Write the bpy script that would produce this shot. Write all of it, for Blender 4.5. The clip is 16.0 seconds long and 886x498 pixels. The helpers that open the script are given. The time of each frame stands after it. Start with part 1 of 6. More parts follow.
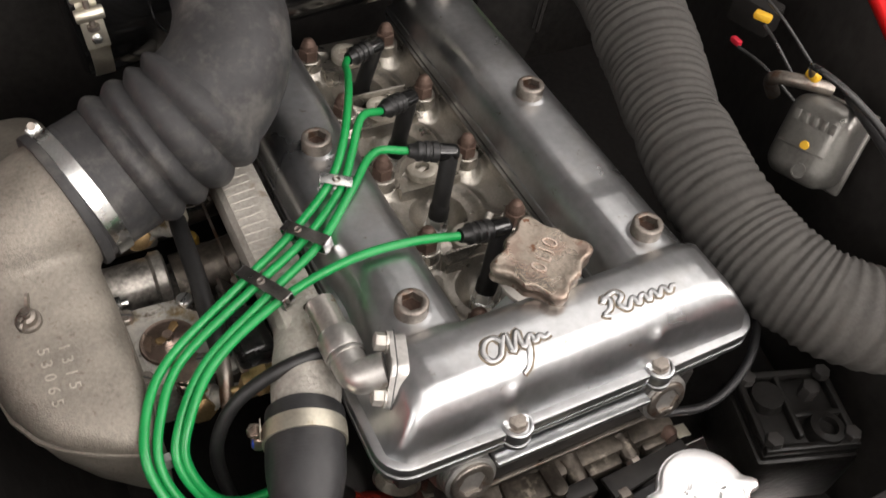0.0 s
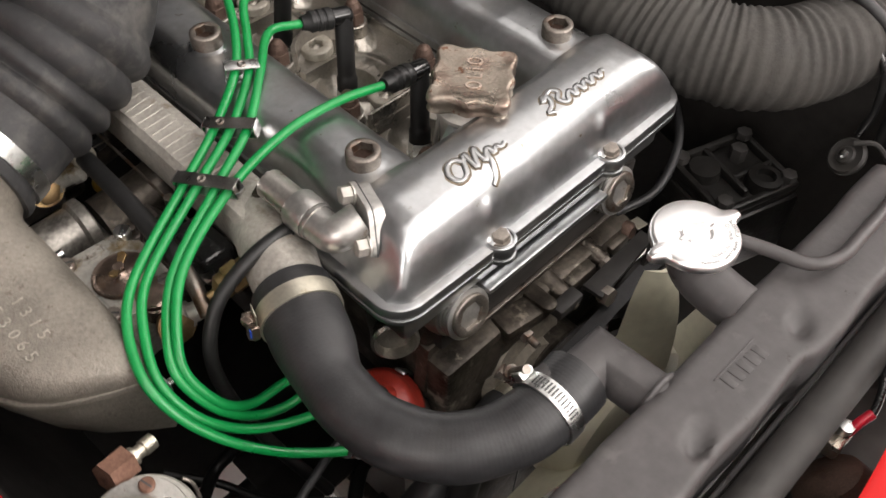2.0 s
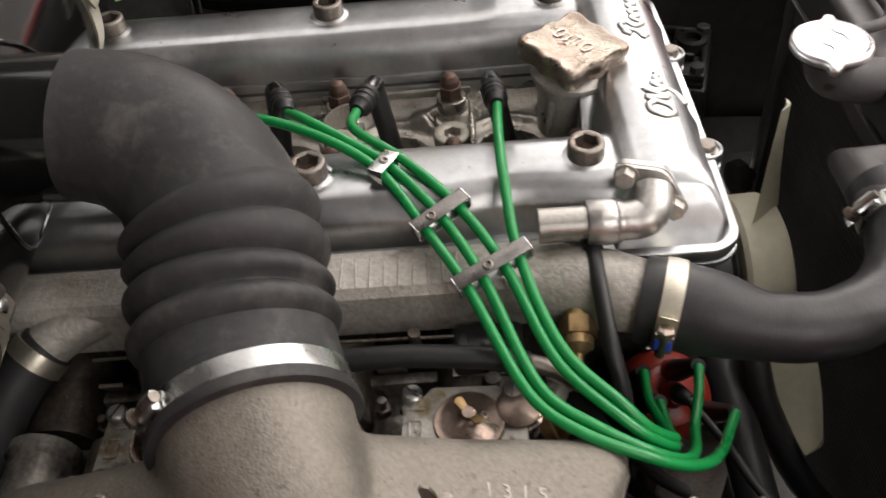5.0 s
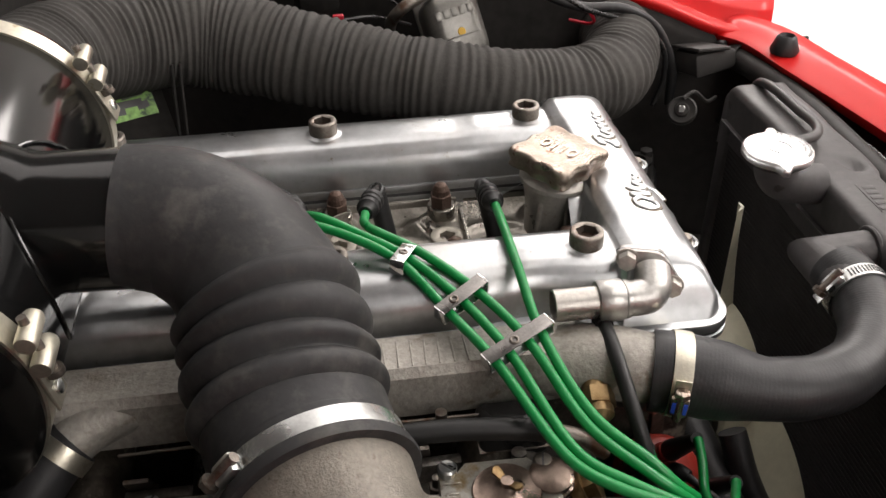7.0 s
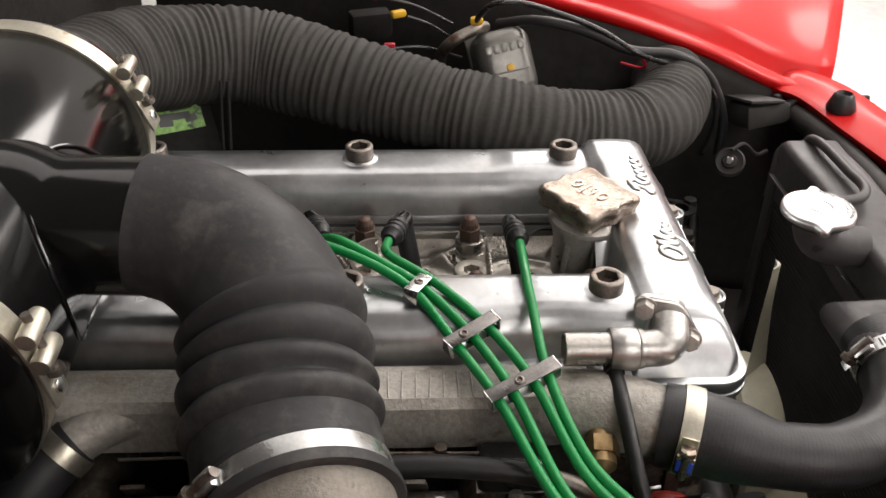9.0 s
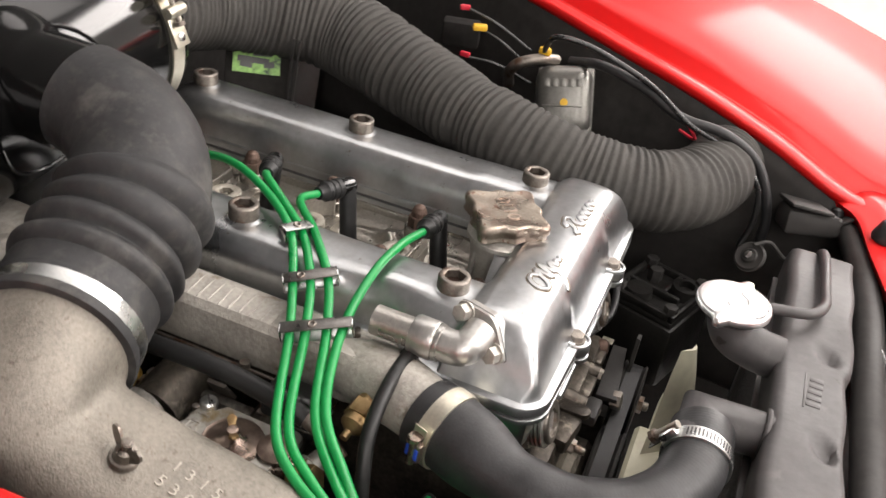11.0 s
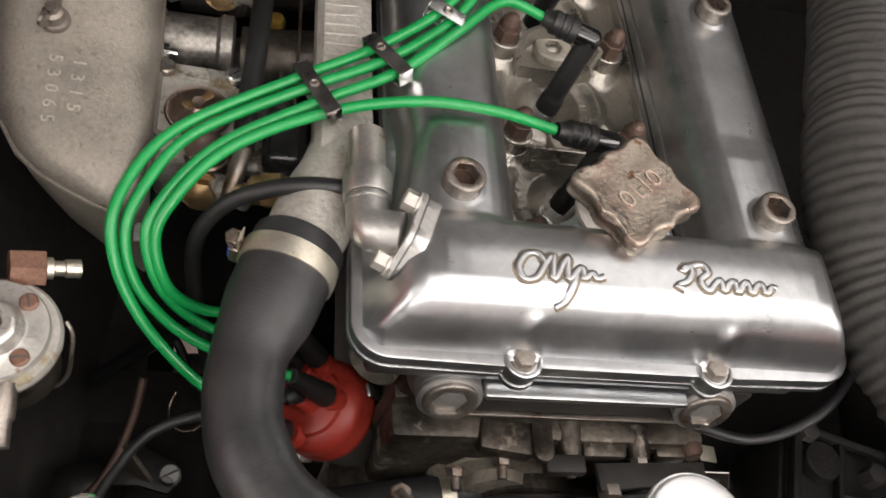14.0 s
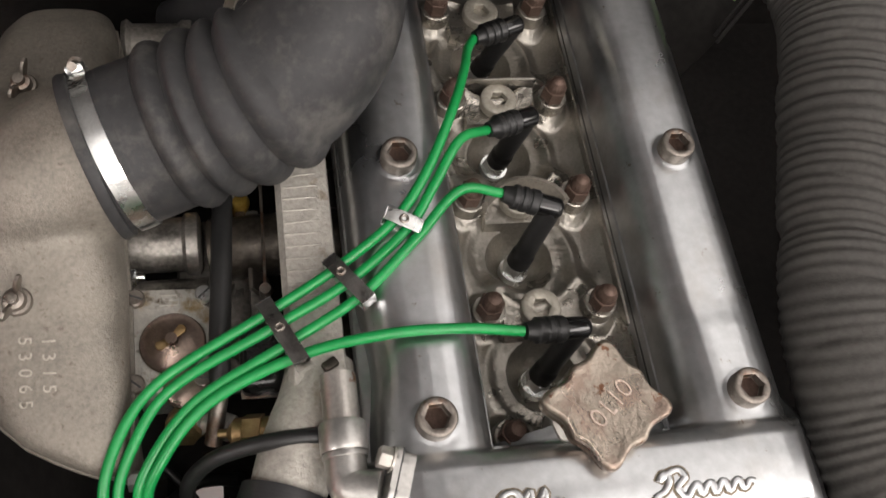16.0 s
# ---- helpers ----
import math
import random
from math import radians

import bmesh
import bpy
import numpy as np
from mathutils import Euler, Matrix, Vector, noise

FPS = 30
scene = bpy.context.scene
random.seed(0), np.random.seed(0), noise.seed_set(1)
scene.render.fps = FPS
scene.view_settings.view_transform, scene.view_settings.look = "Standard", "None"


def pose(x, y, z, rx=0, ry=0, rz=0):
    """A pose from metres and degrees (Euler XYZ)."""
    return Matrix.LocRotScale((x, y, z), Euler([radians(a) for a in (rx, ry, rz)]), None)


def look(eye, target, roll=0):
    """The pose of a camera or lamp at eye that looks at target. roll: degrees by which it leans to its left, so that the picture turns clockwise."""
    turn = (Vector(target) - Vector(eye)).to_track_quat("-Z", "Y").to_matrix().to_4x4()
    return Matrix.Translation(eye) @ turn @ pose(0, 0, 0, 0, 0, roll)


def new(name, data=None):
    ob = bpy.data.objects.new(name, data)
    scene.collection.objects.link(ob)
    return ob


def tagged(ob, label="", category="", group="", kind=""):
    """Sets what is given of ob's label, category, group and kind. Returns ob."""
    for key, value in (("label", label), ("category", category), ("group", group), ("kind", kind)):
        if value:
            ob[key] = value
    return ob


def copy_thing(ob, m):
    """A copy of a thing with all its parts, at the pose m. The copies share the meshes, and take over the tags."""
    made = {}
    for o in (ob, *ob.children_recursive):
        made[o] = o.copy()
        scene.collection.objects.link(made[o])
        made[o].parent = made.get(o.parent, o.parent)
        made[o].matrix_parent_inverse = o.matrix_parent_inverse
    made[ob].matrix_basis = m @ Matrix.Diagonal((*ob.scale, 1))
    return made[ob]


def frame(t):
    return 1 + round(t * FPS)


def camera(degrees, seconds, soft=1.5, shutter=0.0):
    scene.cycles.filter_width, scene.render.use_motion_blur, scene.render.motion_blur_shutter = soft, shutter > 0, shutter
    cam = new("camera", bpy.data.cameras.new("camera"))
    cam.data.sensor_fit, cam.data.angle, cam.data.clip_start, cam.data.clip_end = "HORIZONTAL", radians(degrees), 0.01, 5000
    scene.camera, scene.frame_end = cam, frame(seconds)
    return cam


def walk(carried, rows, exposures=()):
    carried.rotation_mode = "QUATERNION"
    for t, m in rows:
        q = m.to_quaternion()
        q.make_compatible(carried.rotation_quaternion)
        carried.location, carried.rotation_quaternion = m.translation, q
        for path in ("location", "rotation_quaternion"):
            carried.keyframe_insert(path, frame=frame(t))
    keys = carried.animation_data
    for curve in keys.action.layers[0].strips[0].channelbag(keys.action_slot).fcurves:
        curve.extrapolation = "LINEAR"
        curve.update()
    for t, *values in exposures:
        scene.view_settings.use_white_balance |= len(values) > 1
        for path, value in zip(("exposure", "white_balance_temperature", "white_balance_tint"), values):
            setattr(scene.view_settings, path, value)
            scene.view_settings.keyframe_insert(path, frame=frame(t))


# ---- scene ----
cam = camera(53.4, 16.0, 1.5, 0.35)
PATH = [
    (0, (-0.297, -0.33, 1.339), (0.426, 0.789, -0.152), 8.4),
    (0.5, (-0.31, -0.356, 1.309), (0.417, 0.753, -0.188), 8.5),
    (1, (-0.334, -0.372, 1.29), (0.395, 0.692, -0.239), 5.2),
    (1.5, (-0.352, -0.374, 1.281), (0.436, 0.611, -0.271), 0.9),
    (2, (-0.377, -0.343, 1.272), (0.542, 0.545, -0.266), 1.3),
    (2.5, (-0.421, -0.266, 1.261), (0.645, 0.52, -0.237), 0.5),
    (3, (-0.442, -0.215, 1.267), (0.794, 0.392, -0.184), -1.4),
    (3.5, (-0.506, -0.16, 1.272), (0.775, 0.314, -0.188), -4.6),
    (4, (-0.588, -0.092, 1.277), (0.758, 0.184, -0.176), -5.3),
    (4.5, (-0.589, -0.009, 1.254), (0.785, 0.103, -0.195), -5.9),
    (5, (-0.554, 0.081, 1.218), (0.851, 0.141, -0.204), -5.7),
    (5.2, (-0.541, 0.104, 1.208), (0.887, 0.128, -0.192), -4.4),
    (7.5, (-0.617, 0.17, 1.21), (1.023, -0.054, 0.088), -1.3),
    (8, (-0.616, 0.171, 1.21), (1.035, -0.051, 0.103), -1.3),
    (10.3, (-0.598, -0.026, 1.205), (1.063, 0.271, 0.13), 5.4),
    (10.5, (-0.608, -0.065, 1.206), (1.051, 0.288, 0.145), 6.0),
    (11, (-0.628, -0.159, 1.213), (0.988, 0.369, 0.16), 8.8),
    (11.5, (-0.607, -0.249, 1.228), (0.859, 0.526, 0.109), 11.2),
    (12, (-0.536, -0.351, 1.255), (0.657, 0.678, 0.024), 14.3),
    (12.5, (-0.464, -0.332, 1.252), (0.572, 0.761, -0.064), 19.2),
    (13, (-0.384, -0.293, 1.247), (0.463, 0.82, -0.183), 21.1),
    (13.5, (-0.316, -0.291, 1.235), (0.345, 0.799, -0.306), 24.0),
    (14, (-0.233, -0.302, 1.245), (0.239, 0.738, -0.397), 25.4),
    (14.5, (-0.199, -0.28, 1.271), (0.202, 0.663, -0.447), 25.0),
    (15, (-0.203, -0.224, 1.308), (0.196, 0.632, -0.454), 24.5),
    (15.5, (-0.204, -0.165, 1.338), (0.221, 0.681, -0.423), 22.4),
    (16, (-0.204, -0.131, 1.354), (0.218, 0.712, -0.41), 20.5),
]
EXPOSURES = ((0, 0.08), (1, 0.16), (1.5, 0.1), (3, 0.07), (4.5, 0.05), (5, -0.14), (7.5, -0.16), (8.2, -0.16), (10.3, -0.2), (10.6, -0.08), (11.0, 0.42), (11.5, 0.72), (12.0, 0.44), (12.5, 0.17), (13.5, 0.08), (15, 0.0), (16, -0.12))
walk(cam, [(t, look(eye, target, roll)) for t, eye, target, roll in PATH], EXPOSURES)

# ---- room light, world, exposure ----
world = bpy.data.worlds.new("garage_air")
scene.world = world
world.use_nodes = True
world.node_tree.nodes["Background"].inputs[0].default_value = (0.9, 0.95, 1.0, 1)
world.node_tree.nodes["Background"].inputs[1].default_value = 0.12
scene.view_settings.exposure = 0.0


def area_lamp(name, at, target, sx, sy, power, color=(1.0, 0.93, 0.89)):
    data = bpy.data.lights.new(name, "AREA")
    data.shape, data.size, data.size_y, data.energy, data.color = "RECTANGLE", sx, sy, power, color
    ob = new(name, data)
    ob.matrix_world = look(at, target)
    return ob


# unseen lamps without fixtures, set by brightness and reflections
area_lamp("unseen_area_light", (2.9, -1.25, 2.60), (0.9, -0.5, 0.6), 2.0, 1.3, 96)
area_lamp("unseen_area_light", (1.25, 0.35, 2.65), (1.1, 0.25, 0), 1.9, 1.2, 15)
area_lamp("unseen_area_light", (0.5, -2.7, 2.60), (0.35, -1.7, 0.6), 2.4, 1.4, 138)
# added overhead fill for surfaces viewed from above
area_lamp("unseen_area_light", (0.3, -1.0, 2.70), (0.3, -1.0, 0), 2.4, 1.2, 41)
# added weak fill from the carburettor side
area_lamp("unseen_area_light", (-2.3, -1.1, 2.60), (-0.5, -0.3, 0.6), 1.4, 2.0, 57)

# ---- materials ----


def mat(name, base, rough=0.5, metal=0.0, var=0.25, scale=60.0, bump=0.15, bump_scale=None, spots=None, coat=0.0, rough_var=0.15, alpha=None, tint=None, stain=None, spec=0.5):
    """A surface with grain and stains at two scales and fine relief. spots: (colour, scale, threshold, softness)."""
    m = bpy.data.materials.new(name)
    m.use_nodes = True
    nt = m.node_tree
    n, l = nt.nodes, nt.links
    b = n["Principled BSDF"]
    b.inputs["Metallic"].default_value = metal
    b.inputs["Coat Weight"].default_value = coat
    b.inputs["Coat Roughness"].default_value = 0.06
    b.inputs["Specular IOR Level"].default_value = spec
    tc = n.new("ShaderNodeTexCoord")
    fine = n.new("ShaderNodeTexNoise")
    fine.inputs["Scale"].default_value = scale * 6
    fine.inputs["Detail"].default_value = 6
    big = n.new("ShaderNodeTexNoise")
    big.inputs["Scale"].default_value = scale * 0.5
    big.inputs["Detail"].default_value = 5
    for t in (fine, big):
        l.new(tc.outputs["Object"], t.inputs["Vector"])
    mix = n.new("ShaderNodeMath")
    mix.operation = "ADD"
    l.new(fine.outputs["Fac"], mix.inputs[0])
    l.new(big.outputs["Fac"], mix.inputs[1])
    ramp = n.new("ShaderNodeMapRange")
    ramp.inputs["From Min"].default_value, ramp.inputs["From Max"].default_value = 0.7, 1.3
    l.new(mix.outputs[0], ramp.inputs["Value"])
    col = n.new("ShaderNodeMix")
    col.data_type = "RGBA"
    dark = tuple(c * (1 - var) for c in base)
    light = tuple(min(1, c * (1 + var * 0.6)) for c in (tint or base))
    col.inputs["A"].default_value = (*dark, 1)
    col.inputs["B"].default_value = (*light, 1)
    l.new(ramp.outputs["Result"], col.inputs["Factor"])
    out = col.outputs["Result"]
    rough_out = None
    for k, sp in enumerate(s for s in (spots, stain) if s):
        c, sc, th, soft = sp
        sn = n.new("ShaderNodeTexNoise")
        sn.inputs["Scale"].default_value = sc
        sn.inputs["Detail"].default_value = 8
        sn.inputs["Roughness"].default_value = 0.65
        off = n.new("ShaderNodeVectorMath")
        off.operation = "ADD"
        off.inputs[1].default_value = (3.1 + k, 1.7, 0.4 * k)
        l.new(tc.outputs["Object"], off.inputs[0])
        l.new(off.outputs[0], sn.inputs["Vector"])
        sr = n.new("ShaderNodeMapRange")
        sr.inputs["From Min"].default_value, sr.inputs["From Max"].default_value = th, th + soft
        l.new(sn.outputs["Fac"], sr.inputs["Value"])
        cm = n.new("ShaderNodeMix")
        cm.data_type = "RGBA"
        cm.inputs["B"].default_value = (*c, 1)
        l.new(sr.outputs["Result"], cm.inputs["Factor"])
        l.new(out, cm.inputs["A"])
        out = cm.outputs["Result"]
    l.new(out, b.inputs["Base Color"])
    rr = n.new("ShaderNodeMapRange")
    rr.inputs["From Min"].default_value, rr.inputs["From Max"].default_value = 0.3, 0.7
    rr.inputs["To Min"].default_value, rr.inputs["To Max"].default_value = max(0.02, rough - rough_var), min(1, rough + rough_var)
    l.new(big.outputs["Fac"], rr.inputs["Value"])
    l.new(rr.outputs["Result"], b.inputs["Roughness"])
    if bump:
        bn = n.new("ShaderNodeTexNoise")
        bn.inputs["Scale"].default_value = bump_scale or scale * 8
        bn.inputs["Detail"].default_value = 5
        l.new(tc.outputs["Object"], bn.inputs["Vector"])
        bp = n.new("ShaderNodeBump")
        bp.inputs["Strength"].default_value = bump
        bp.inputs["Distance"].default_value = 0.001
        l.new(bn.outputs["Fac"], bp.inputs["Height"])
        l.new(bp.outputs["Normal"], b.inputs["Normal"])
    if alpha:
        b.inputs["Transmission Weight"].default_value = alpha
    return m


POLISHED = mat("polished_aluminium", (0.475, 0.487, 0.495), 0.335, 1.0, 0.16, 22, 0.10, 240, spots=((0.22, 0.185, 0.14), 80, 0.655, 0.06), stain=((0.37, 0.36, 0.345), 12, 0.53, 0.2), rough_var=0.08)
CAST = mat("cast_aluminium", (0.198, 0.180, 0.152), 0.52, 0.4, 0.30, 60, 0.55, 700, spots=((0.125, 0.105, 0.084), 210, 0.59, 0.08), stain=((0.245, 0.222, 0.19), 17, 0.57, 0.20))
WORNCAST = mat("worn_cast_aluminium", (0.36, 0.335, 0.285), 0.45, 0.5, 0.25, 60, 0.4)
HEADCAST = mat("head_cast_aluminium", (0.275, 0.258, 0.228), 0.34, 0.88, 0.22, 70, 0.6, 300, spots=((0.20, 0.180, 0.150), 34, 0.55, 0.2), stain=((0.12, 0.10, 0.078), 60, 0.66, 0.10))
PUMPCAST = mat("dusty_pump_casting", (0.24, 0.215, 0.175), 0.6, 0.3, 0.3, 40, 0.7, 260, spots=((0.08, 0.065, 0.05), 30, 0.56, 0.15))
TIMINGCAST = mat("oily_timing_casting", (0.080, 0.068, 0.055), 0.42, 0.7, 0.45, 40, 0.6, 240, spots=((0.02, 0.016, 0.012), 34, 0.48, 0.16), stain=((0.20, 0.175, 0.14), 46, 0.61, 0.08))
NECKCAST = mat("satin_filler_neck", (0.42, 0.40, 0.365), 0.42, 0.55, 0.2, 60, 0.3, 300, spots=((0.22, 0.18, 0.13), 60, 0.62, 0.1))
SATIN = mat("satin_aluminium", (0.46, 0.45, 0.43), 0.40, 0.9, 0.18, 50, 0.25, 300, spots=((0.26, 0.22, 0.17), 55, 0.62, 0.08))
RAIL = mat("pale_cast_aluminium", (0.40, 0.378, 0.338), 0.58, 0.35, 0.3, 40, 0.9, 330, spots=((0.19, 0.15, 0.105), 34, 0.60, 0.10), stain=((0.27, 0.24, 0.20), 13, 0.56, 0.15))
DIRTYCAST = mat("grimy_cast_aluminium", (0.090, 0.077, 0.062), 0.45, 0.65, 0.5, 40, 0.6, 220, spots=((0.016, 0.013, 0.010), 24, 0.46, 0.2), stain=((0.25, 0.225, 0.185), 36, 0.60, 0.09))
GRIME = mat("brown_grime", (0.20, 0.165, 0.12), 0.6, 0.3, 0.4, 90, 0.3)
RUBBER = mat("black_rubber", (0.019, 0.019, 0.020), 0.46, 0, 0.35, 25, 0.2, 300, stain=((0.038, 0.036, 0.035), 14, 0.56, 0.25), spec=0.45)
DARKRUBBER = mat("deep_black_rubber", (0.009, 0.009, 0.009), 0.42, 0, 0.35, 30, 0.2, 300, stain=((0.022, 0.021, 0.02), 30, 0.6, 0.2), spec=0.4)
BOOT = mat("bellows_rubber", (0.026, 0.026, 0.027), 0.6, 0, 0.3, 25, 0.2, 250, stain=((0.105, 0.10, 0.092), 20, 0.55, 0.25), spots=((0.045, 0.043, 0.04), 90, 0.52, 0.2), spec=0.35)
STRAP = mat("tarnished_strap", (0.22, 0.21, 0.20), 0.32, 1.0, 0.25, 90, 0.15)
SMOOTHBLACK = mat("black_plastic", (0.016, 0.016, 0.016), 0.3, 0, 0.3, 40, 0.08)
PAPER = mat("dark_paper_hose", (0.051, 0.0485, 0.045), 0.8, 0, 0.25, 40, 0.35, 500, stain=((0.070, 0.066, 0.059), 10, 0.55, 0.3), spec=0.22)
GLOSSBLACK = mat("gloss_black_paint", (0.005, 0.005, 0.005), 0.12, 0, 0.2, 8, 0.02, 60, coat=0.0, rough_var=0.04, spec=0.45)
MATTBLACK = mat("dusty_black_paint", (0.030, 0.028, 0.0265), 0.6, 0, 0.4, 12, 0.2, 150, stain=((0.05, 0.046, 0.04), 9, 0.58, 0.2), spec=0.3)
# flat near-black that paints unlit gaps of the bay as shade
VOIDBLACK = mat("flat_shade_black", (0.017, 0.0158, 0.0148), 0.85, 0, 0.4, 20, 0.3, 120, spec=0.08)
OILBLACK = mat("oily_black_casting", (0.011, 0.0103, 0.0095), 0.42, 0, 0.5, 30, 0.5, 200, stain=((0.018, 0.016, 0.014), 40, 0.58, 0.15), spec=0.28)
# near-black: deep shade low in the bay is put into this colour
DEEPBLACK = mat("painted_shade_black", (0.028, 0.0258, 0.0242), 0.6, 0, 0.4, 12, 0.2, 150, spec=0.2)
TANKBLACK = mat("satin_black_paint", (0.061, 0.057, 0.057), 0.5, 0, 0.25, 18, 0.25, 120, spots=((0.025, 0.02, 0.018), 45, 0.66, 0.05), stain=((0.085, 0.08, 0.078), 26, 0.60, 0.1), spec=0.4)
RED = mat("red_car_paint", (0.56, 0.007, 0.007), 0.45, 0, 0.06, 5, 0.0, coat=0.19, rough_var=0.04, spec=0.22)
SCUFF = mat("scuffed_primer", (0.26, 0.20, 0.12), 0.6, 0, 0.4, 90, 0.4)
RED.node_tree.nodes["Principled BSDF"].inputs["Coat Roughness"].default_value = 0.12
GREEN = mat("green_silicone_lead", (0.004, 0.215, 0.048), 0.38, 0, 0.18, 40, 0.08, 300)
CHROME = mat("chrome", (0.80, 0.80, 0.80), 0.1, 1.0, 0.05, 40, 0.02, rough_var=0.05)
CAPCHROME = mat("bright_cap_plate", (0.88, 0.88, 0.88), 0.33, 1.0, 0.06, 40, 0.03, rough_var=0.06)
TIN = mat("zinc_plate", (0.62, 0.63, 0.62), 0.3, 1.0, 0.15, 80, 0.1, stain=((0.4, 0.38, 0.3), 30, 0.62, 0.1))
OLDTIN = mat("old_zinc_band", (0.56, 0.53, 0.44), 0.4, 0.9, 0.15, 60, 0.15, spots=((0.3, 0.22, 0.1), 50, 0.62, 0.1))
STEEL = mat("worn_steel", (0.235, 0.21, 0.185), 0.42, 0.9, 0.3, 90, 0.3, spots=((0.14, 0.08, 0.05), 60, 0.52, 0.15))
RUST = mat("rusty_steel", (0.115, 0.075, 0.058), 0.55, 0.6, 0.4, 120, 0.5, spots=((0.07, 0.04, 0.03), 70, 0.52, 0.15))
BROWNSTEEL = mat("brown_plated_cap", (0.31, 0.268, 0.222), 0.31, 0.88, 0.25, 60, 0.5, 380, spots=((0.15, 0.075, 0.045), 110, 0.60, 0.04), stain=((0.24, 0.185, 0.15), 34, 0.50, 0.10))
RUSTSCREW = mat("brown_rusty_plate", (0.22, 0.12, 0.085), 0.5, 0.6, 0.35, 90, 0.4, spots=((0.10, 0.05, 0.035), 80, 0.55, 0.12))
OLDLID = mat("dull_zinc_lid", (0.52, 0.505, 0.47), 0.42, 0.7, 0.2, 60, 0.3, spots=((0.22, 0.13, 0.08), 70, 0.64, 0.06))
LETTERMETAL = mat("bare_letter_metal", (0.50, 0.41, 0.35), 0.3, 0.9, 0.2, 90, 0.2)
SPOUT = mat("stained_steel_spout", (0.42, 0.40, 0.37), 0.36, 0.9, 0.2, 60, 0.2, spots=((0.20, 0.09, 0.045), 70, 0.62, 0.06))
COPPER = mat("copper_plate", (0.27, 0.208, 0.172), 0.27, 0.95, 0.25, 60, 0.2, stain=((0.15, 0.095, 0.065), 50, 0.58, 0.12))
BRASS = mat("brass", (0.29, 0.20, 0.10), 0.38, 0.9, 0.25, 70, 0.2, stain=((0.16, 0.09, 0.035), 40, 0.55, 0.15))
YELLOWBRASS = mat("yellow_brass", (0.50, 0.33, 0.07), 0.42, 0.6, 0.25, 70, 0.2, stain=((0.2, 0.12, 0.04), 40, 0.56, 0.15))
CARB = mat("oily_carburettor_alloy", (0.44, 0.425, 0.385), 0.42, 0.45, 0.25, 50, 0.4, 300, spots=((0.22, 0.15, 0.055), 34, 0.52, 0.12), stain=((0.10, 0.075, 0.045), 60, 0.60, 0.1))
DARKCARB = mat("dark_carburettor_alloy", (0.29, 0.272, 0.245), 0.42, 0.6, 0.45, 50, 0.4, 260, spots=((0.03, 0.025, 0.02), 30, 0.50, 0.18))
REDCAP = mat("red_phenolic", (0.27, 0.026, 0.016), 0.36, 0, 0.3, 40, 0.1, stain=((0.07, 0.015, 0.010), 26, 0.56, 0.2))
FANPL = mat("cream_plastic", (0.52, 0.50, 0.38), 0.4, 0, 0.12, 20, 0.08)
GREYBOX = mat("grey_zinc_cover", (0.20, 0.195, 0.18), 0.42, 0.75, 0.2, 50, 0.2, stain=((0.10, 0.095, 0.08), 30, 0.6, 0.15))
YELLOW = mat("yellow_plastic", (0.62, 0.36, 0.02), 0.45, 0, 0.12, 60, 0.05)
REDWIRE = mat("red_wire", (0.45, 0.012, 0.03), 0.4, 0, 0.1, 60, 0.0)
BLUE = mat("blue_paint", (0.02, 0.06, 0.42), 0.4, 0, 0.1, 60, 0.0)
STICKER = mat("green_sticker_paper", (0.22, 0.42, 0.10), 0.5, 0, 0.5, 40, 0.05, stain=((0.03, 0.06, 0.03), 38, 0.56, 0.06))
STAMPED = mat("stamped_letter_edge", (0.40, 0.40, 0.40), 0.5, 0.8, 0.1, 60, 0.0)
INK = mat("dark_print", (0.05, 0.05, 0.05), 0.5, 0, 0.1, 60, 0.0)
CONCRETE = mat("pale_concrete", (0.84, 0.83, 0.82), 0.6, 0, 0.15, 3, 0.2, 40, stain=((0.76, 0.75, 0.73), 2, 0.55, 0.2))
# dark tone of the unseen ceiling dims what the metal mirrors
CEILING = mat("dimmed_ceiling_grey", (0.20, 0.20, 0.20), 0.8, 0, 0.05, 3, 0.1, 60)
PLASTER = mat("white_plaster", (0.8, 0.8, 0.78), 0.7, 0, 0.05, 3, 0.1, 60)

# ---- mesh helpers ----
I4 = Matrix.Identity(4)


def smooth_step(f):
    f = min(1, max(0, f))
    return f * f * (3 - 2 * f)


def T(x, y, z):
    return Matrix.Translation((x, y, z))


def along(p, q):
    """The pose at p whose z axis points to q."""
    d = Vector(q) - Vector(p)
    return Matrix.Translation(p) @ d.to_track_quat("Z", "Y").to_matrix().to_4x4()


def part(name, bm, material, parent=None, label="", smooth=38):
    """Links a bmesh as one mesh object under its thing or part."""
    me = bpy.data.meshes.new(name)
    bmesh.ops.recalc_face_normals(bm, faces=bm.faces[:])
    bm.to_mesh(me)
    bm.free()
    me.materials.append(material)
    if smooth:
        me.polygons.foreach_set("use_smooth", [True] * len(me.polygons))
        me.set_sharp_from_angle(angle=radians(smooth))
    ob = new(name, me)
    if parent:
        ob.parent = parent
    if label:
        tagged(ob, label)
    return ob


def thing(name, label, category, group="", kind=""):
    return tagged(new(name), label, category, group, kind)


def solo(name, bm, material, label, category, group="", kind="", smooth=38):
    return tagged(part(name, bm, material, None, "", smooth), label, category, group, kind)


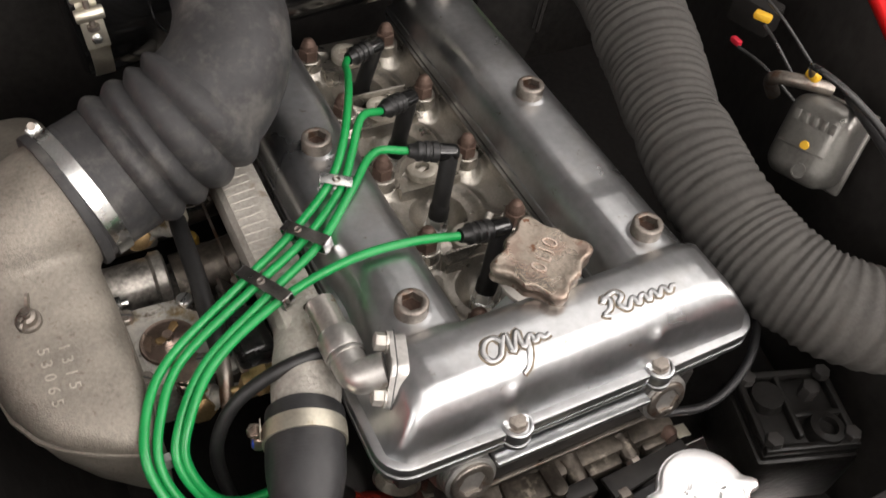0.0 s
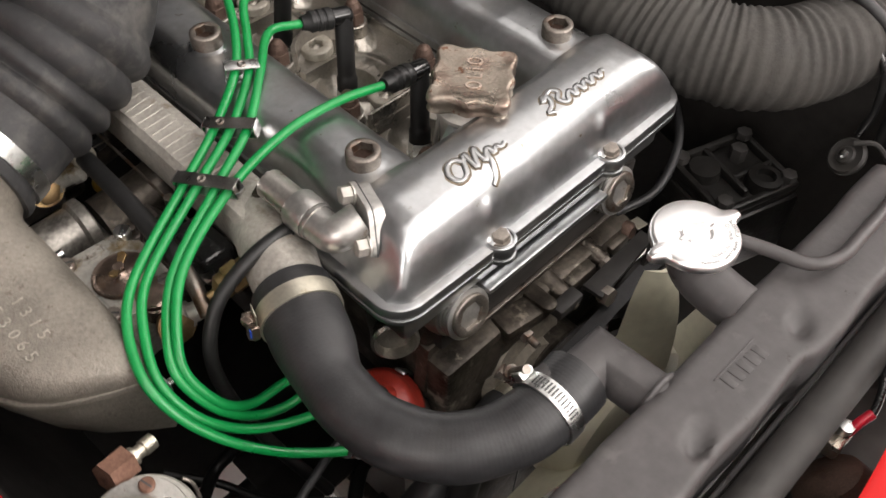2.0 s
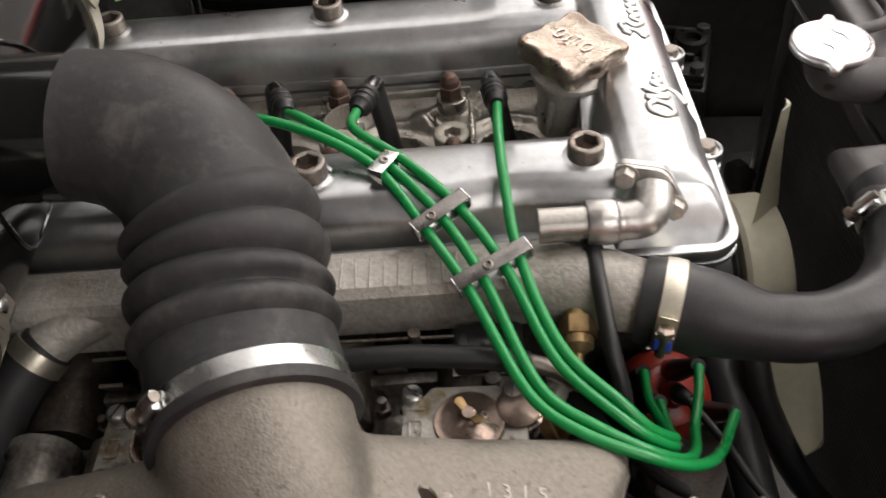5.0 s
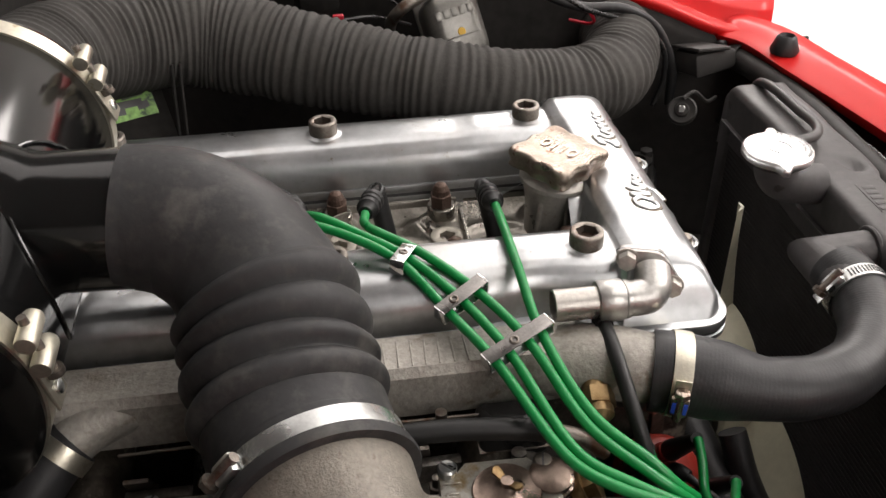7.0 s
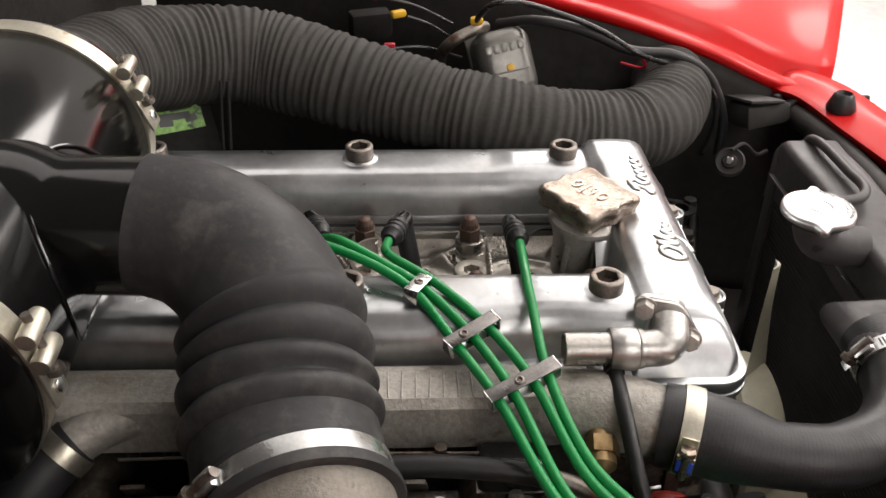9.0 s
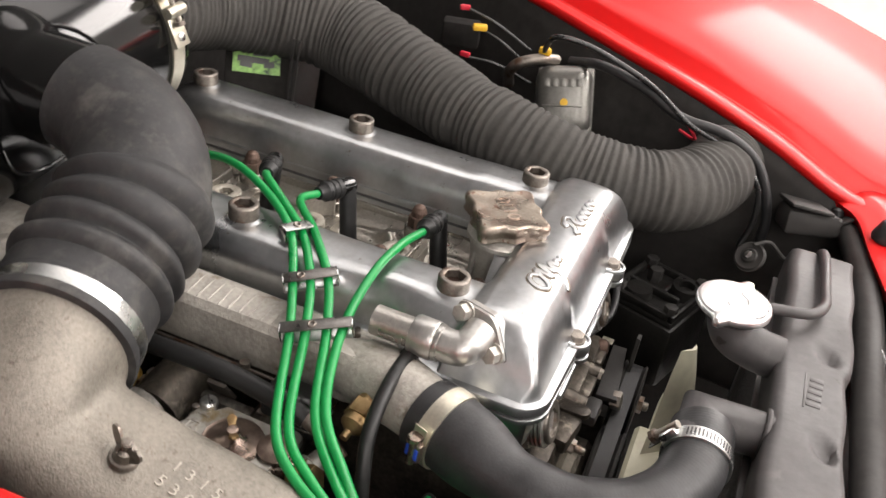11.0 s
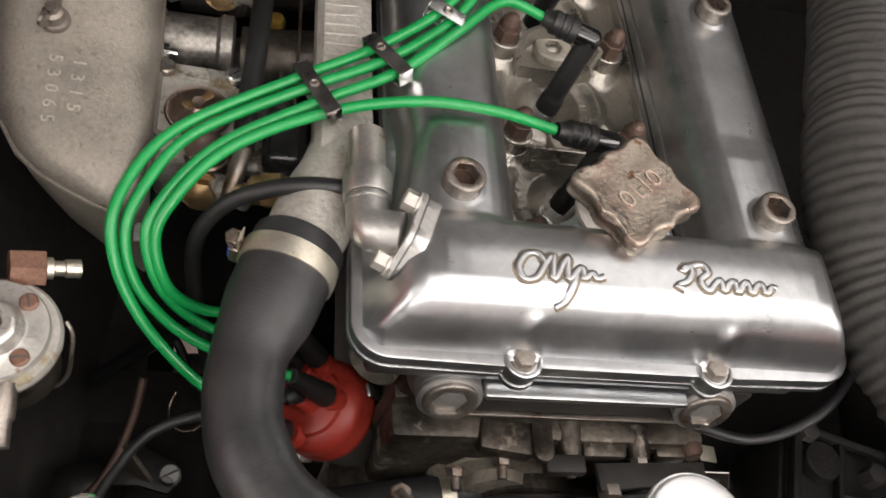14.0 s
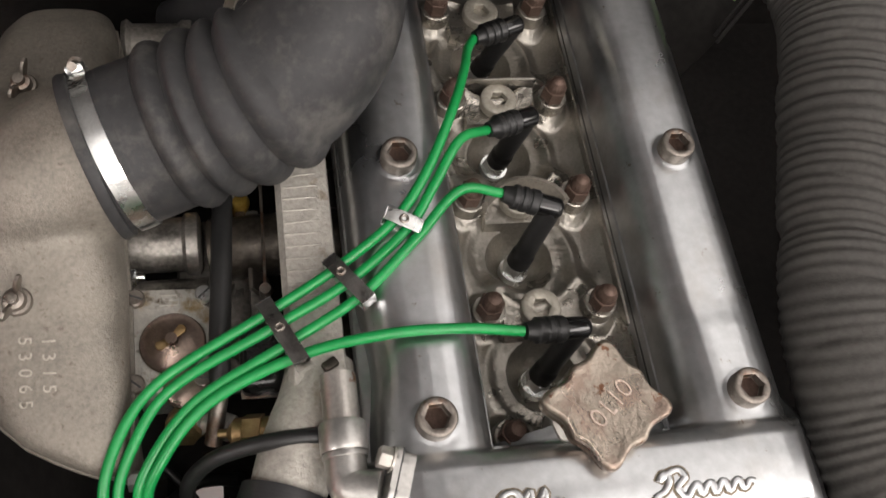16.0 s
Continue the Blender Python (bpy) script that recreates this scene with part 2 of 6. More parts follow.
def lathe(profile, seg=32, m=I4, bm=None):
    """Turns a profile of (radius, height) round the z axis of m."""
    bm = bm or bmesh.new()
    rings = []
    for r, z in profile:
        if r < 1e-6:
            rings.append([bm.verts.new(m @ Vector((0, 0, z)))])
        else:
            rings.append([bm.verts.new(m @ Vector((r * math.cos(math.tau * i / seg), r * math.sin(math.tau * i / seg), z))) for i in range(seg)])
    for a, b in zip(rings, rings[1:]):
        for i in range(seg):
            j = (i + 1) % seg
            if len(a) == 1 and len(b) > 1:
                bm.faces.new((a[0], b[j], b[i]))
            elif len(b) == 1 and len(a) > 1:
                bm.faces.new((a[i], a[j], b[0]))
            elif len(a) > 1:
                bm.faces.new((a[i], a[j], b[j], b[i]))
    for ring in (rings[0], rings[-1]):
        if len(ring) > 1:
            bm.faces.new(ring)
    return bm


def rbox(sx, sy, sz, bevel=0.002, m=I4, seg=2, bm=None):
    """A block centred at m with rounded edges."""
    own = bmesh.new()
    bmesh.ops.create_cube(own, size=1, matrix=Matrix.Diagonal((sx, sy, sz, 1)))
    if bevel:
        bmesh.ops.bevel(own, geom=own.edges[:], offset=bevel, segments=seg, affect="EDGES", profile=0.5)
    bmesh.ops.transform(own, matrix=m, verts=own.verts[:])
    return merge(bm, own)


def merge(bm, own):
    if bm is None:
        return own
    me = bpy.data.meshes.new("tmp")
    own.to_mesh(me)
    own.free()
    bm.from_mesh(me)
    bpy.data.meshes.remove(me)
    return bm


def prism(poly, z0, z1, bevel=0.0, m=I4, seg=2, bm=None):
    """An outline drawn up from z0 to z1, with its upper edge rounded."""
    own = bmesh.new()
    vs = [own.verts.new((x, y, z0)) for x, y in poly]
    f = own.faces.new(vs)
    r = bmesh.ops.extrude_face_region(own, geom=[f])
    up = [g for g in r["geom"] if isinstance(g, bmesh.types.BMVert)]
    for v in up:
        v.co.z = z1
    if bevel:
        own.edges.ensure_lookup_table()
        top = [e for e in own.edges if all(abs(v.co.z - z1) < 1e-7 for v in e.verts)]
        bmesh.ops.bevel(own, geom=top, offset=bevel, segments=seg, affect="EDGES", profile=0.5)
    bmesh.ops.transform(own, matrix=m, verts=own.verts[:])
    return merge(bm, own)


def spline(pts, n):
    """n points evenly spread along a smooth curve through pts."""
    P = [Vector(p) for p in pts]
    P = [P[0] * 2 - P[1]] + P + [P[-1] * 2 - P[-2]]
    fine = []
    for i in range(1, len(P) - 2):
        a, b, c, d = P[i - 1:i + 3]
        t0 = 0.0
        t1 = t0 + max(1e-6, (b - a).length) ** 0.5
        t2 = t1 + max(1e-6, (c - b).length) ** 0.5
        t3 = t2 + max(1e-6, (d - c).length) ** 0.5
        for k in range(24):
            t = t1 + (t2 - t1) * k / 24
            A1 = a * ((t1 - t) / (t1 - t0)) + b * ((t - t0) / (t1 - t0))
            A2 = b * ((t2 - t) / (t2 - t1)) + c * ((t - t1) / (t2 - t1))
            A3 = c * ((t3 - t) / (t3 - t2)) + d * ((t - t2) / (t3 - t2))
            B1 = A1 * ((t2 - t) / (t2 - t0)) + A2 * ((t - t0) / (t2 - t0))
            B2 = A2 * ((t3 - t) / (t3 - t1)) + A3 * ((t - t1) / (t3 - t1))
            fine.append(B1 * ((t2 - t) / (t2 - t1)) + B2 * ((t - t1) / (t2 - t1)))
    fine.append(P[-2])
    s = [0.0]
    for a, b in zip(fine, fine[1:]):
        s.append(s[-1] + (b - a).length)
    out, k = [], 0
    for i in range(n):
        v = s[-1] * i / (n - 1)
        while k < len(s) - 2 and s[k + 1] < v:
            k += 1
        w = (v - s[k]) / max(1e-9, s[k + 1] - s[k])
        out.append(fine[k].lerp(fine[k + 1], min(1, max(0, w))))
    return out


def frames_along(c):
    """Tangent and two normals at every point of a curve, without twist."""
    tang = [(c[min(i + 1, len(c) - 1)] - c[max(i - 1, 0)]).normalized() for i in range(len(c))]
    u = tang[0].orthogonal().normalized()
    out = []
    for t in tang:
        u = (u - t * u.dot(t)).normalized()
        out.append((t, u, t.cross(u)))
    return out


def sweep(pts, radius, n=60, seg=16, bm=None, hollow=0.0, squash=None):
    """A round tube along a smooth curve. radius: a number, or a function of 0..1 along it."""
    bm = bm or bmesh.new()
    c = spline(pts, n)
    fr = frames_along(c)
    rings = []
    for i, p in enumerate(c):
        r = radius(i / (n - 1)) if callable(radius) else radius
        _, u, v = fr[i]
        rings.append([bm.verts.new(p + (u * math.cos(math.tau * k / seg) + v * math.sin(math.tau * k / seg)) * (r * (squash(i / (n - 1), k / seg) if squash else 1))) for k in range(seg)])
    for a, b in zip(rings, rings[1:]):
        for k in range(seg):
            bm.faces.new((a[k], a[(k + 1) % seg], b[(k + 1) % seg], b[k]))
    bm.faces.new(rings[0][::-1])
    bm.faces.new(rings[-1])
    return bm


def loft(rings, bm=None, caps=True):
    """Skins equal rings of points one after the other."""
    bm = bm or bmesh.new()
    vs = [[bm.verts.new(p) for p in r] for r in rings]
    for a, b in zip(vs, vs[1:]):
        k = len(a)
        for i in range(k):
            bm.faces.new((a[i], a[(i + 1) % k], b[(i + 1) % k], b[i]))
    if caps:
        bm.faces.new(vs[0][::-1])
        bm.faces.new(vs[-1])
    return bm


def hexagon(r, z0, z1, m=I4, bm=None, bevel=0.0008):
    return prism([(r * math.cos(math.tau * i / 6), r * math.sin(math.tau * i / 6)) for i in range(6)], z0, z1, bevel, m, 2, bm)


def text_mesh(words, size, depth, m, bend=None, bm=None):
    """Raised words in the built-in font, centred at m and, if bend is given, wrapped round a circle of that radius."""
    cu = bpy.data.curves.new("words", "FONT")
    cu.body, cu.size, cu.extrude, cu.align_x, cu.align_y = words, size, depth, "CENTER", "CENTER"
    cu.resolution_u = 3
    tmp = new("words", cu)
    dg = bpy.context.evaluated_depsgraph_get()
    me = bpy.data.meshes.new_from_object(tmp.evaluated_get(dg))
    bpy.data.objects.remove(tmp)
    bpy.data.curves.remove(cu)
    own = bmesh.new()
    own.from_mesh(me)
    bpy.data.meshes.remove(me)
    for v in own.verts:
        if bend:
            a, r = v.co.x / bend, bend + v.co.y
            v.co.x, v.co.y = r * math.sin(a), r * math.cos(a)
    bmesh.ops.transform(own, matrix=m, verts=own.verts[:])
    return merge(bm, own)


def band_clamp(name, m, r, width, label, material=None, screw_angle=0.0, slots=0, group="hose clamps", blue=False):
    """A worm-drive hose clamp round the z axis of m."""
    root = thing(name, label, "hose clamp", group)
    t = 0.0009
    part("band", lathe([(r, -width / 2), (r + t, -width / 2), (r + t + 0.0003, 0), (r + t, width / 2), (r, width / 2)], 56, m), material or TIN, root)
    s = m @ Matrix.Rotation(screw_angle, 4, "Z") @ T(r + 0.0035, 0, 0)
    metal = BROWNSTEEL if blue else material or TIN
    part("screw_housing", rbox(0.006, 0.015, width * 0.95, 0.0015, s), metal, root)
    tang = s @ Matrix.Rotation(radians(90), 4, "X")
    bm = lathe([(0, -0.012), (0.0030, -0.012), (0.0030, 0.008), (0.0052, 0.008)], 16, tang @ T(0.002, 0, 0.002))
    hexagon(0.0054, 0.008, 0.0122, tang @ T(0.002, 0, 0.002), bm)
    part("clamp_screw", bm, metal if blue else STEEL, root)
    part("band_tail", rbox(0.0008, 0.013, width * 0.8, 0.0003, m @ Matrix.Rotation(screw_angle, 4, "Z") @ T(r + 0.0018, -0.013, 0)), material or TIN, root)
    if blue:
        part("paint_patch", rbox(0.0015, 0.009, width * 0.8, 0.0005, s @ T(0.0030, 0.000, 0)), BLUE, root, "patch of blue paint")
    if slots:
        for i in range(slots):
            a = screw_angle + 0.5 + i * 0.105
            part("slot", rbox(0.0006, 0.0012, width * 0.6, 0, m @ Matrix.Rotation(a, 4, "Z") @ T(r + t + 0.0003, 0, 0)), INK, root)
    return root

# ---- garage ----
def room():
    solo("floor", rbox(9, 9, 0.1, 0, T(0, 0, -0.05)), CONCRETE, "pale concrete garage floor under the car", "floor", kind="structure", smooth=0)
    # walls and ceiling are out of view; they shape bounced light
    for name, sx, sy, x, y in (("wall_north", 9, 0.15, 0, 4.5), ("wall_south", 9, 0.15, 0, -4.5), ("wall_east", 0.15, 8.85, 4.5, 0), ("wall_west", 0.15, 8.85, -4.5, 0)):
        solo(name, rbox(sx, sy, 2.8, 0, T(x, y, 1.4)), PLASTER, "unseen plain white wall that closes the room", "wall", kind="structure", smooth=0)
    solo("ceiling", rbox(9, 9, 0.1, 0, T(0, 0, 2.85)), CEILING, "unseen ceiling, kept dark to dim reflections", "ceiling", kind="structure", smooth=0)


room()


# ---- engine: cylinder head ----
def smin(a, b, k):
    h = np.clip(0.5 + 0.5 * (b - a) / k, 0, 1)
    return b * (1 - h) + a * h - k * h * (1 - h)


def smax(a, b, k):
    return -smin(-a, -b, k)


def sheet(xs, ys, height, keep=None):
    """A relief z = height(x, y) over a grid, where keep(x, y) holds."""
    X, Y = np.meshgrid(xs, ys)
    Z = height(X, Y)
    nx, ny = len(xs), len(ys)
    bm = bmesh.new()
    vs = [bm.verts.new((X[j, i], Y[j, i], Z[j, i])) for j in range(ny) for i in range(nx)]
    for j in range(ny - 1):
        for i in range(nx - 1):
            if keep is None or keep((xs[i] + xs[i + 1]) / 2, (ys[j] + ys[j + 1]) / 2):
                bm.faces.new((vs[j * nx + i], vs[j * nx + i + 1], vs[(j + 1) * nx + i + 1], vs[(j + 1) * nx + i]))
    bmesh.ops.delete(bm, geom=[v for v in bm.verts if not v.link_faces], context="VERTS")
    return bm


def interp(points):
    a = np.array(points)
    return lambda v: np.interp(v, a[:, 0], a[:, 1])


PLUG_Y = [0.043 + 0.0905 * k for k in range(4)]
NUT_Y = [-0.003 + 0.0905 * k for k in range(5)]


def valley_height(X, Y):
    z = np.full_like(X, 0.772)
    z += 0.010 * np.clip((np.abs(X) - 0.040) / 0.02, 0, 1) ** 2
    for k, y in enumerate(PLUG_Y):
        r = np.hypot((X + 0.008), (Y - y) * 0.95)
        bowl = 0.778 - 0.006 * np.clip(1 - (r / 0.038) ** 2, 0, 1) - 0.021 * np.clip(1 - (r / 0.0265) ** 2, 0, 1) ** 0.7
        z = np.where(r < 0.038, np.minimum(z, bowl), z)
        z = z + 0.004 * np.exp(-((r - 0.041) / 0.005) ** 2)
        spoke = np.arctan2(Y - y, X + 0.008)
        z = z + 0.00022 * np.sin(spoke * 41 + 4 * np.sin(spoke * 7) + r * 500) * np.exp(-((r - 0.036) / 0.006) ** 2)
        pad = (np.abs(X + 0.002) < 0.030) & (Y > y + 0.026) & (Y < y + 0.058)
        z = np.where(pad, np.maximum(z, 0.783), z)
    for y in NUT_Y:
        for sx in (-0.044, 0.040):
            r = np.hypot(X - sx, Y - y)
            z = smax(z, 0.782 - np.clip(r - 0.013, 0, 1) * 1.2, 0.003)
    for y in NUT_Y[1:]:
        for sx in (-0.03, 0.034):
            z = z + 0.010 * np.exp(-(((X - sx) / 0.012) ** 2 + ((Y - y - 0.022) / 0.010) ** 2))
    return z


def cylinder_head():
    root = thing("cylinder_head", "cast aluminium cylinder head with plug wells between its cam boxes", "cylinder head")
    part("plug_valley", sheet(np.linspace(-0.064, 0.064, 120), np.linspace(-0.016, 0.402, 390), valley_height), HEADCAST, root, "rough cast valley with four bowl-shaped plug wells")
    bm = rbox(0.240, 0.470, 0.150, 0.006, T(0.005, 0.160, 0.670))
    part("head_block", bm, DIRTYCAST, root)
    for sx in (-1, 1):
        part("cam_carrier", rbox(0.080, 0.330, 0.034, 0.004, T(sx * 0.0985, 0.235, 0.771)), HEADCAST, root)
        part("cam_carrier", rbox(0.074, 0.146, 0.033, 0.004, T(sx * 0.0975, -0.005, 0.771)), HEADCAST, root)
    part("front_face", rbox(0.296, 0.052, 0.036, 0.006, T(0, -0.0605, 0.7705)), POLISHED, root, "satin front face of the head")
    part("front_ledge", rbox(0.142, 0.014, 0.0065, 0.0026, T(0.002, -0.0885, 0.7475)), POLISHED, root, "bright machined ledge")
    # shade below the ledge is painted in with near-black
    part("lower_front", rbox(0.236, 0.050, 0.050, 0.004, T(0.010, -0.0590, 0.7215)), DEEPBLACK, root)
    part("joint_line", rbox(0.200, 0.004, 0.0022, 0.0006, T(0.020, -0.0852, 0.6975)), STEEL, root, "thin bare joint edge")
    for x in (-0.089, 0.091):
        m = along((x, -0.074, 0.7335), (x, -0.142, 0.7515))
        part("plug_boss", lathe([(0.0, -0.012), (0.027, -0.012), (0.0250, 0.003), (0.0235, 0.008), (0, 0.008)], 36, m), HEADCAST, root)
        rings = [(0.0, 0.006)]
        for q in range(4):
            rings += [(0.0216, 0.0072 + q * 0.0034), (0.0216, 0.0090 + q * 0.0034), (0.0188, 0.0096 + q * 0.0034), (0.0188, 0.0102 + q * 0.0034)]
        part("thread", lathe(rings + [(0.0, 0.020)], 36, m), SATIN, root, "threaded collar of the plug")
        part("core_plug", socket(0.0182, 0.0112, 0.016, 0.0235, 0.006, m), STEEL, root, "hexagon-socket plug")
        # bright zinc disc at the bottom of the socket
        part("socket_disc", lathe([(0.0104, 0.0182), (0, 0.0182)], 6, m), TIN, root)
    for k, y in enumerate(NUT_Y):
        for sx in (-0.044, 0.040):
            if y > 0.40:
                continue
            part("stud_boss", lathe([(0.0135, -0.022), (0.0125, -0.008), (0.0122, -0.003), (0.0112, -0.0022), (0, -0.0022)], 24, T(sx, y, 0.796)), HEADCAST, root)
            nut = part("acorn_nut", lathe([(0.0085, -0.002), (0.0085, 0.0)], 6, T(sx, y, 0.796)), RUST, root)
            bm = bmesh.new()
            bm.from_mesh(nut.data)
            hexagon(0.0098, -0.013, 0.009, T(sx, y, 0.796), bm)
            lathe([(0.0078, 0.009), (0.0072, 0.0135), (0.005, 0.018), (0.0022, 0.0198), (0, 0.0202)], 16, T(sx, y, 0.796), bm)

            bm.to_mesh(nut.data)
            bm.free()
    for y in PLUG_Y:
        part("socket_plug", socket(0.0150, 0.0068, 0.0, 0.009, 0.006, T(-0.004, y + 0.0450, 0.782)), WORNCAST, root, "grey socket-head plug")
    for y, cx in ((0.163, -0.002),):
        arc = bmesh.new()
        rings = []
        for i in range(17):
            a = radians(15 + 150 * i / 16)
            rings.append([Vector((cx + r * math.cos(a), y + 0.75 * r * math.sin(a), z)) for r, z in ((0.036, 0.772), (0.035, 0.799 + 0.004 * math.sin(a)), (0.031, 0.800 + 0.004 * math.sin(a)), (0.029, 0.772))])
        loft(rings, arc)
        part("lifting_arch", arc, CAST, root, "heat-browned curved web between two studs")
    for y in (0.0725, 0.2845):
        part("cast_rib", rbox(0.066, 0.0034, 0.024, 0.0014, T(-0.004, y, 0.7845)), HEADCAST, root, "thin upright casting rib")
    part("rear_bar", rbox(0.130, 0.016, 0.012, 0.002, T(-0.005, 0.395, 0.835)), RAIL, root)
    return root


def socket(r, rh, z0, z1, depth, m=I4, seg=36, bm=None):
    """A round cap screw head with a hexagon socket sunk into its top."""
    bm = bm or bmesh.new()

    def ring(rad, z, hexed=False):
        out = []
        for i in range(seg):
            a = math.tau * i / seg
            rr = rad / math.cos((a % (math.pi / 3)) - math.pi / 6) * 0.93 if hexed else rad
            out.append(m @ Vector((rr * math.cos(a), rr * math.sin(a), z)))
        return out
    loft([ring(r, z0), ring(r, z1 - 0.0016), ring(r - 0.0004, z1 - 0.0006), ring(r - 0.0014, z1), ring(rh + 0.0010, z1), ring(rh, z1 - 0.0007, True), ring(rh, z1 - depth, True)], bm)
    return bm


cylinder_head()


# ---- engine: cam cover ----
tunnel = interp([(0.0, 0.8428), (0.010, 0.8422), (0.017, 0.8402), (0.023, 0.8372), (0.0285, 0.8330), (0.0325, 0.8285), (0.0352, 0.8238), (0.0368, 0.8170), (0.0382, 0.8050), (0.0395, 0.7940), (0.0415, 0.7740), (0.2, 0.70)])
front_y = interp([(-0.12, 0.920), (-0.080, 0.876), (-0.065, 0.864), (-0.055, 0.8575), (-0.046, 0.8535), (-0.038, 0.8508), (-0.030, 0.8480), (-0.0215, 0.8400), (-0.0155, 0.820), (-0.012, 0.796), (0.0, 0.70), (0.5, 0.70)])
rear_y = interp([(-0.2, 0.85), (0.370, 0.85), (0.385, 0.838), (0.396, 0.815), (0.402, 0.796), (0.42, 0.79)])


edge_d = interp([(-0.01, 0.790), (0.0, 0.7965), (0.0045, 0.8000), (0.0065, 0.8040), (0.0085, 0.8095), (0.0115, 0.8190), (0.0155, 0.8295), (0.0200, 0.8375), (0.026, 0.8440), (0.033, 0.8490), (0.042, 0.8520), (0.052, 0.8545), (0.2, 0.8560)])
end_d = interp([(-0.01, 0.790), (0.0, 0.7965), (0.0050, 0.8000), (0.0075, 0.8045), (0.012, 0.8125), (0.019, 0.8260), (0.027, 0.8385), (0.036, 0.8465), (0.047, 0.851), (0.06, 0.8525), (0.2, 0.8525)])
cam_front = interp([(-0.2, 0.70), (-0.060, 0.760), (-0.050, 0.800), (-0.042, 0.824), (-0.034, 0.8375), (-0.026, 0.8420), (0.046, 0.8415), (0.056, 0.8400), (0.066, 0.8392), (0.5, 0.8392)])


def inside(X, Y, R=0.030):
    """How far a place lies inside the cover's rounded outline."""
    qx, qy = np.abs(X) - (0.163 - R), np.abs(Y - 0.1535) - (0.2505 - R)
    return -(np.hypot(np.maximum(qx, 0), np.maximum(qy, 0)) + np.minimum(np.maximum(qx, qy), 0) - R)


WAIST = interp([(-0.2, 0.0), (-0.014, 0.0), (0.000, 0.010), (0.012, 0.0200), (0.022, 0.0215), (0.5, 0.0205)])


def cover_height(X, Y):
    d = inside(X, Y)
    pinch = 0.006 * np.exp(-((Y - 0.045) / 0.035) ** 2) * (X < 0)
    A = np.abs(X)
    A = A + pinch * np.clip((A - 0.098) / 0.03, 0, 1)
    camb = smin(smin(tunnel(np.abs(A - 0.1015)), rear_y(Y), 0.006), cam_front(Y), 0.005)
    crown = 0.8500 + 0.0018 * np.clip(1 - ((Y + 0.050) / 0.045) ** 2, -1, 1)
    front = smin(smin(smin(edge_d(Y + 0.097), end_d(0.163 - np.abs(X)), 0.012), crown, 0.009), front_y(Y), 0.008)
    front = np.minimum(front, edge_d(d * 1.6))
    z = smax(camb, front, 0.010)
    for x in (-0.103, 0.103):
        for y in (0.0, 0.184, 0.367):
            r = np.hypot(X - x, Y - y)
            z = smax(z, 0.8400 - np.clip(r - 0.0135, 0, 1) * 2.6, 0.004)
    for x in (-0.062, 0.062):
        r = np.hypot(X - x, (Y + 0.091) * 0.8)
        z = smax(z, 0.8045 - np.clip(r - 0.010, 0, 1) * 3, 0.002)
        lobe = np.exp(-((X - x) / 0.0075) ** 2) * np.clip((-0.078 - Y) / 0.006, 0, 1) * np.clip((Y + 0.096) / 0.004, 0, 1)
        z = z + 0.0030 * lobe
        z = z + 0.0022 * np.exp(-((X - x) / 0.0060) ** 2 - ((Y + 0.0845) / 0.0035) ** 2)
    r = np.hypot(X - 0.004, Y + 0.012)
    z = smax(z, 0.832 - np.clip(r - 0.030, 0, 1) * 1.2, 0.006)
    return np.where(d < 0.001, np.minimum(z, 0.799), z)


def rim_outline(grow=0.0, inner=True):
    """The U-shaped outline of the cover's flange, with a bulge at each front bolt."""
    pts = []
    R = 0.024

    def arc(cx, cy, a0, a1, r, n=8):
        for i in range(n + 1):
            a = radians(a0 + (a1 - a0) * i / n)
            pts.append((cx + (r + grow) * math.cos(a), cy + (r + grow) * math.sin(a)))
    arc(-0.163 + R, -0.097 + R, 180, 270, R)
    for x in (-0.062, 0.062):
        arc(x, -0.0945, 200, 340, 0.0115, 8)
    arc(0.163 - R, -0.097 + R, 270, 360, R)
    arc(0.1425 - R, 0.404 - R, 0, 90, R)
    pts.append((0.0612, 0.404))
    pts.append((0.0612, -0.010))
    pts.append((-0.0595, -0.010))
    pts.append((-0.0595, 0.404))
    arc(-0.1425 + R, 0.404 - R, 90, 180, R)
    for y in (0.100, 0.022, 0.012, 0.006, 0.000, -0.006, -0.012, -0.030):
        pts.append((-0.163 + float(WAIST(y)) - grow, y))
    k = pts.index(next(p for p in pts if p[0] > 0.13 and p[1] > 0.3))
    return pts[:k] + [(0.163 - float(WAIST(y)) + grow, y) for y in (-0.030, -0.012, -0.006, 0.0, 0.006, 0.012, 0.022, 0.100)] + pts[k:]


def spline_flat(points, n):
    return [(p.x, p.y) for p in spline([(x, y, 0) for x, y in points], n)]


def ribbon(at, z, half, rise):
    """A flat-topped raised stroke along a line drawn on the cover."""
    rings = []
    for i, (p, h) in enumerate(zip(at, z)):
        a, b = at[max(0, i - 1)], at[min(len(at) - 1, i + 1)]
        d = Vector((b[0] - a[0], b[1] - a[1])).normalized()
        w = half * (0.75 + 0.35 * abs(d.y))
        rings.append([Vector((p[0] - d.y * u * w, p[1] + d.x * u * w, h + v)) for u, v in ((-1.15, -0.0008), (-1.0, rise * 0.7), (-0.6, rise), (0.6, rise), (1.0, rise * 0.7), (1.15, -0.0008))])
    return loft(rings)


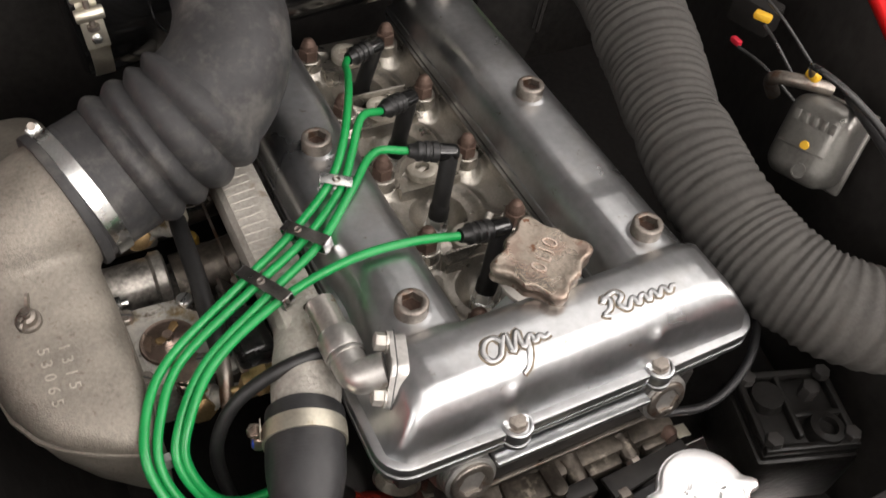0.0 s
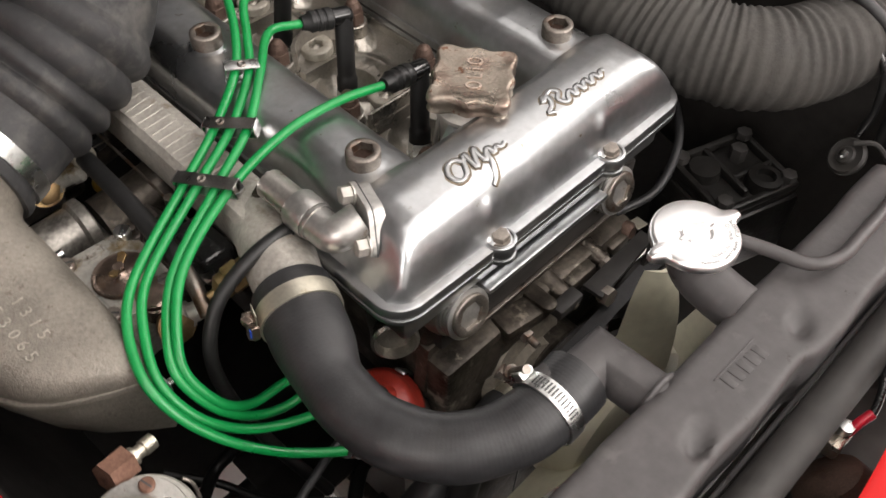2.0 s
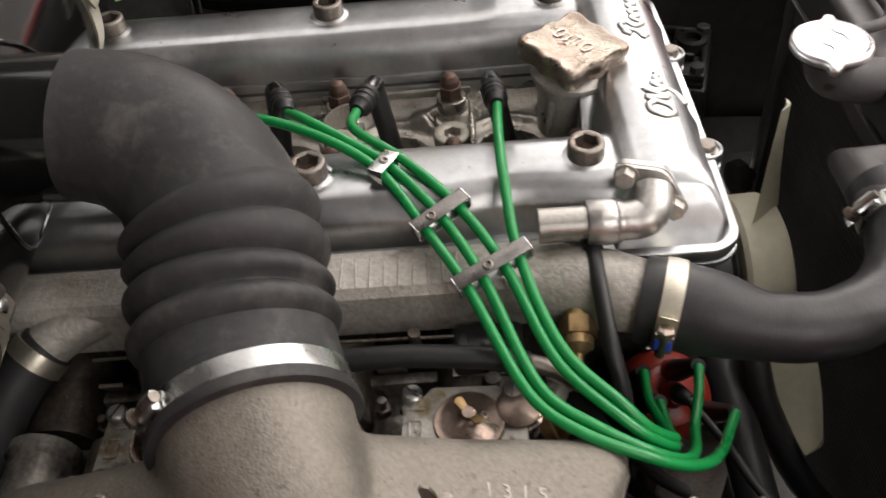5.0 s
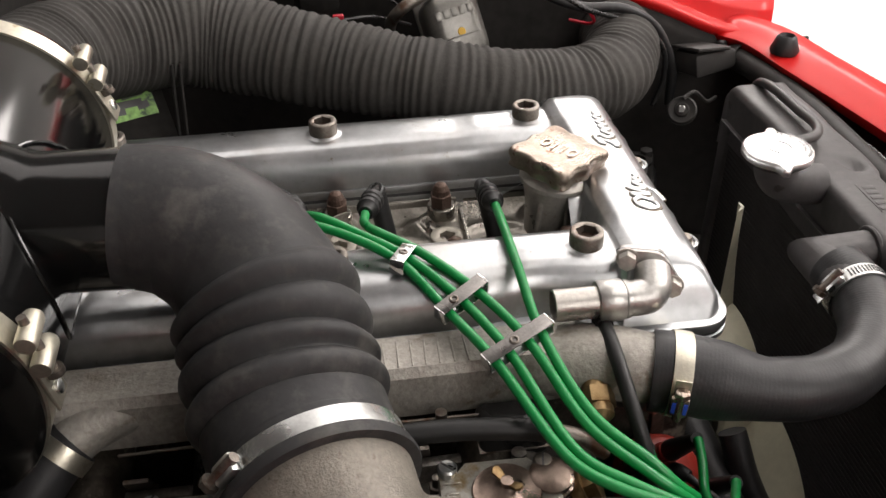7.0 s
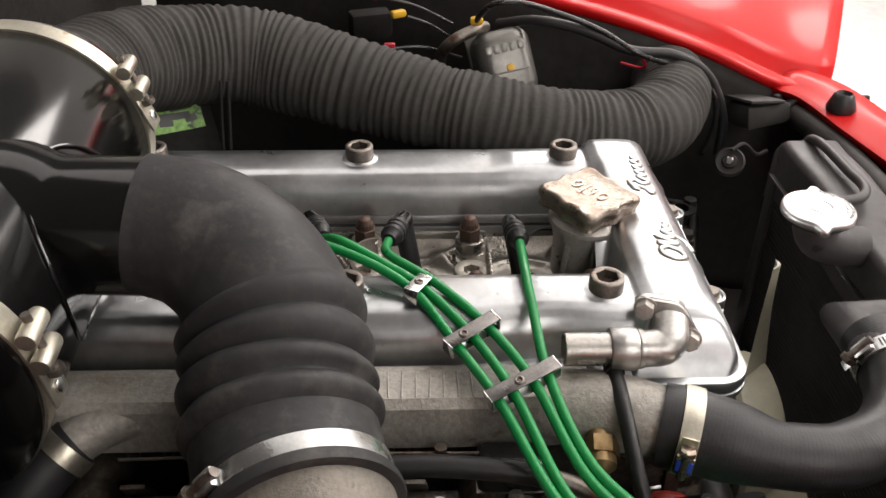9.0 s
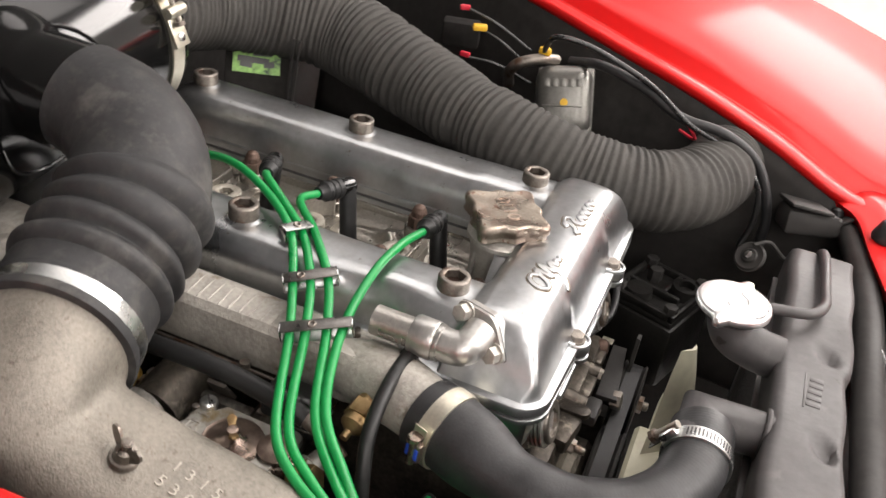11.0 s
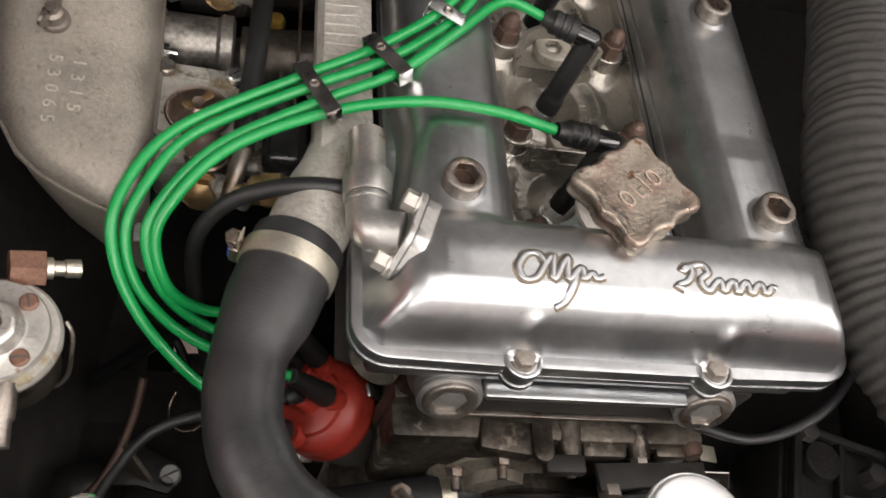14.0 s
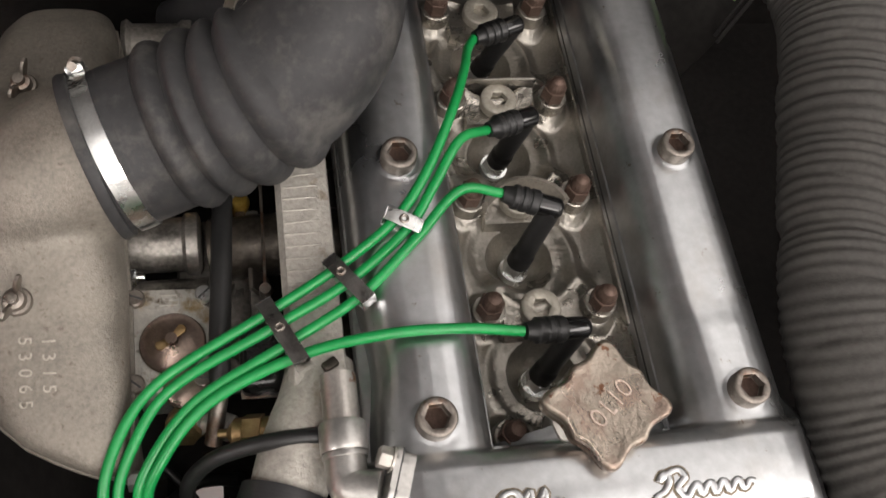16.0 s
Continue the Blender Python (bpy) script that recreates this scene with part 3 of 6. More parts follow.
def cam_cover():
    root = thing("cam_cover", "polished aluminium cam cover with raised lettering shapes on its front box", "cam cover")
    cut = lambda x, y: not (abs(x) < 0.0585 and y > -0.008) and inside(np.array(x), np.array(y), 0.024) > 0.0016 and abs(x) < 0.1622 - WAIST(y)
    part("cover_shell", sheet(np.linspace(-0.164, 0.164, 253), np.linspace(-0.1, 0.404, 316), cover_height, cut), POLISHED, root, smooth=75)
    part("flange", prism(rim_outline(), 0.7955, 0.8035, 0.0022), POLISHED, root, "rounded cover flange")
    part("gasket", prism(rim_outline(-0.0012), 0.7925, 0.7955), INK, root, "thin dark gasket")
    part("lower_flange", prism(rim_outline(0.0004), 0.7885, 0.7925, 0.0008), POLISHED, root, "thin bright joint flange")
    for x in (-0.062, 0.062):
        part("bolt_rim", sweep([(x + 0.0105 * math.cos(radians(a)), -0.0940 + 0.0105 * math.sin(radians(a)), 0.8040) for a in range(165, 376, 15)], 0.0014, 40, 8), POLISHED, root, "raised rim round a flange bolt")
    # two words as raised flowing ribbons, not lettered
    one = [(0.015, 0.0035), (0.011, 0.0085), (0.004, 0.0080), (-0.0015, 0.001), (0.002, -0.0055), (0.009, -0.004), (0.015, 0.004), (0.020, 0.0085), (0.019, 0.001), (0.0195, -0.0045), (0.0245, 0.003), (0.0290, 0.0085), (0.0275, 0.001), (0.0285, -0.004), (0.0335, 0.001), (0.037, 0.003), (0.0375, -0.003), (0.043, 0.0005), (0.0455, -0.0025), (0.050, -0.001)]
    end = [(0.033, 0.000), (0.030, -0.008), (0.026, -0.014), (0.021, -0.0165)]
    two = [(0.004, -0.0050), (0.000, -0.0030), (0.006, 0.000), (0.0095, 0.006), (0.0075, 0.0090), (0.0035, 0.0050), (0.009, 0.0085), (0.016, 0.0100), (0.0185, 0.0060), (0.0135, 0.0010), (0.0175, -0.0045), (0.0220, 0.000), (0.0250, 0.0020), (0.0265, -0.0040), (0.0300, 0.0005), (0.0330, 0.0020), (0.0345, -0.0040), (0.0380, 0.0005), (0.0405, 0.0020), (0.0425, -0.0040), (0.0465, 0.0005), (0.0490, 0.0018), (0.0510, -0.0035), (0.0555, 0.0005), (0.0580, -0.0005)]
    for x0, y0, kx, line in ((-0.0745, -0.0580, 1.0, one), (-0.0745, -0.0580, 1.0, end), (0.0215, -0.0575, 1.14, two)):
        at = [(x0 + x * kx, y0 + y * 1.12) for x, y in spline_flat(line, len(line) * 5)]
        z = [float(cover_height(np.array([p[0]]), np.array([p[1]]))[0]) for p in at]
        mark = part("raised_script", ribbon(at, z, 0.0019, 0.0014), POLISHED, root, "raised flowing trade mark drawn as plain strokes")
        part("grime_line", ribbon(at, z, 0.0033, 0.00012), GRIME, mark, "brown grime round the strokes")
    return root


def cover_bolts():
    bm = socket(0.0125, 0.0078, 0.838, 0.8525, 0.0068, T(0, 0, 0))
    first = None
    for x in (-0.103, 0.103):
        for y in (0.0, 0.184, 0.367):
            if first is None:
                first = solo("cover_bolt", bm, STEEL, "worn brown socket-head bolt on the cam cover", "bolt", "cam cover bolts")
                part("socket_floor", lathe([(0.0074, 0.8462), (0, 0.8462)], 6), RUST, first, "rusty socket")
                first.location = (x, y, 0)
            else:
                copy_thing(first, T(x, y, 0))
    small = None
    for x in (-0.062, 0.062):
        if small is None:
            bm = hexagon(0.0068, 0.8035, 0.8095)
            lathe([(0.0078, 0.8035), (0.0078, 0.8048), (0, 0.8048)], 24, I4, bm)
            small = solo("flange_bolt", bm, STEEL, "small hexagon bolt in the cover flange", "bolt", "cover flange bolts")
            small.location = (x, -0.0935, 0)
        else:
            copy_thing(small, T(x, -0.0935, 0))


cam_cover()
cover_bolts()


# ---- oil filler ----
def oil_cap():
    root = thing("oil_filler_cap", "square grey-brown plated oil filler cap with pointed corners", "oil cap")
    m = T(0.0005, -0.0045, 0.8585) @ Matrix.Rotation(radians(2.5), 4, "X") @ Matrix.Rotation(radians(-2), 4, "Y") @ Matrix.Rotation(radians(-9), 4, "Z")

    def outline(s):
        o = []
        for i in range(128):
            a = math.tau * i / 128
            b = ((a + math.pi / 4) % (math.pi / 2)) - math.pi / 4
            r = 0.0285 + 0.0108 * math.exp(-abs(b / 0.27) ** 2.2) + 0.0016 * math.exp(-((abs(b) - math.pi / 4) / 0.16) ** 2)
            r = r * s * 1.035 - (1 - s) * 0.004
            o.append((r * math.cos(a), r * math.sin(a)))
        return o
    rings = []
    for s, z in ((0.93, -0.0118), (0.965, -0.0120), (0.985, -0.0112), (0.975, -0.0098), (0.955, -0.0080), (0.965, -0.0055), (0.99, -0.0032), (1.0, -0.001), (0.995, 0.0012), (0.975, 0.0030), (0.94, 0.0040), (0.90, 0.0042), (0.84, 0.0036), (0.5, 0.0036), (0.1, 0.0036)):
        rings.append([m @ Vector((x, y, z)) for x, y in outline(s)])
    part("cap_body", loft(rings), BROWNSTEEL, root, smooth=50)
    w = m @ T(0.002, 0.000, 0.0036) @ Matrix.Rotation(radians(50), 4, "Z")
    for i, ch in enumerate("OLIO"):
        part("raised_letter", text_mesh(ch, 0.0175, 0.0008, w @ T((-0.0135, -0.0040, 0.0035, 0.0120)[i], 0, 0) @ Matrix.Diagonal((0.58, 1.0, 1, 1))), LETTERMETAL, root, "raised letter " + ch)
    neck = m @ T(0, 0, -0.044)
    part("neck", lathe([(0.022, -0.03), (0.0235, 0.000), (0.0270, 0.018), (0.0300, 0.020), (0.0300, 0.0235), (0.027, 0.026), (0.0245, 0.028), (0.0245, 0.034)], 40, neck), NECKCAST, root, "satin aluminium filler neck")
    for a in (150, 205, 262):
        part("neck_rib", rbox(0.004, 0.005, 0.040, 0.0015, m @ T(0.0245 * math.cos(radians(a)), 0.0245 * math.sin(radians(a)), -0.046) @ Matrix.Rotation(radians(a), 4, "Z") @ Matrix.Rotation(radians(-7), 4, "Y")), NECKCAST, root)


oil_cap()


# ---- ignition leads ----
def leads():
    elbows = [(0.005, 0.056, 0.829), (0.003, 0.145, 0.834), (-0.002, 0.218, 0.838), (0.006, 0.310, 0.830)]
    starts = [(-0.036, 0.054, 0.837), (-0.033, 0.156, 0.838), (-0.036, 0.205, 0.843), (-0.029, 0.296, 0.832)]
    # slots of the three lead separators, outermost first
    s1 = [Vector((-0.116, 0.138, 0.846)).lerp(Vector((-0.097, 0.129, 0.843)), f) for f in (0.25, 0.75)]
    s2 = [Vector((-0.155, 0.113, 0.831)).lerp(Vector((-0.135, 0.083, 0.837)), f) for f in (0.14, 0.5, 0.86)]
    s3 = [Vector((-0.198, 0.089, 0.823)).lerp(Vector((-0.179, 0.047, 0.832)), f) for f in (0.10, 0.34, 0.66, 0.90)]
    mids = {
        3: [(-0.0365, 0.283, 0.836), (-0.046, 0.255, 0.850), (-0.062, 0.215, 0.858), (-0.088, 0.165, 0.853), s1[0], s2[0], s3[0]],
        2: [(-0.060, 0.190, 0.856), (-0.083, 0.157, 0.850), s1[1], s2[1], s3[1]],
        1: [(-0.062, 0.156, 0.846), (-0.098, 0.122, 0.845), s2[2], s3[2]],
        0: [(-0.075, 0.056, 0.845), (-0.125, 0.056, 0.846), s3[3]],
    }
    tails = LEAD_TAILS
    for k in range(4):
        root = thing("spark_plug_lead", "green silicone ignition lead with black rubber plug boot", "ignition lead", "ignition leads")
        part("wire", sweep([starts[k], *mids[k], *tails[k]], 0.0035, 150, 14), GREEN, root, "glossy green lead")
        e, b, w = Vector(elbows[k]), Vector((-0.008, PLUG_Y[k], 0.769)), Vector(starts[k])
        part("plug_boot", sweep([b, b.lerp(e, 0.5), e.lerp(b, 0.12), e], lambda f: 0.0090 if f < 0.20 else 0.0079, 30, 20), DARKRUBBER, root)
        d = (w - e).normalized()
        m = along(e - d * 0.006, w + d * 0.004)
        L = (w - e).length
        part("boot_elbow", lathe([(0, -0.001), (0.0052, -0.001), (0.0072, 0.001), (0.0078, 0.003), (0.0078, L * 0.56), (0, L * 0.56)], 24, m), GLOSSBLACK, root, "glossy black plastic elbow")
        part("collar", lathe([(0, L * 0.44), (0.0084, L * 0.44), (0.0093, L * 0.47), (0.0093, L * 0.60), (0.0084, L * 0.62), (0.0084, L * 0.66), (0.0092, L * 0.68), (0.0092, L * 0.76), (0.0083, L * 0.78), (0.0083, L * 0.82), (0.0089, L * 0.84), (0.0089, L * 0.93), (0.0070, L * 0.98), (0.0056, L + 0.005), (0, L + 0.005)], 24, m), DARKRUBBER, root, "ribbed rubber collar")
        base = along(b - (e - b).normalized() * 0.010, e)
        part("spark_plug", hexagon(0.0098, 0.0, 0.010, base, lathe([(0.0112, -0.006), (0.0112, 0.0), (0, 0.0)], 24, base)), TIN, root, "shiny plug hexagon")
    for a, b, hole in (((-0.116, 0.138, 0.849), (-0.097, 0.129, 0.846), 0.5), ((-0.155, 0.113, 0.834), (-0.135, 0.083, 0.840), 0.33), ((-0.198, 0.089, 0.826), (-0.179, 0.047, 0.836), 0.45)):
        a, b = Vector(a), Vector(b)
        x = (b - a).normalized()
        up = Vector((-0.15, 0, 1))
        z = (up - x * up.dot(x)).normalized()
        y = z.cross(x)
        m = Matrix((x.to_4d(), y.to_4d(), z.to_4d(), (0, 0, 0, 1))).transposed()
        for r in range(3):
            m[r][3] = ((a + b) / 2)[r]
        m[3][:3] = (0, 0, 0)
        L = (b - a).length + 0.004
        root = thing("lead_separator", "bent metal strap holding the green leads side by side", "cable clip", "lead separators")
        bm = rbox(L, 0.0105, 0.0009, 0.0003, m @ T(0, 0, 0.0028))
        part("top_strap", bm, STRAP if L > 0.03 else TIN, root)
        part("folded_end", rbox(0.0012, 0.0105, 0.011, 0.0004, m @ T(L / 2, 0, -0.0022)), CHROME, root)
        part("folded_end", rbox(0.0012, 0.0105, 0.011, 0.0004, m @ T(-L / 2, 0, -0.0022)), CHROME, root)
        part("bottom_strap", rbox(L, 0.0105, 0.0009, 0.0003, m @ T(0, 0, -0.0078)), TIN, root)
        part("rivet", lathe([(0.0034, 0.003), (0.0034, 0.0040), (0.0024, 0.0046), (0.0016, 0.0040), (0.0014, 0.0030), (0, 0.0030)], 20, m @ T(L * (hole - 0.5), 0, 0)), STEEL, root)


LEAD_TAILS = {
    3: [(-0.268, 0.050, 0.802), (-0.288, 0.025, 0.797), (-0.300, -0.010, 0.788), (-0.296, -0.032, 0.770), (-0.282, -0.052, 0.748), (-0.258, -0.070, 0.722), (-0.236, -0.082, 0.705), (-0.214, -0.094, 0.694)],
    2: [(-0.262, 0.044, 0.801), (-0.282, 0.016, 0.793), (-0.2925, -0.012, 0.782), (-0.286, -0.035, 0.760), (-0.264, -0.050, 0.734), (-0.236, -0.058, 0.716), (-0.206, -0.068, 0.713), (-0.187, -0.072, 0.714)],
    1: [(-0.246, 0.034, 0.806), (-0.273, 0.004, 0.791), (-0.281, -0.013, 0.779), (-0.273, -0.032, 0.753), (-0.252, -0.040, 0.724), (-0.228, -0.042, 0.708), (-0.208, -0.042, 0.704)],
    0: [(-0.240, 0.030, 0.809), (-0.267, 0.001, 0.794), (-0.2755, -0.015, 0.779), (-0.267, -0.034, 0.753), (-0.247, -0.036, 0.730), (-0.216, -0.032, 0.718), (-0.188, -0.034, 0.712)],
}
leads()


# ---- breather elbow on the cover ----
def breather():
    root = thing("breather_elbow", "aluminium breather elbow bolted to the cam cover", "pipe elbow")
    a, c, b = (-0.1575, 0.034, 0.831), (-0.1575, 0.003, 0.831), (-0.1575, -0.026, 0.831)
    part("elbow_body", sweep([c, (-0.1575, -0.010, 0.831), (-0.1575, -0.0240, 0.8312), (-0.1568, -0.0300, 0.8322), (-0.1530, -0.0338, 0.8345), (-0.1390, -0.0375, 0.839)], 0.0126, 60, 28), SATIN, root)
    part("collar", lathe([(0.0105, 0), (0.0140, 0), (0.0146, 0.0015), (0.0146, 0.0165), (0.0138, 0.018), (0.0, 0.018)], 32, along(c, a) @ T(0, 0, -0.014)), SATIN, root)
    m = along(c, a)
    part("bead", lathe([(0.0120, -0.018), (0.0136, -0.0176), (0.0138, -0.0160), (0.0136, -0.0146), (0.0120, -0.0142)], 32, m), SATIN, root, "raised bead")
    part("spout", lathe([(0.0112, 0.0), (0.0112, 0.034), (0.0100, 0.0345), (0.0095, 0.008), (0, 0.008)], 32, m), SPOUT, root, "open steel spout with rust stains")
    # flange plate against the end of the cover's front box
    p, q = Vector((-0.1395, -0.0185, 0.8475)), Vector((-0.1535, -0.0485, 0.8310))
    d = (q - p).normalized()
    n = Vector((-0.97, 0.20, 0.12))
    n = (n - d * n.dot(d)).normalized()
    s = n.cross(d)
    m = Matrix(((d.x, s.x, n.x, (p.x + q.x) / 2), (d.y, s.y, n.y, (p.y + q.y) / 2), (d.z, s.z, n.z, (p.z + q.z) / 2), (0, 0, 0, 1)))
    L = (q - p).length / 2

    def plate(k):
        poly = []
        for i in range(65):
            t = math.tau * i / 64
            lobe = abs(math.cos(t)) ** 3
            poly.append(((0.0135 + (L + 0.0085 - 0.0135) * lobe) * k * math.cos(t), (0.0150 - 0.004 * lobe) * k * math.sin(t)))
        return poly[:-1]
    part("flange_plate", prism(plate(1.0), -0.0120, -0.0085, 0.0012, m), SATIN, root)
    part("flange_gasket", prism(plate(1.01), -0.0130, -0.0120, 0.0, m), INK, root, "dark gasket line")
    part("cover_boss", prism(plate(0.93), -0.0210, -0.0130, 0.001, m), SATIN, root)
    for t in (-L, L):
        part("flange_bolt_head", hexagon(0.0066, -0.0080, 0.0005, m @ T(t, 0, 0), lathe([(0.0078, -0.0085), (0.0078, -0.0070), (0, -0.0070)], 20, m @ T(t, 0, 0))), NECKCAST, root)


breather()


# ---- water rail, thermostat housing, coolant hose ----
def water_rail():
    root = thing("water_rail", "pale cast aluminium water rail with a ribbed top", "manifold")
    prof = [(-0.185, 0.770), (-0.1865, 0.806), (-0.1825, 0.8125), (-0.1600, 0.8145), (-0.1500, 0.8115), (-0.1485, 0.804), (-0.1485, 0.770)]
    rings = [[Vector((x, y, z)) for x, z in prof] for y in (0.020, 0.045, 0.100, 0.200, 0.300, 0.385, 0.395)]
    bm = loft(rings)
    bmesh.ops.bevel(bm, geom=[e for e in bm.edges if abs(e.verts[0].co.y - e.verts[1].co.y) > 0.01], offset=0.003, segments=2, affect="EDGES")
    part("rail_body", bm, RAIL, root)
    rib = rbox(0.024, 0.0016, 0.0016, 0.0006, T(0, 0, 0), 1)
    first = part("rib", rib, RAIL, root)
    first.matrix_basis = T(-0.1700, 0.090, 0.8134) @ Matrix.Rotation(radians(-4), 4, "Y")
    for i in range(1, 16):
        o = new("rib", first.data)
        o.parent = root
        o.matrix_basis = T(-0.1700, 0.090 + i * 0.0092, 0.8134) @ Matrix.Rotation(radians(-4), 4, "Y") @ Matrix.Rotation(radians(random.uniform(-4, 4)), 4, "Z")
    part("lug", rbox(0.011, 0.007, 0.006, 0.002, T(-0.160, 0.050, 0.8145) @ Matrix.Rotation(0.5, 4, "Z")), DIRTYCAST, root, "broken dirty lug")
    part("end_plug", lathe([(0.022, 0), (0.022, 0.008), (0.016, 0.010), (0, 0.010)], 28, along((-0.166, 0.394, 0.790), (-0.19, 0.5, 0.80))), STEEL, root)
    part("branch", sweep([(-0.168, 0.316, 0.792), (-0.178, 0.332, 0.794), (-0.187, 0.347, 0.792), (-0.197, 0.360, 0.787)], 0.0155, 24, 20), RAIL, root)
    for y in (0.085, 0.175, 0.265, 0.355):
        part("inlet_runner", sweep([(-0.115, y, 0.735), (-0.150, y, 0.745), (-0.200, y, 0.738), (-0.235, y, 0.735)], 0.024, 20, 20), DIRTYCAST, root)
    housing = thing("thermostat_housing", "cast aluminium thermostat housing with a hose neck", "thermostat housing")
    part("housing_body", sweep([(-0.164, 0.060, 0.790), (-0.170, 0.030, 0.792), (-0.180, 0.005, 0.796), (-0.190, -0.020, 0.797), (-0.199, -0.046, 0.797)], lambda f: 0.022 + 0.005 * math.sin(f * 3.1) - 0.002 * f, 40, 32), RAIL, housing)
    g = along((-0.196, 0.016, 0.794), (-0.232, 0.020, 0.785))
    part("brass_sender", hexagon(0.0118, 0.008, 0.020, g, lathe([(0.0095, 0), (0.0095, 0.026), (0.006, 0.029), (0.003, 0.031), (0.003, 0.037), (0, 0.037)], 20, g)), BRASS, housing, "brass temperature sender")
    hose = thing("coolant_hose", "moulded black rubber coolant hose, dusty and finely ribbed", "hose")
    part("hose_body", sweep([(-0.1925, -0.024, 0.796), (-0.199, -0.042, 0.796), (-0.2075, -0.066, 0.794), (-0.2175, -0.098, 0.791), (-0.2160, -0.140, 0.789), (-0.1950, -0.178, 0.790), (-0.1620, -0.198, 0.793), (-0.1330, -0.203, 0.796), (-0.108, -0.202, 0.797)],
                 lambda f: 0.0277 - 0.0062 * smooth_step((f - 0.12) / 0.20) + 0.0012 * smooth_step((f - 0.70) / 0.2) + 0.0003 * math.sin(f * 40) + 0.000018 * math.sin(f * 640), 700, 36), RUBBER, hose)
    part("cut_end", lathe([(0.0235, 0), (0.0276, 0), (0.0280, 0.002), (0.0278, 0.006), (0.0240, 0.006)], 40, along((-0.1925, -0.0240, 0.796), (-0.199, -0.042, 0.796))), RUBBER, hose, "square-cut hose end")
    band_clamp("hose_clamp", along((-0.1985, -0.040, 0.796), (-0.2085, -0.070, 0.794)), 0.0282, 0.0125, "old pale zinc clamp on the coolant hose with a blue screw", OLDTIN, radians(BLUE_AT), 0, blue=True)
    band_clamp("hose_clamp", along((-0.136, -0.2025, 0.7955), (-0.104, -0.2025, 0.797)), 0.0236, 0.0115, "slotted steel worm-drive clamp on the coolant hose", TIN, radians(RAD_AT), 14)
    vac = thing("vacuum_hose", "thin black rubber vacuum hose", "hose")
    part("hose_body", sweep(VAC, 0.0052, 70, 14), DARKRUBBER, vac)
    for k in range(3):
        part("end_rib", lathe([(0.0050, -0.0011), (0.0064, -0.0008), (0.0064, 0.0008), (0.0050, 0.0011)], 18, along(Vector(VAC[0]).lerp(Vector(VAC[1]), 0.15 + 0.32 * k), Vector(VAC[1]))), DARKRUBBER, vac, "rib of the moulded end")


BLUE_AT, RAD_AT = 178, 33
VAC = [(-0.1600, 0.004, 0.818), (-0.172, 0.004, 0.820), (-0.195, 0.004, 0.818), (-0.217, 0.003, 0.810), (-0.234, 0.001, 0.799), (-0.248, -0.004, 0.780), (-0.254, -0.008, 0.755), (-0.252, -0.016, 0.715), (-0.240, -0.040, 0.660), (-0.220, -0.070, 0.600)]
water_rail()


# ---- intake plenum ----
def sup_ring(cx, cy, cz, hw, top, bot, n=40, p=2.6):
    """A rounded cross-section across x at one y."""
    out = []
    for i in range(n):
        a = math.tau * i / n
        c, s = math.cos(a), math.sin(a)
        x = math.copysign(abs(c) ** (2 / p), c) * hw
        z = math.copysign(abs(s) ** (2 / p), s)
        out.append(Vector((cx + x, cy, cz + (z * (top - cz) if z > 0 else z * (cz - bot)))))
    return out


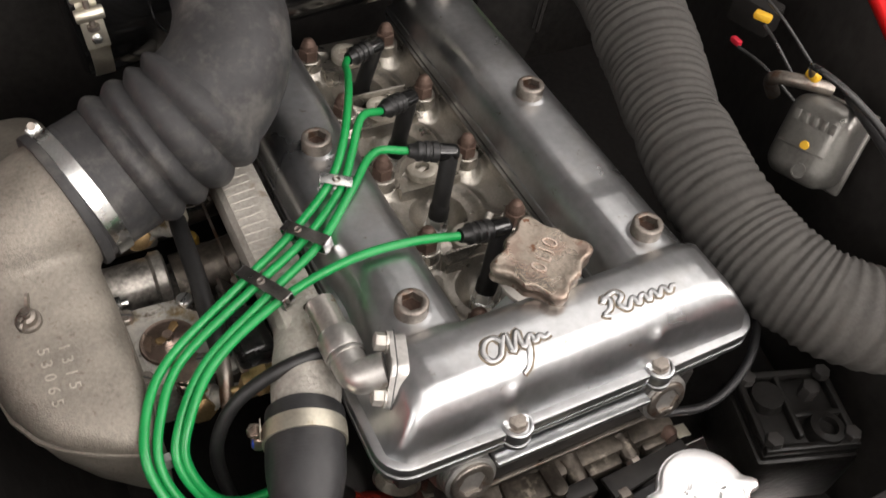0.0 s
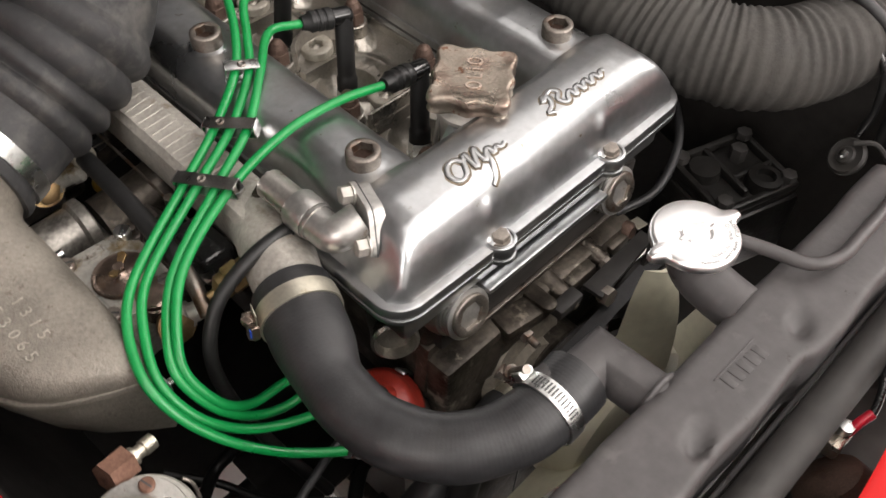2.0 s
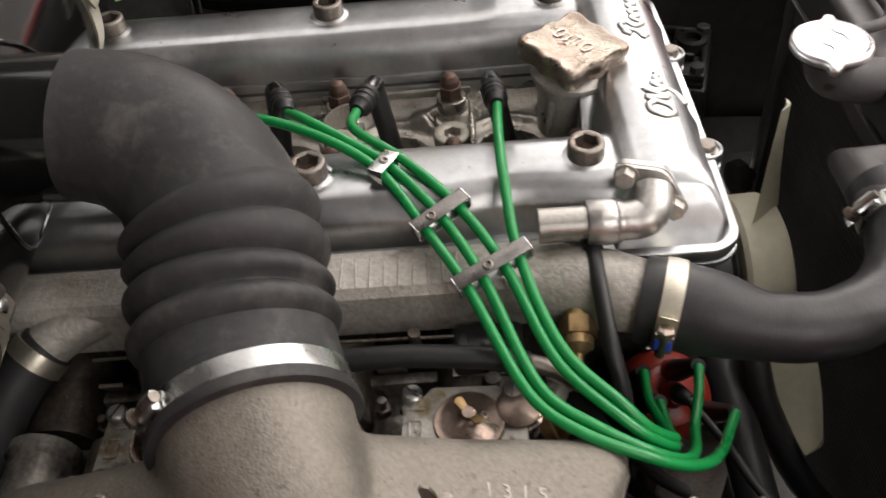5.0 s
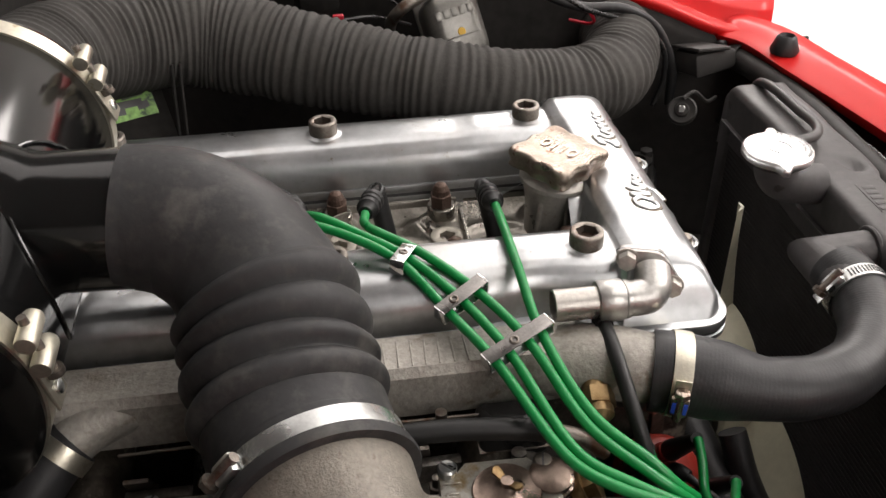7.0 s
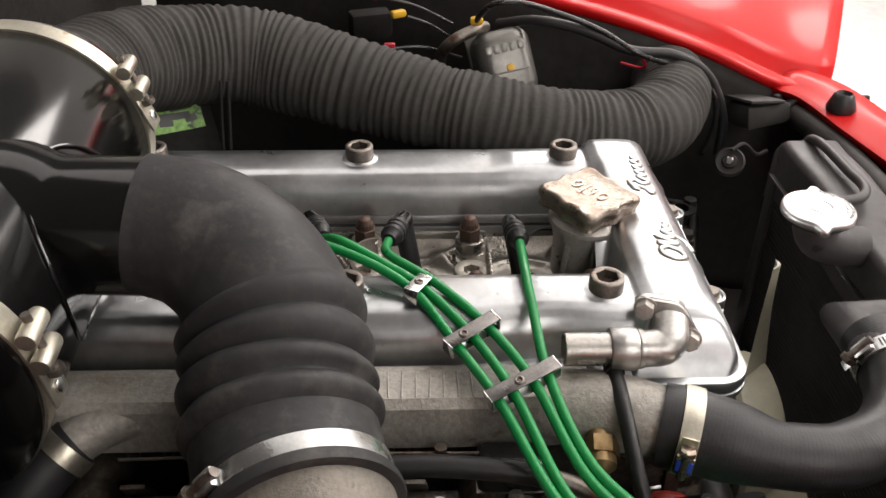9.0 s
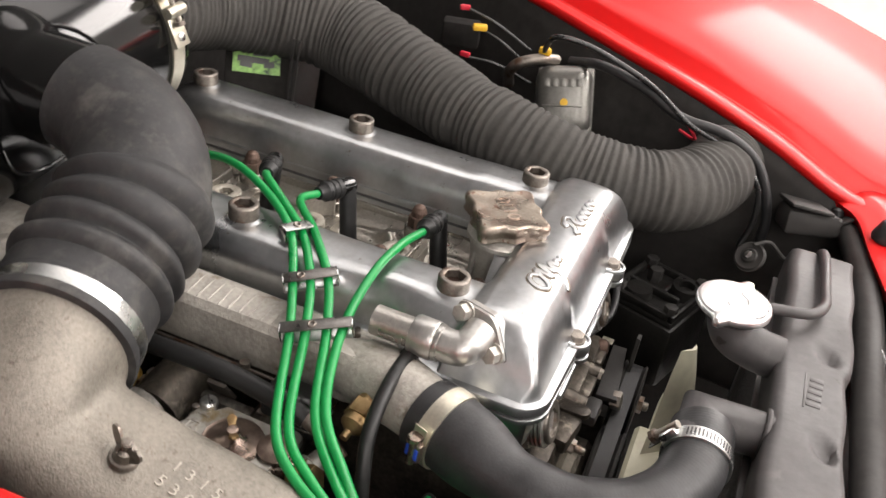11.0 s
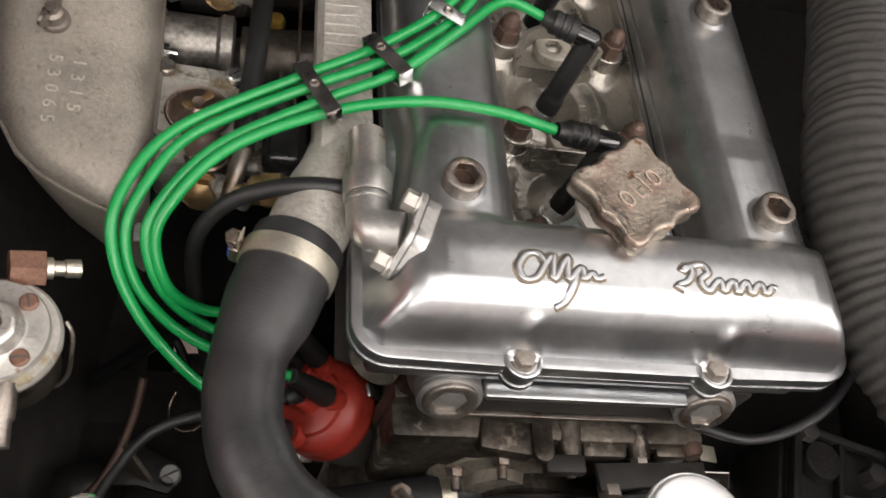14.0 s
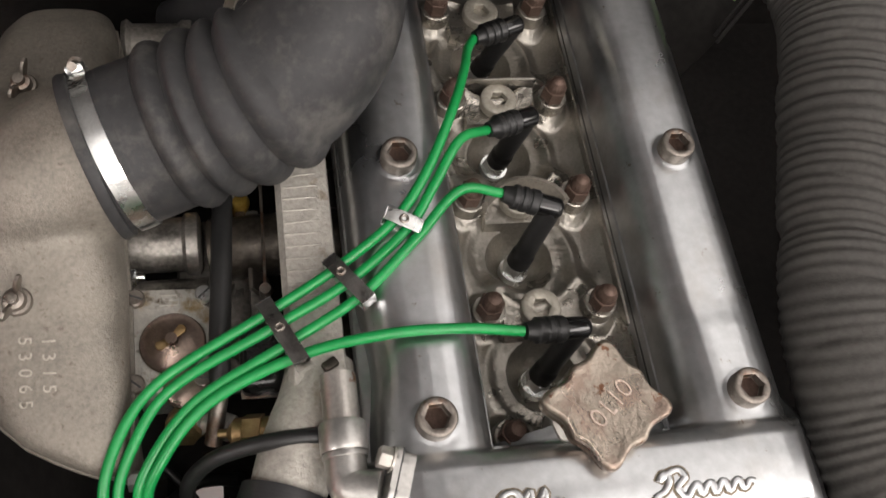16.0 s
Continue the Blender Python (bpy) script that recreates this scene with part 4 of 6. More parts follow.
def plenum():
    root = thing("intake_plenum", "sand-cast aluminium intake plenum with wing nuts", "intake plenum")
    edges = [  # y, left x, right x, top z
        (0.001, -0.302, -0.290, 0.7850), (0.007, -0.316, -0.287, 0.7905), (0.014, -0.330, -0.2855, 0.7945), (0.024, -0.347, -0.285, 0.7985), (0.038, -0.362, -0.285, 0.8025), (0.062, -0.376, -0.285, 0.8095),
        (0.095, -0.384, -0.286, 0.8200), (0.125, -0.387, -0.287, 0.8330), (0.155, -0.388, -0.290, 0.848), (0.190, -0.388, -0.292, 0.860), (0.225, -0.388, -0.292, 0.852),
        (0.255, -0.387, -0.293, 0.836), (0.290, -0.385, -0.295, 0.825), (0.330, -0.379, -0.295, 0.812), (0.352, -0.367, -0.299, 0.802), (0.360, -0.352, -0.308, 0.790)]
    rows = [(y, (l + r) / 2, (r - l) / 2, top) for y, l, r, top in edges]
    bm = loft([sup_ring(cx, y, 0.780, hw, top, 0.769, 40, 2.8) for y, cx, hw, top in rows])
    sweep([(-0.352, 0.172, 0.805), (-0.340, 0.178, 0.824), (-0.318, 0.190, 0.833), (-0.286, 0.200, 0.8385), (-0.268, 0.205, 0.842)], lambda f: 0.042 + 0.0090 * min(1, f * 1.6), 40, 40, bm)
    body = part("plenum_top", bm, CAST, root, smooth=0)
    r = body.modifiers.new("fuse", "REMESH")
    r.mode, r.voxel_size, r.use_smooth_shade = "VOXEL", 0.0035, True
    s = body.modifiers.new("soften", "SMOOTH")
    s.factor, s.iterations = 0.5, 9
    low = [(y, cx, hw) for y, cx, hw, top in rows]
    part("plenum_flange", prism([(cx + hw + 0.0012, y) for y, cx, hw in low] + [(cx - hw - 0.0012, y) for y, cx, hw in reversed(low)], 0.7720, 0.7755, 0.0008), CAST, root)
    rings = []
    for y, cx, hw in low:
        drop = 0.060 + 0.022 * math.exp(-((y - 0.01) / 0.04) ** 2)
        rings.append([Vector((p.x + 0.10 * (0.765 - p.z), p.y + 0.10 * (0.765 - p.z) * (1 if y < 0.1 else 0), p.z)) for p in sup_ring(cx, y * 0.98 + 0.003, 0.764, hw * 0.95, 0.771, 0.768 - drop, 40, 2.2)])
    part("plenum_base", loft(rings), CAST, root, "darker lower half of the casting")
    for y, z, x in ((0.103, 0.8255, -0.3455), (0.254, 0.838, -0.347)):
        m = T(x, y, z) @ Matrix.Rotation(radians(14), 4, "X")
        part("stud", lathe([(0.0090, -0.002), (0.0090, 0.0), (0.0082, 0.0012), (0.0065, 0.0014), (0.006, 0.008), (0.0035, 0.009), (0.0035, 0.014), (0, 0.0145)], 20, m), STEEL, root)
        wing = bmesh.new()
        for sx in (-1, 1):
            v = m @ Matrix.Rotation(radians(70), 4, "Z") @ T(sx * 0.0035, 0, 0.004) @ Matrix.Rotation(radians(sx * 38), 4, "Y") @ Matrix.Rotation(radians(90), 4, "X")
            prism([(-0.0030, 0.0), (0.0030, 0.0), (0.0042, 0.010), (0.0030, 0.0145), (0.0, 0.0160), (-0.0030, 0.0145), (-0.0042, 0.010)], -0.0010, 0.0010, 0.0005, v, 2, wing)
        part("wing_nut", wing, STEEL, root)
    for words, x, y0 in (("1315", -0.3290, 0.066), ("53065", -0.3425, 0.0625)):
        for i, ch in enumerate(words):
            y = y0 - (i - (len(words) - 1) / 2) * 0.0092
            z = np.interp(y, [e[0] for e in edges], [e[3] for e in edges])
            tilt = math.atan2(float(np.interp(y + 0.004, [e[0] for e in edges], [e[3] for e in edges])) - float(z), 0.004)
            m = T(x, y, float(z) - 0.0006) @ Matrix.Rotation(tilt, 4, "X") @ Matrix.Rotation(radians(-90 + 5 * math.sin(i * 2.1)), 4, "Z")
            part("raised_digit", text_mesh(ch, 0.0110, 0.0011, m), WORNCAST, root, "raised cast digit " + ch)



plenum()


# ---- bellows hose and canister ----
BELLOWS_SCREW = 40


def bellows():
    root = thing("intake_bellows", "black rubber intake bellows elbow, dusty and creased", "intake hose")
    pts = [(-0.303, 0.195, 0.837), (-0.267, 0.206, 0.842), (-0.232, 0.2135, 0.854), (-0.200, 0.2180, 0.869), (-0.173, 0.2270, 0.884), (-0.154, 0.243, 0.899), (-0.142, 0.268, 0.912), (-0.138, 0.290, 0.917), (-0.137, 0.304, 0.919)]
    LEN = 0.235

    def rad(f):
        s = f * LEN
        r = 0.0530
        if 0.050 < s < 0.134:
            r += 0.0066 * abs(math.sin((s - 0.050) / 0.021 * math.pi)) ** 0.95 - 0.0014
        elif s >= 0.134:
            r += -0.0012 - 0.0078 * min(1, (s - 0.134) / 0.095)
        return r
    part("rubber_elbow", sweep(pts, rad, 330, 56, squash=lambda f, k: 1 + 0.012 * math.sin(k * math.tau * 3 + f * 9) * (1 if 0.1 < f < 0.55 else 0.3)), BOOT, root, smooth=60)
    part("end_lip", lathe([(0.0500, -0.004), (0.0560, -0.004), (0.0568, -0.002), (0.0560, 0.003), (0.0530, 0.004)], 56, along((-0.299, 0.1965, 0.8375), (-0.264, 0.207, 0.8430))), BOOT, root, "thick rubber end lip")
    band_clamp("hose_clamp", along((-0.287, 0.200, 0.8385), (-0.251, 0.211, 0.8465)), 0.0535, 0.0120, "bright zinc clamp round the rubber bellows", TIN, radians(BELLOWS_SCREW), 0)


bellows()


def canister():
    root = thing("air_canister", "gloss black steel air canister with a welded outlet", "air filter canister")
    a, b = Vector((-0.258, 0.425, 0.883)), Vector((0.045, 0.430, 0.905))
    L = (b - a).length
    m = along(a, b)
    R = 0.088
    part("canister_body", lathe([(0, 0), (R - 0.006, 0), (R, 0.004), (R, L * 0.40), (R + 0.0006, L * 0.41), (R + 0.0006, L * 0.43), (R, L * 0.44), (R, L - 0.01), (R - 0.004, L), (0, L)], 64, m), GLOSSBLACK, root)
    part("outlet", sweep([(-0.125, 0.440, 0.905), (-0.130, 0.390, 0.915), (-0.134, 0.350, 0.917), (-0.137, 0.292, 0.917)], lambda f: 0.0435 + 0.0125 * smooth_step((0.64 - f) / 0.30), 40, 44), GLOSSBLACK, root, "flared outlet stub")
    for f, ang in ((0.055, 172), (0.93, CAN_AT)):
        k = thing("canister_clamp", "wide brassy clamp with a barrel bolt round the black canister", "hose clamp", "canister clamps")
        at = m @ T(0, 0, L * f)
        part("band", lathe([(R, -0.0085), (R + 0.0016, -0.0085), (R + 0.0016, 0.0085), (R, 0.0085)], 72, at), OLDTIN, k)
        s = at @ Matrix.Rotation(radians(ang), 4, "Z")
        part("bridge", rbox(0.0020, 0.030, 0.0190, 0.0006, s @ T(R + 0.0030, 0.012, 0)), OLDTIN, k, "folded brassy bridge plate")
        part("rivet", lathe([(0.0042, 0), (0.0042, 0.0016), (0.003, 0.0024), (0, 0.0026)], 18, s @ T(R + 0.0040, 0.018, 0) @ Matrix.Rotation(radians(90), 4, "Y")), TIN, k)
        for y in (-0.006, -0.024):
            part("barrel_nut", lathe([(0, -0.0115), (0.0052, -0.0115), (0.0058, -0.010), (0.0058, 0.010), (0.0052, 0.0115), (0, 0.0115)], 20, s @ T(R + 0.0075, y, 0)), OLDTIN, k)
        part("tie_bolt", lathe([(0.0026, -0.034), (0.0026, 0.004), (0.0052, 0.004), (0.0052, 0.008), (0, 0.008)], 14, s @ T(R + 0.0075, 0, 0) @ Matrix.Rotation(radians(-90), 4, "X") @ T(0, 0, 0)), STEEL, k)
    ring = []
    for i in range(29):
        t = math.tau * i / 28
        ax_off, arc = 0.064 * math.cos(t), 0.060 * math.sin(t)
        ang = arc / R
        mid = a.lerp(b, (-0.128 - a.x) / (b.x - a.x) + ax_off / L)
        ring.append(mid + Vector((0.0, -math.cos(ang + 0.12), math.sin(ang + 0.12))) * (R + 0.0006))
    part("weld_seam", sweep(ring, 0.0014, 110, 8), GLOSSBLACK, root, "welded seam round the outlet")


CAN_AT = 160

canister()


def paper_hose():
    pts = [(0.020, 0.432, 0.905), (0.090, 0.432, 0.905), (0.170, 0.415, 0.898), (0.235, 0.365, 0.885), (0.262, 0.300, 0.874), (0.243, 0.200, 0.853), (0.212, 0.100, 0.838), (0.199, 0.010, 0.823), (0.209, -0.066, 0.812), (0.236, -0.118, 0.810), (0.284, -0.148, 0.814), (0.335, -0.158, 0.816)]
    N, RINGS = 1150, 96

    def rad(f):
        crush = math.exp(-((f - 0.60) / 0.012) ** 2) + 0.8 * math.exp(-((f - 0.445) / 0.008) ** 2) + 0.6 * math.exp(-((f - 0.20) / 0.01) ** 2) + 0.7 * math.exp(-((f - 0.83) / 0.007) ** 2)
        return float(np.interp(f, (0, 0.38, 0.5, 0.6, 1), (0.050, 0.049, 0.0465, 0.0425, 0.0425))) - 0.0024 * crush

    def crease(f, k):
        a = math.tau * k
        jit = 0.55 + 0.45 * math.sin(f * 61.0 + 2 * math.sin(a)) * math.sin(f * 23.7 + 1.3 * math.sin(2 * a))
        rib = math.cos(f * math.tau * RINGS + 2.6 * math.sin(f * 31 + 0.7 * math.sin(a)) + 1.4 * math.sin(f * 83) + 0.9 * math.sin(a + f * 40))
        fold = max(0.0, math.sin(f * 137 + 1.7 * math.sin(a + f * 19))) ** 12
        return 1 + (0.010 + 0.014 * jit) * rib - 0.030 * fold + 0.012 * math.sin(2 * a + 31 * f) + 0.007 * math.sin(3 * a - 57 * f)
    root = thing("ribbed_air_duct", "dark ribbed paper heater duct, creased at its bends", "duct")
    part("paper_tube", sweep(pts, rad, N, 44, squash=crease), PAPER, root, smooth=80)
    part("end_cuff", lathe([(0.049, -0.012), (0.0535, -0.012), (0.0540, 0.010), (0.049, 0.012)], 44, along((0.052, 0.432, 0.905), (0.10, 0.432, 0.905))), PAPER, root)


paper_hose()


# ---- carburettors ----
def carburettor(y):
    root = thing("carburettor", "twin-choke sidedraught carburettor, oily alloy top plate", "carburettor", "carburettors")
    part("top_plate", prism([(-0.030, -0.038), (0.014, -0.038), (0.018, -0.030), (0.026, -0.022), (0.027, 0.018), (0.020, 0.024), (0.019, 0.036), (-0.030, 0.038)], 0.760, 0.7715, 0.0015, T(-0.259, y, 0)), CARB, root, "oil-stained alloy top plate")
    part("float_bowl", rbox(0.052, 0.070, 0.050, 0.005, T(-0.261, y, 0.735)), DARKCARB, root)
    part("well_cap", lathe([(0.0205, -0.001), (0.0214, 0.0), (0.0218, 0.0016), (0.0208, 0.0032), (0.0190, 0.0030), (0.0168, 0.0034), (0.0120, 0.0056), (0.0072, 0.0070), (0.0046, 0.0092), (0.0040, 0.0122), (0, 0.0128)], 44, T(-0.260, y - 0.004, 0.7715)), COPPER, root, "copper-plated jet cover")
    wing = bmesh.new()
    for k in (0, 180):
        v = T(-0.260, y - 0.004, 0.781) @ Matrix.Rotation(radians(38 + k), 4, "Z") @ Matrix.Rotation(radians(-24), 4, "Y")
        prism([(0.0, -0.0018), (0.005, -0.0026), (0.0105, -0.0034), (0.0125, -0.0014), (0.0125, 0.0014), (0.0105, 0.0034), (0.005, 0.0026), (0.0, 0.0018)], -0.0009, 0.0009, 0.0005, v, 2, wing)
    part("wing_nut", wing, BRASS, root, "small brass wing nut")
    for bx, by, bw, bh in ((-0.006, 0.0285, 0.0016, 0.0080), (0.006, 0.0285, 0.0016, 0.0080), (0.0, 0.0322, 0.0130, 0.0014), (0.0, 0.0248, 0.0130, 0.0014), (0.0, 0.0285, 0.0050, 0.0014), (0.014, 0.0275, 0.0014, 0.0100), (-0.0235, -0.012, 0.0014, 0.0240), (-0.0185, -0.012, 0.0014, 0.0240)):
        part("raised_mark", rbox(bw, bh, 0.0012, 0.0004, T(-0.262 + bx, y + by, 0.7719)), CARB, root)
    part("spring_cover", rbox(0.029, 0.047, 0.030, 0.006, T(-0.2020, y - 0.019, 0.765), 3), SMOOTHBLACK, root, "black plastic cover")
    part("cover_seam", rbox(0.0305, 0.0485, 0.0014, 0.0005, T(-0.2020, y - 0.019, 0.760)), STEEL, root, "thin bright seam")
    for ny, nz in ((0.049, 0.768), (-0.089, 0.752)):
        part("mount_nut", hexagon(0.0066, 0, 0.007, along((-0.2905, y + ny, nz), (-0.25, y + ny, nz)), lathe([(0.0032, 0), (0.0032, 0.012), (0, 0.0125)], 12, along((-0.2905, y + ny, nz), (-0.25, y + ny, nz)))), TIN, root, "bright mounting nut")
    part("filter_cap", lathe([(0.0135, -0.010), (0.0135, 0.001), (0.0148, 0.002), (0.0148, 0.0045), (0.0135, 0.0055), (0.0135, 0.0075), (0.0142, 0.0085), (0.0142, 0.0105), (0.011, 0.0125), (0, 0.013)], 28, T(-0.252, y - 0.034, 0.764)), COPPER, root)
    part("fuel_union", lathe([(0.010, 0), (0.010, 0.006), (0.0075, 0.007), (0.0075, 0.018), (0.009, 0.019), (0.009, 0.026), (0.006, 0.028), (0, 0.028)], 24, along((-0.246, y - 0.052, 0.756), (-0.220, y - 0.066, 0.766))), CARB, root)
    bj = along((-0.2535, y - 0.056, 0.757), (-0.2560, y - 0.090, 0.776))
    part("banjo_bolt", hexagon(0.0105, 0.0015, 0.0105, bj, lathe([(0.0125, -0.006), (0.0138, 0), (0.0138, 0.002), (0, 0.002)], 26, bj)), BRASS, root, "brown brass banjo bolt")
    for sx, sy, mm in ((0.0205, 0.0300, TIN), (-0.0250, 0.0300, STEEL), (0.018, -0.031, STEEL), (-0.0250, -0.031, STEEL)):
        m = T(-0.259 + sx, y + sy, 0.7715)
        part("screw", lathe([(0.0064, 0), (0.0064, 0.0042), (0.0052, 0.0056), (0, 0.0058)], 20, m), mm, root)
        part("screw_slot", rbox(0.0106, 0.0013, 0.0008, 0, m @ T(0, 0, 0.0056) @ Matrix.Rotation(random.uniform(0, 3), 4, "Z")), INK, root)
    part("barrel", lathe([(0.022, 0), (0.024, 0.004), (0.0205, 0.008), (0.0205, 0.044), (0.0235, 0.047), (0.0235, 0.055), (0.019, 0.057), (0, 0.057)], 32, along((-0.298, y + 0.086, 0.742), (-0.230, y + 0.086, 0.742))), DARKCARB, root, "grey alloy barrel")
    part("barrel", lathe([(0.021, 0), (0.021, 0.060), (0, 0.062)], 28, along((-0.298, y + 0.040, 0.730), (-0.230, y + 0.040, 0.730))), DARKCARB, root)
    part("body", rbox(0.058, 0.110, 0.060, 0.010, T(-0.232, y + 0.060, 0.700)), DARKCARB, root)
    part("mount_flange", rbox(0.010, 0.104, 0.056, 0.003, T(-0.203, y + 0.060, 0.716)), DARKCARB, root)
    for sy in (0.012, 0.108):
        part("flange_nut", hexagon(0.0075, 0, 0.008, along((-0.208, y + sy, 0.735), (-0.26, y + sy, 0.735))), STEEL, root)
    for sy, zz in ((0.070, 0.728), (0.120, 0.732)):
        part("jet_cap", lathe([(0.0060, -0.012), (0.0064, 0), (0.0064, 0.004), (0.0078, 0.005), (0.0078, 0.010), (0.0060, 0.014), (0, 0.015)], 18, T(-0.212, y + sy, zz)), YELLOWBRASS, root, "yellow-brass jet cap")
    part("ball_joint", lathe([(0, -0.0085), (0.005, -0.007), (0.0082, -0.002), (0.0085, 0.001), (0.006, 0.006), (0, 0.0085)], 20, T(-0.213, y + 0.090, 0.727)), CHROME, root)
    part("throttle_shaft", lathe([(0.0042, 0), (0.0042, 0.110), (0, 0.110)], 14, along((-0.214, y + 0.010, 0.716), (-0.214, y + 0.2, 0.716))), STEEL, root)
    part("linkage_lever", prism([(-0.006, -0.006), (0.026, -0.003), (0.026, 0.003), (-0.006, 0.006)], 0, 0.004, 0.0008, T(-0.216, y + 0.098, 0.716) @ Matrix.Rotation(radians(70), 4, "Z") @ Matrix.Rotation(radians(-50), 4, "Y")), STEEL, root)
    part("return_spring", spring((-0.222, y + 0.102, 0.722), (-0.198, y + 0.104, 0.724), 0.0045, 9), STEEL, root)
    part("choke_lever", prism([(-0.010, -0.008), (0.012, -0.010), (0.022, 0.0), (0.012, 0.010), (-0.010, 0.008)], 0, 0.003, 0.0008, T(-0.203, y + 0.046, 0.752) @ Matrix.Rotation(radians(60), 4, "Y")), STEEL, root)
    part("pump_cover", lathe([(0.015, 0), (0.015, 0.006), (0.012, 0.009), (0.005, 0.010), (0.005, 0.016), (0, 0.017)], 24, T(-0.222, y - 0.020, 0.748)), DARKCARB, root)
    for sx, sy, zz in ((-0.228, 0.036, 0.742), (-0.224, 0.052, 0.736), (-0.236, -0.030, 0.752)):
        part("adjuster", hexagon(0.0055, 0, 0.006, T(sx, y + sy, zz), lathe([(0.003, 0), (0.003, 0.014), (0, 0.015)], 12, T(sx, y + sy, zz))), STEEL, root)
    return root


def spring(a, b, r, turns):
    a, b = Vector(a), Vector(b)
    m = along(a, b)
    L = (b - a).length
    return sweep([m @ Vector((r * math.cos(math.tau * i / 8), r * math.sin(math.tau * i / 8), L * i / (turns * 8))) for i in range(turns * 8 + 1)], 0.0007, turns * 12, 6)


def carb_side():
    for y in (0.092, 0.275):
        carburettor(y)
    root = thing("fuel_pipe", "black rubber fuel hose with clamped ends", "hose")
    part("hose", sweep([(-0.222, 0.205, 0.790), (-0.2235, 0.180, 0.792), (-0.226, 0.120, 0.796), (-0.229, 0.070, 0.792), (-0.229, 0.050, 0.786)], 0.0072, 50, 18), DARKRUBBER, root)
    part("end_sleeve", lathe([(0.0092, 0), (0.0095, 0.002), (0.0095, 0.014), (0.0088, 0.015), (0, 0.015)], 20, along((-0.2220, 0.206, 0.790), (-0.2235, 0.180, 0.792))), OLDTIN, root)
    part("end_screw", lathe([(0.0045, 0), (0.0045, 0.005), (0.006, 0.006), (0.006, 0.010), (0, 0.010)], 14, along((-0.231, 0.199, 0.794), (-0.250, 0.199, 0.797))), TIN, root)
    part("end_pipe", sweep([(-0.229, 0.052, 0.787), (-0.232, 0.035, 0.782), (-0.236, 0.018, 0.770)], 0.0058, 16, 12), STEEL, root)
    root = thing("throttle_rod", "thin steel throttle rod beside the rail", "rod")
    part("rod", sweep([(-0.197, 0.330, 0.776), (-0.196, 0.200, 0.777), (-0.198, 0.060, 0.777)], 0.0012, 20, 8), STEEL, root)
    part("pivot", lathe([(0.004, -0.006), (0.004, 0.006), (0, 0.006)], 14, T(-0.197, 0.12, 0.777)), STEEL, root)
    solo("heater_hose", sweep([(-0.193, 0.355, 0.789), (-0.204, 0.368, 0.782), (-0.226, 0.386, 0.764), (-0.260, 0.405, 0.725)], 0.0178, 30, 20), RUBBER, "short black heater hose from the rail's branch", "hose")
    band_clamp("hose_clamp", along((-0.1985, 0.3615, 0.786), (-0.210, 0.373, 0.778)), 0.0182, 0.0115, "rusty worm-drive clamp on the heater hose", OLDTIN, radians(200), 0)


carb_side()


# ---- distributor ----
def distributor():
    root = thing("distributor", "red distributor cap with black lead boots", "distributor")
    c = DIST
    ax = Vector((-0.55, -0.10, 0.83)).normalized()
    m = along(c, c + ax)
    part("cap", lathe([(0.0, -0.014), (0.0365, -0.014), (0.0372, -0.012), (0.0372, -0.006), (0.0355, -0.0035), (0.0355, 0.004), (0.0345, 0.009), (0.0315, 0.0125), (0.0250, 0.0150), (0.0235, 0.0185), (0.016, 0.0205), (0, 0.0205)], 48, m), REDCAP, root, "red phenolic cap")
    part("body", lathe([(0.034, -0.070), (0.034, -0.020), (0.037, -0.012), (0, -0.012)], 36, m), GREYBOX, root, "grey alloy distributor body")
    for k in range(4):
        w = Vector(LEAD_TAILS[k][-1])
        d = w - c
        flat = d - ax * d.dot(ax)
        foot = c + flat * min(1.0, 0.026 / flat.length) + ax * 0.014
        part("tower", lathe([(0.0095, 0), (0.0080, 0.010), (0, 0.010)], 20, along(foot, w)), REDCAP, root)
        part("tower_boot", sweep([foot.lerp(w, 0.25), foot.lerp(w, 0.6), w], lambda f: 0.0088 - 0.0035 * f, 14, 18), DARKRUBBER, root)
    part("centre_tower", lathe([(0.0105, 0.020), (0.009, 0.032), (0.0075, 0.036), (0, 0.037)], 20, m), REDCAP, root)
    part("centre_boot", sweep([m @ Vector((0, 0, 0.032)), m @ Vector((0, 0, 0.040)), m @ Vector((0.004, -0.006, 0.045))], lambda f: 0.0080 - 0.003 * f, 14, 16), DARKRUBBER, root)
    for s in (-1, 1):
        part("spring_clip", rbox(0.010, 0.003, 0.040, 0.001, m @ T(0, s * 0.0385, -0.018)), TIN, root)
    q = m @ Vector((0.003, -0.005, 0.045))
    solo("coil_lead", sweep([q, q.lerp(Vector((-0.272, -0.102, 0.680)), 0.5) + Vector((-0.004, 0, 0.006)), (-0.272, -0.102, 0.680), (-0.315, -0.160, 0.655), (-0.375, -0.215, 0.630)], 0.0033, 60, 12), RUBBER, "black high-tension lead to the coil", "ignition lead")


DIST = Vector((-0.158, -0.062, 0.638))
distributor()


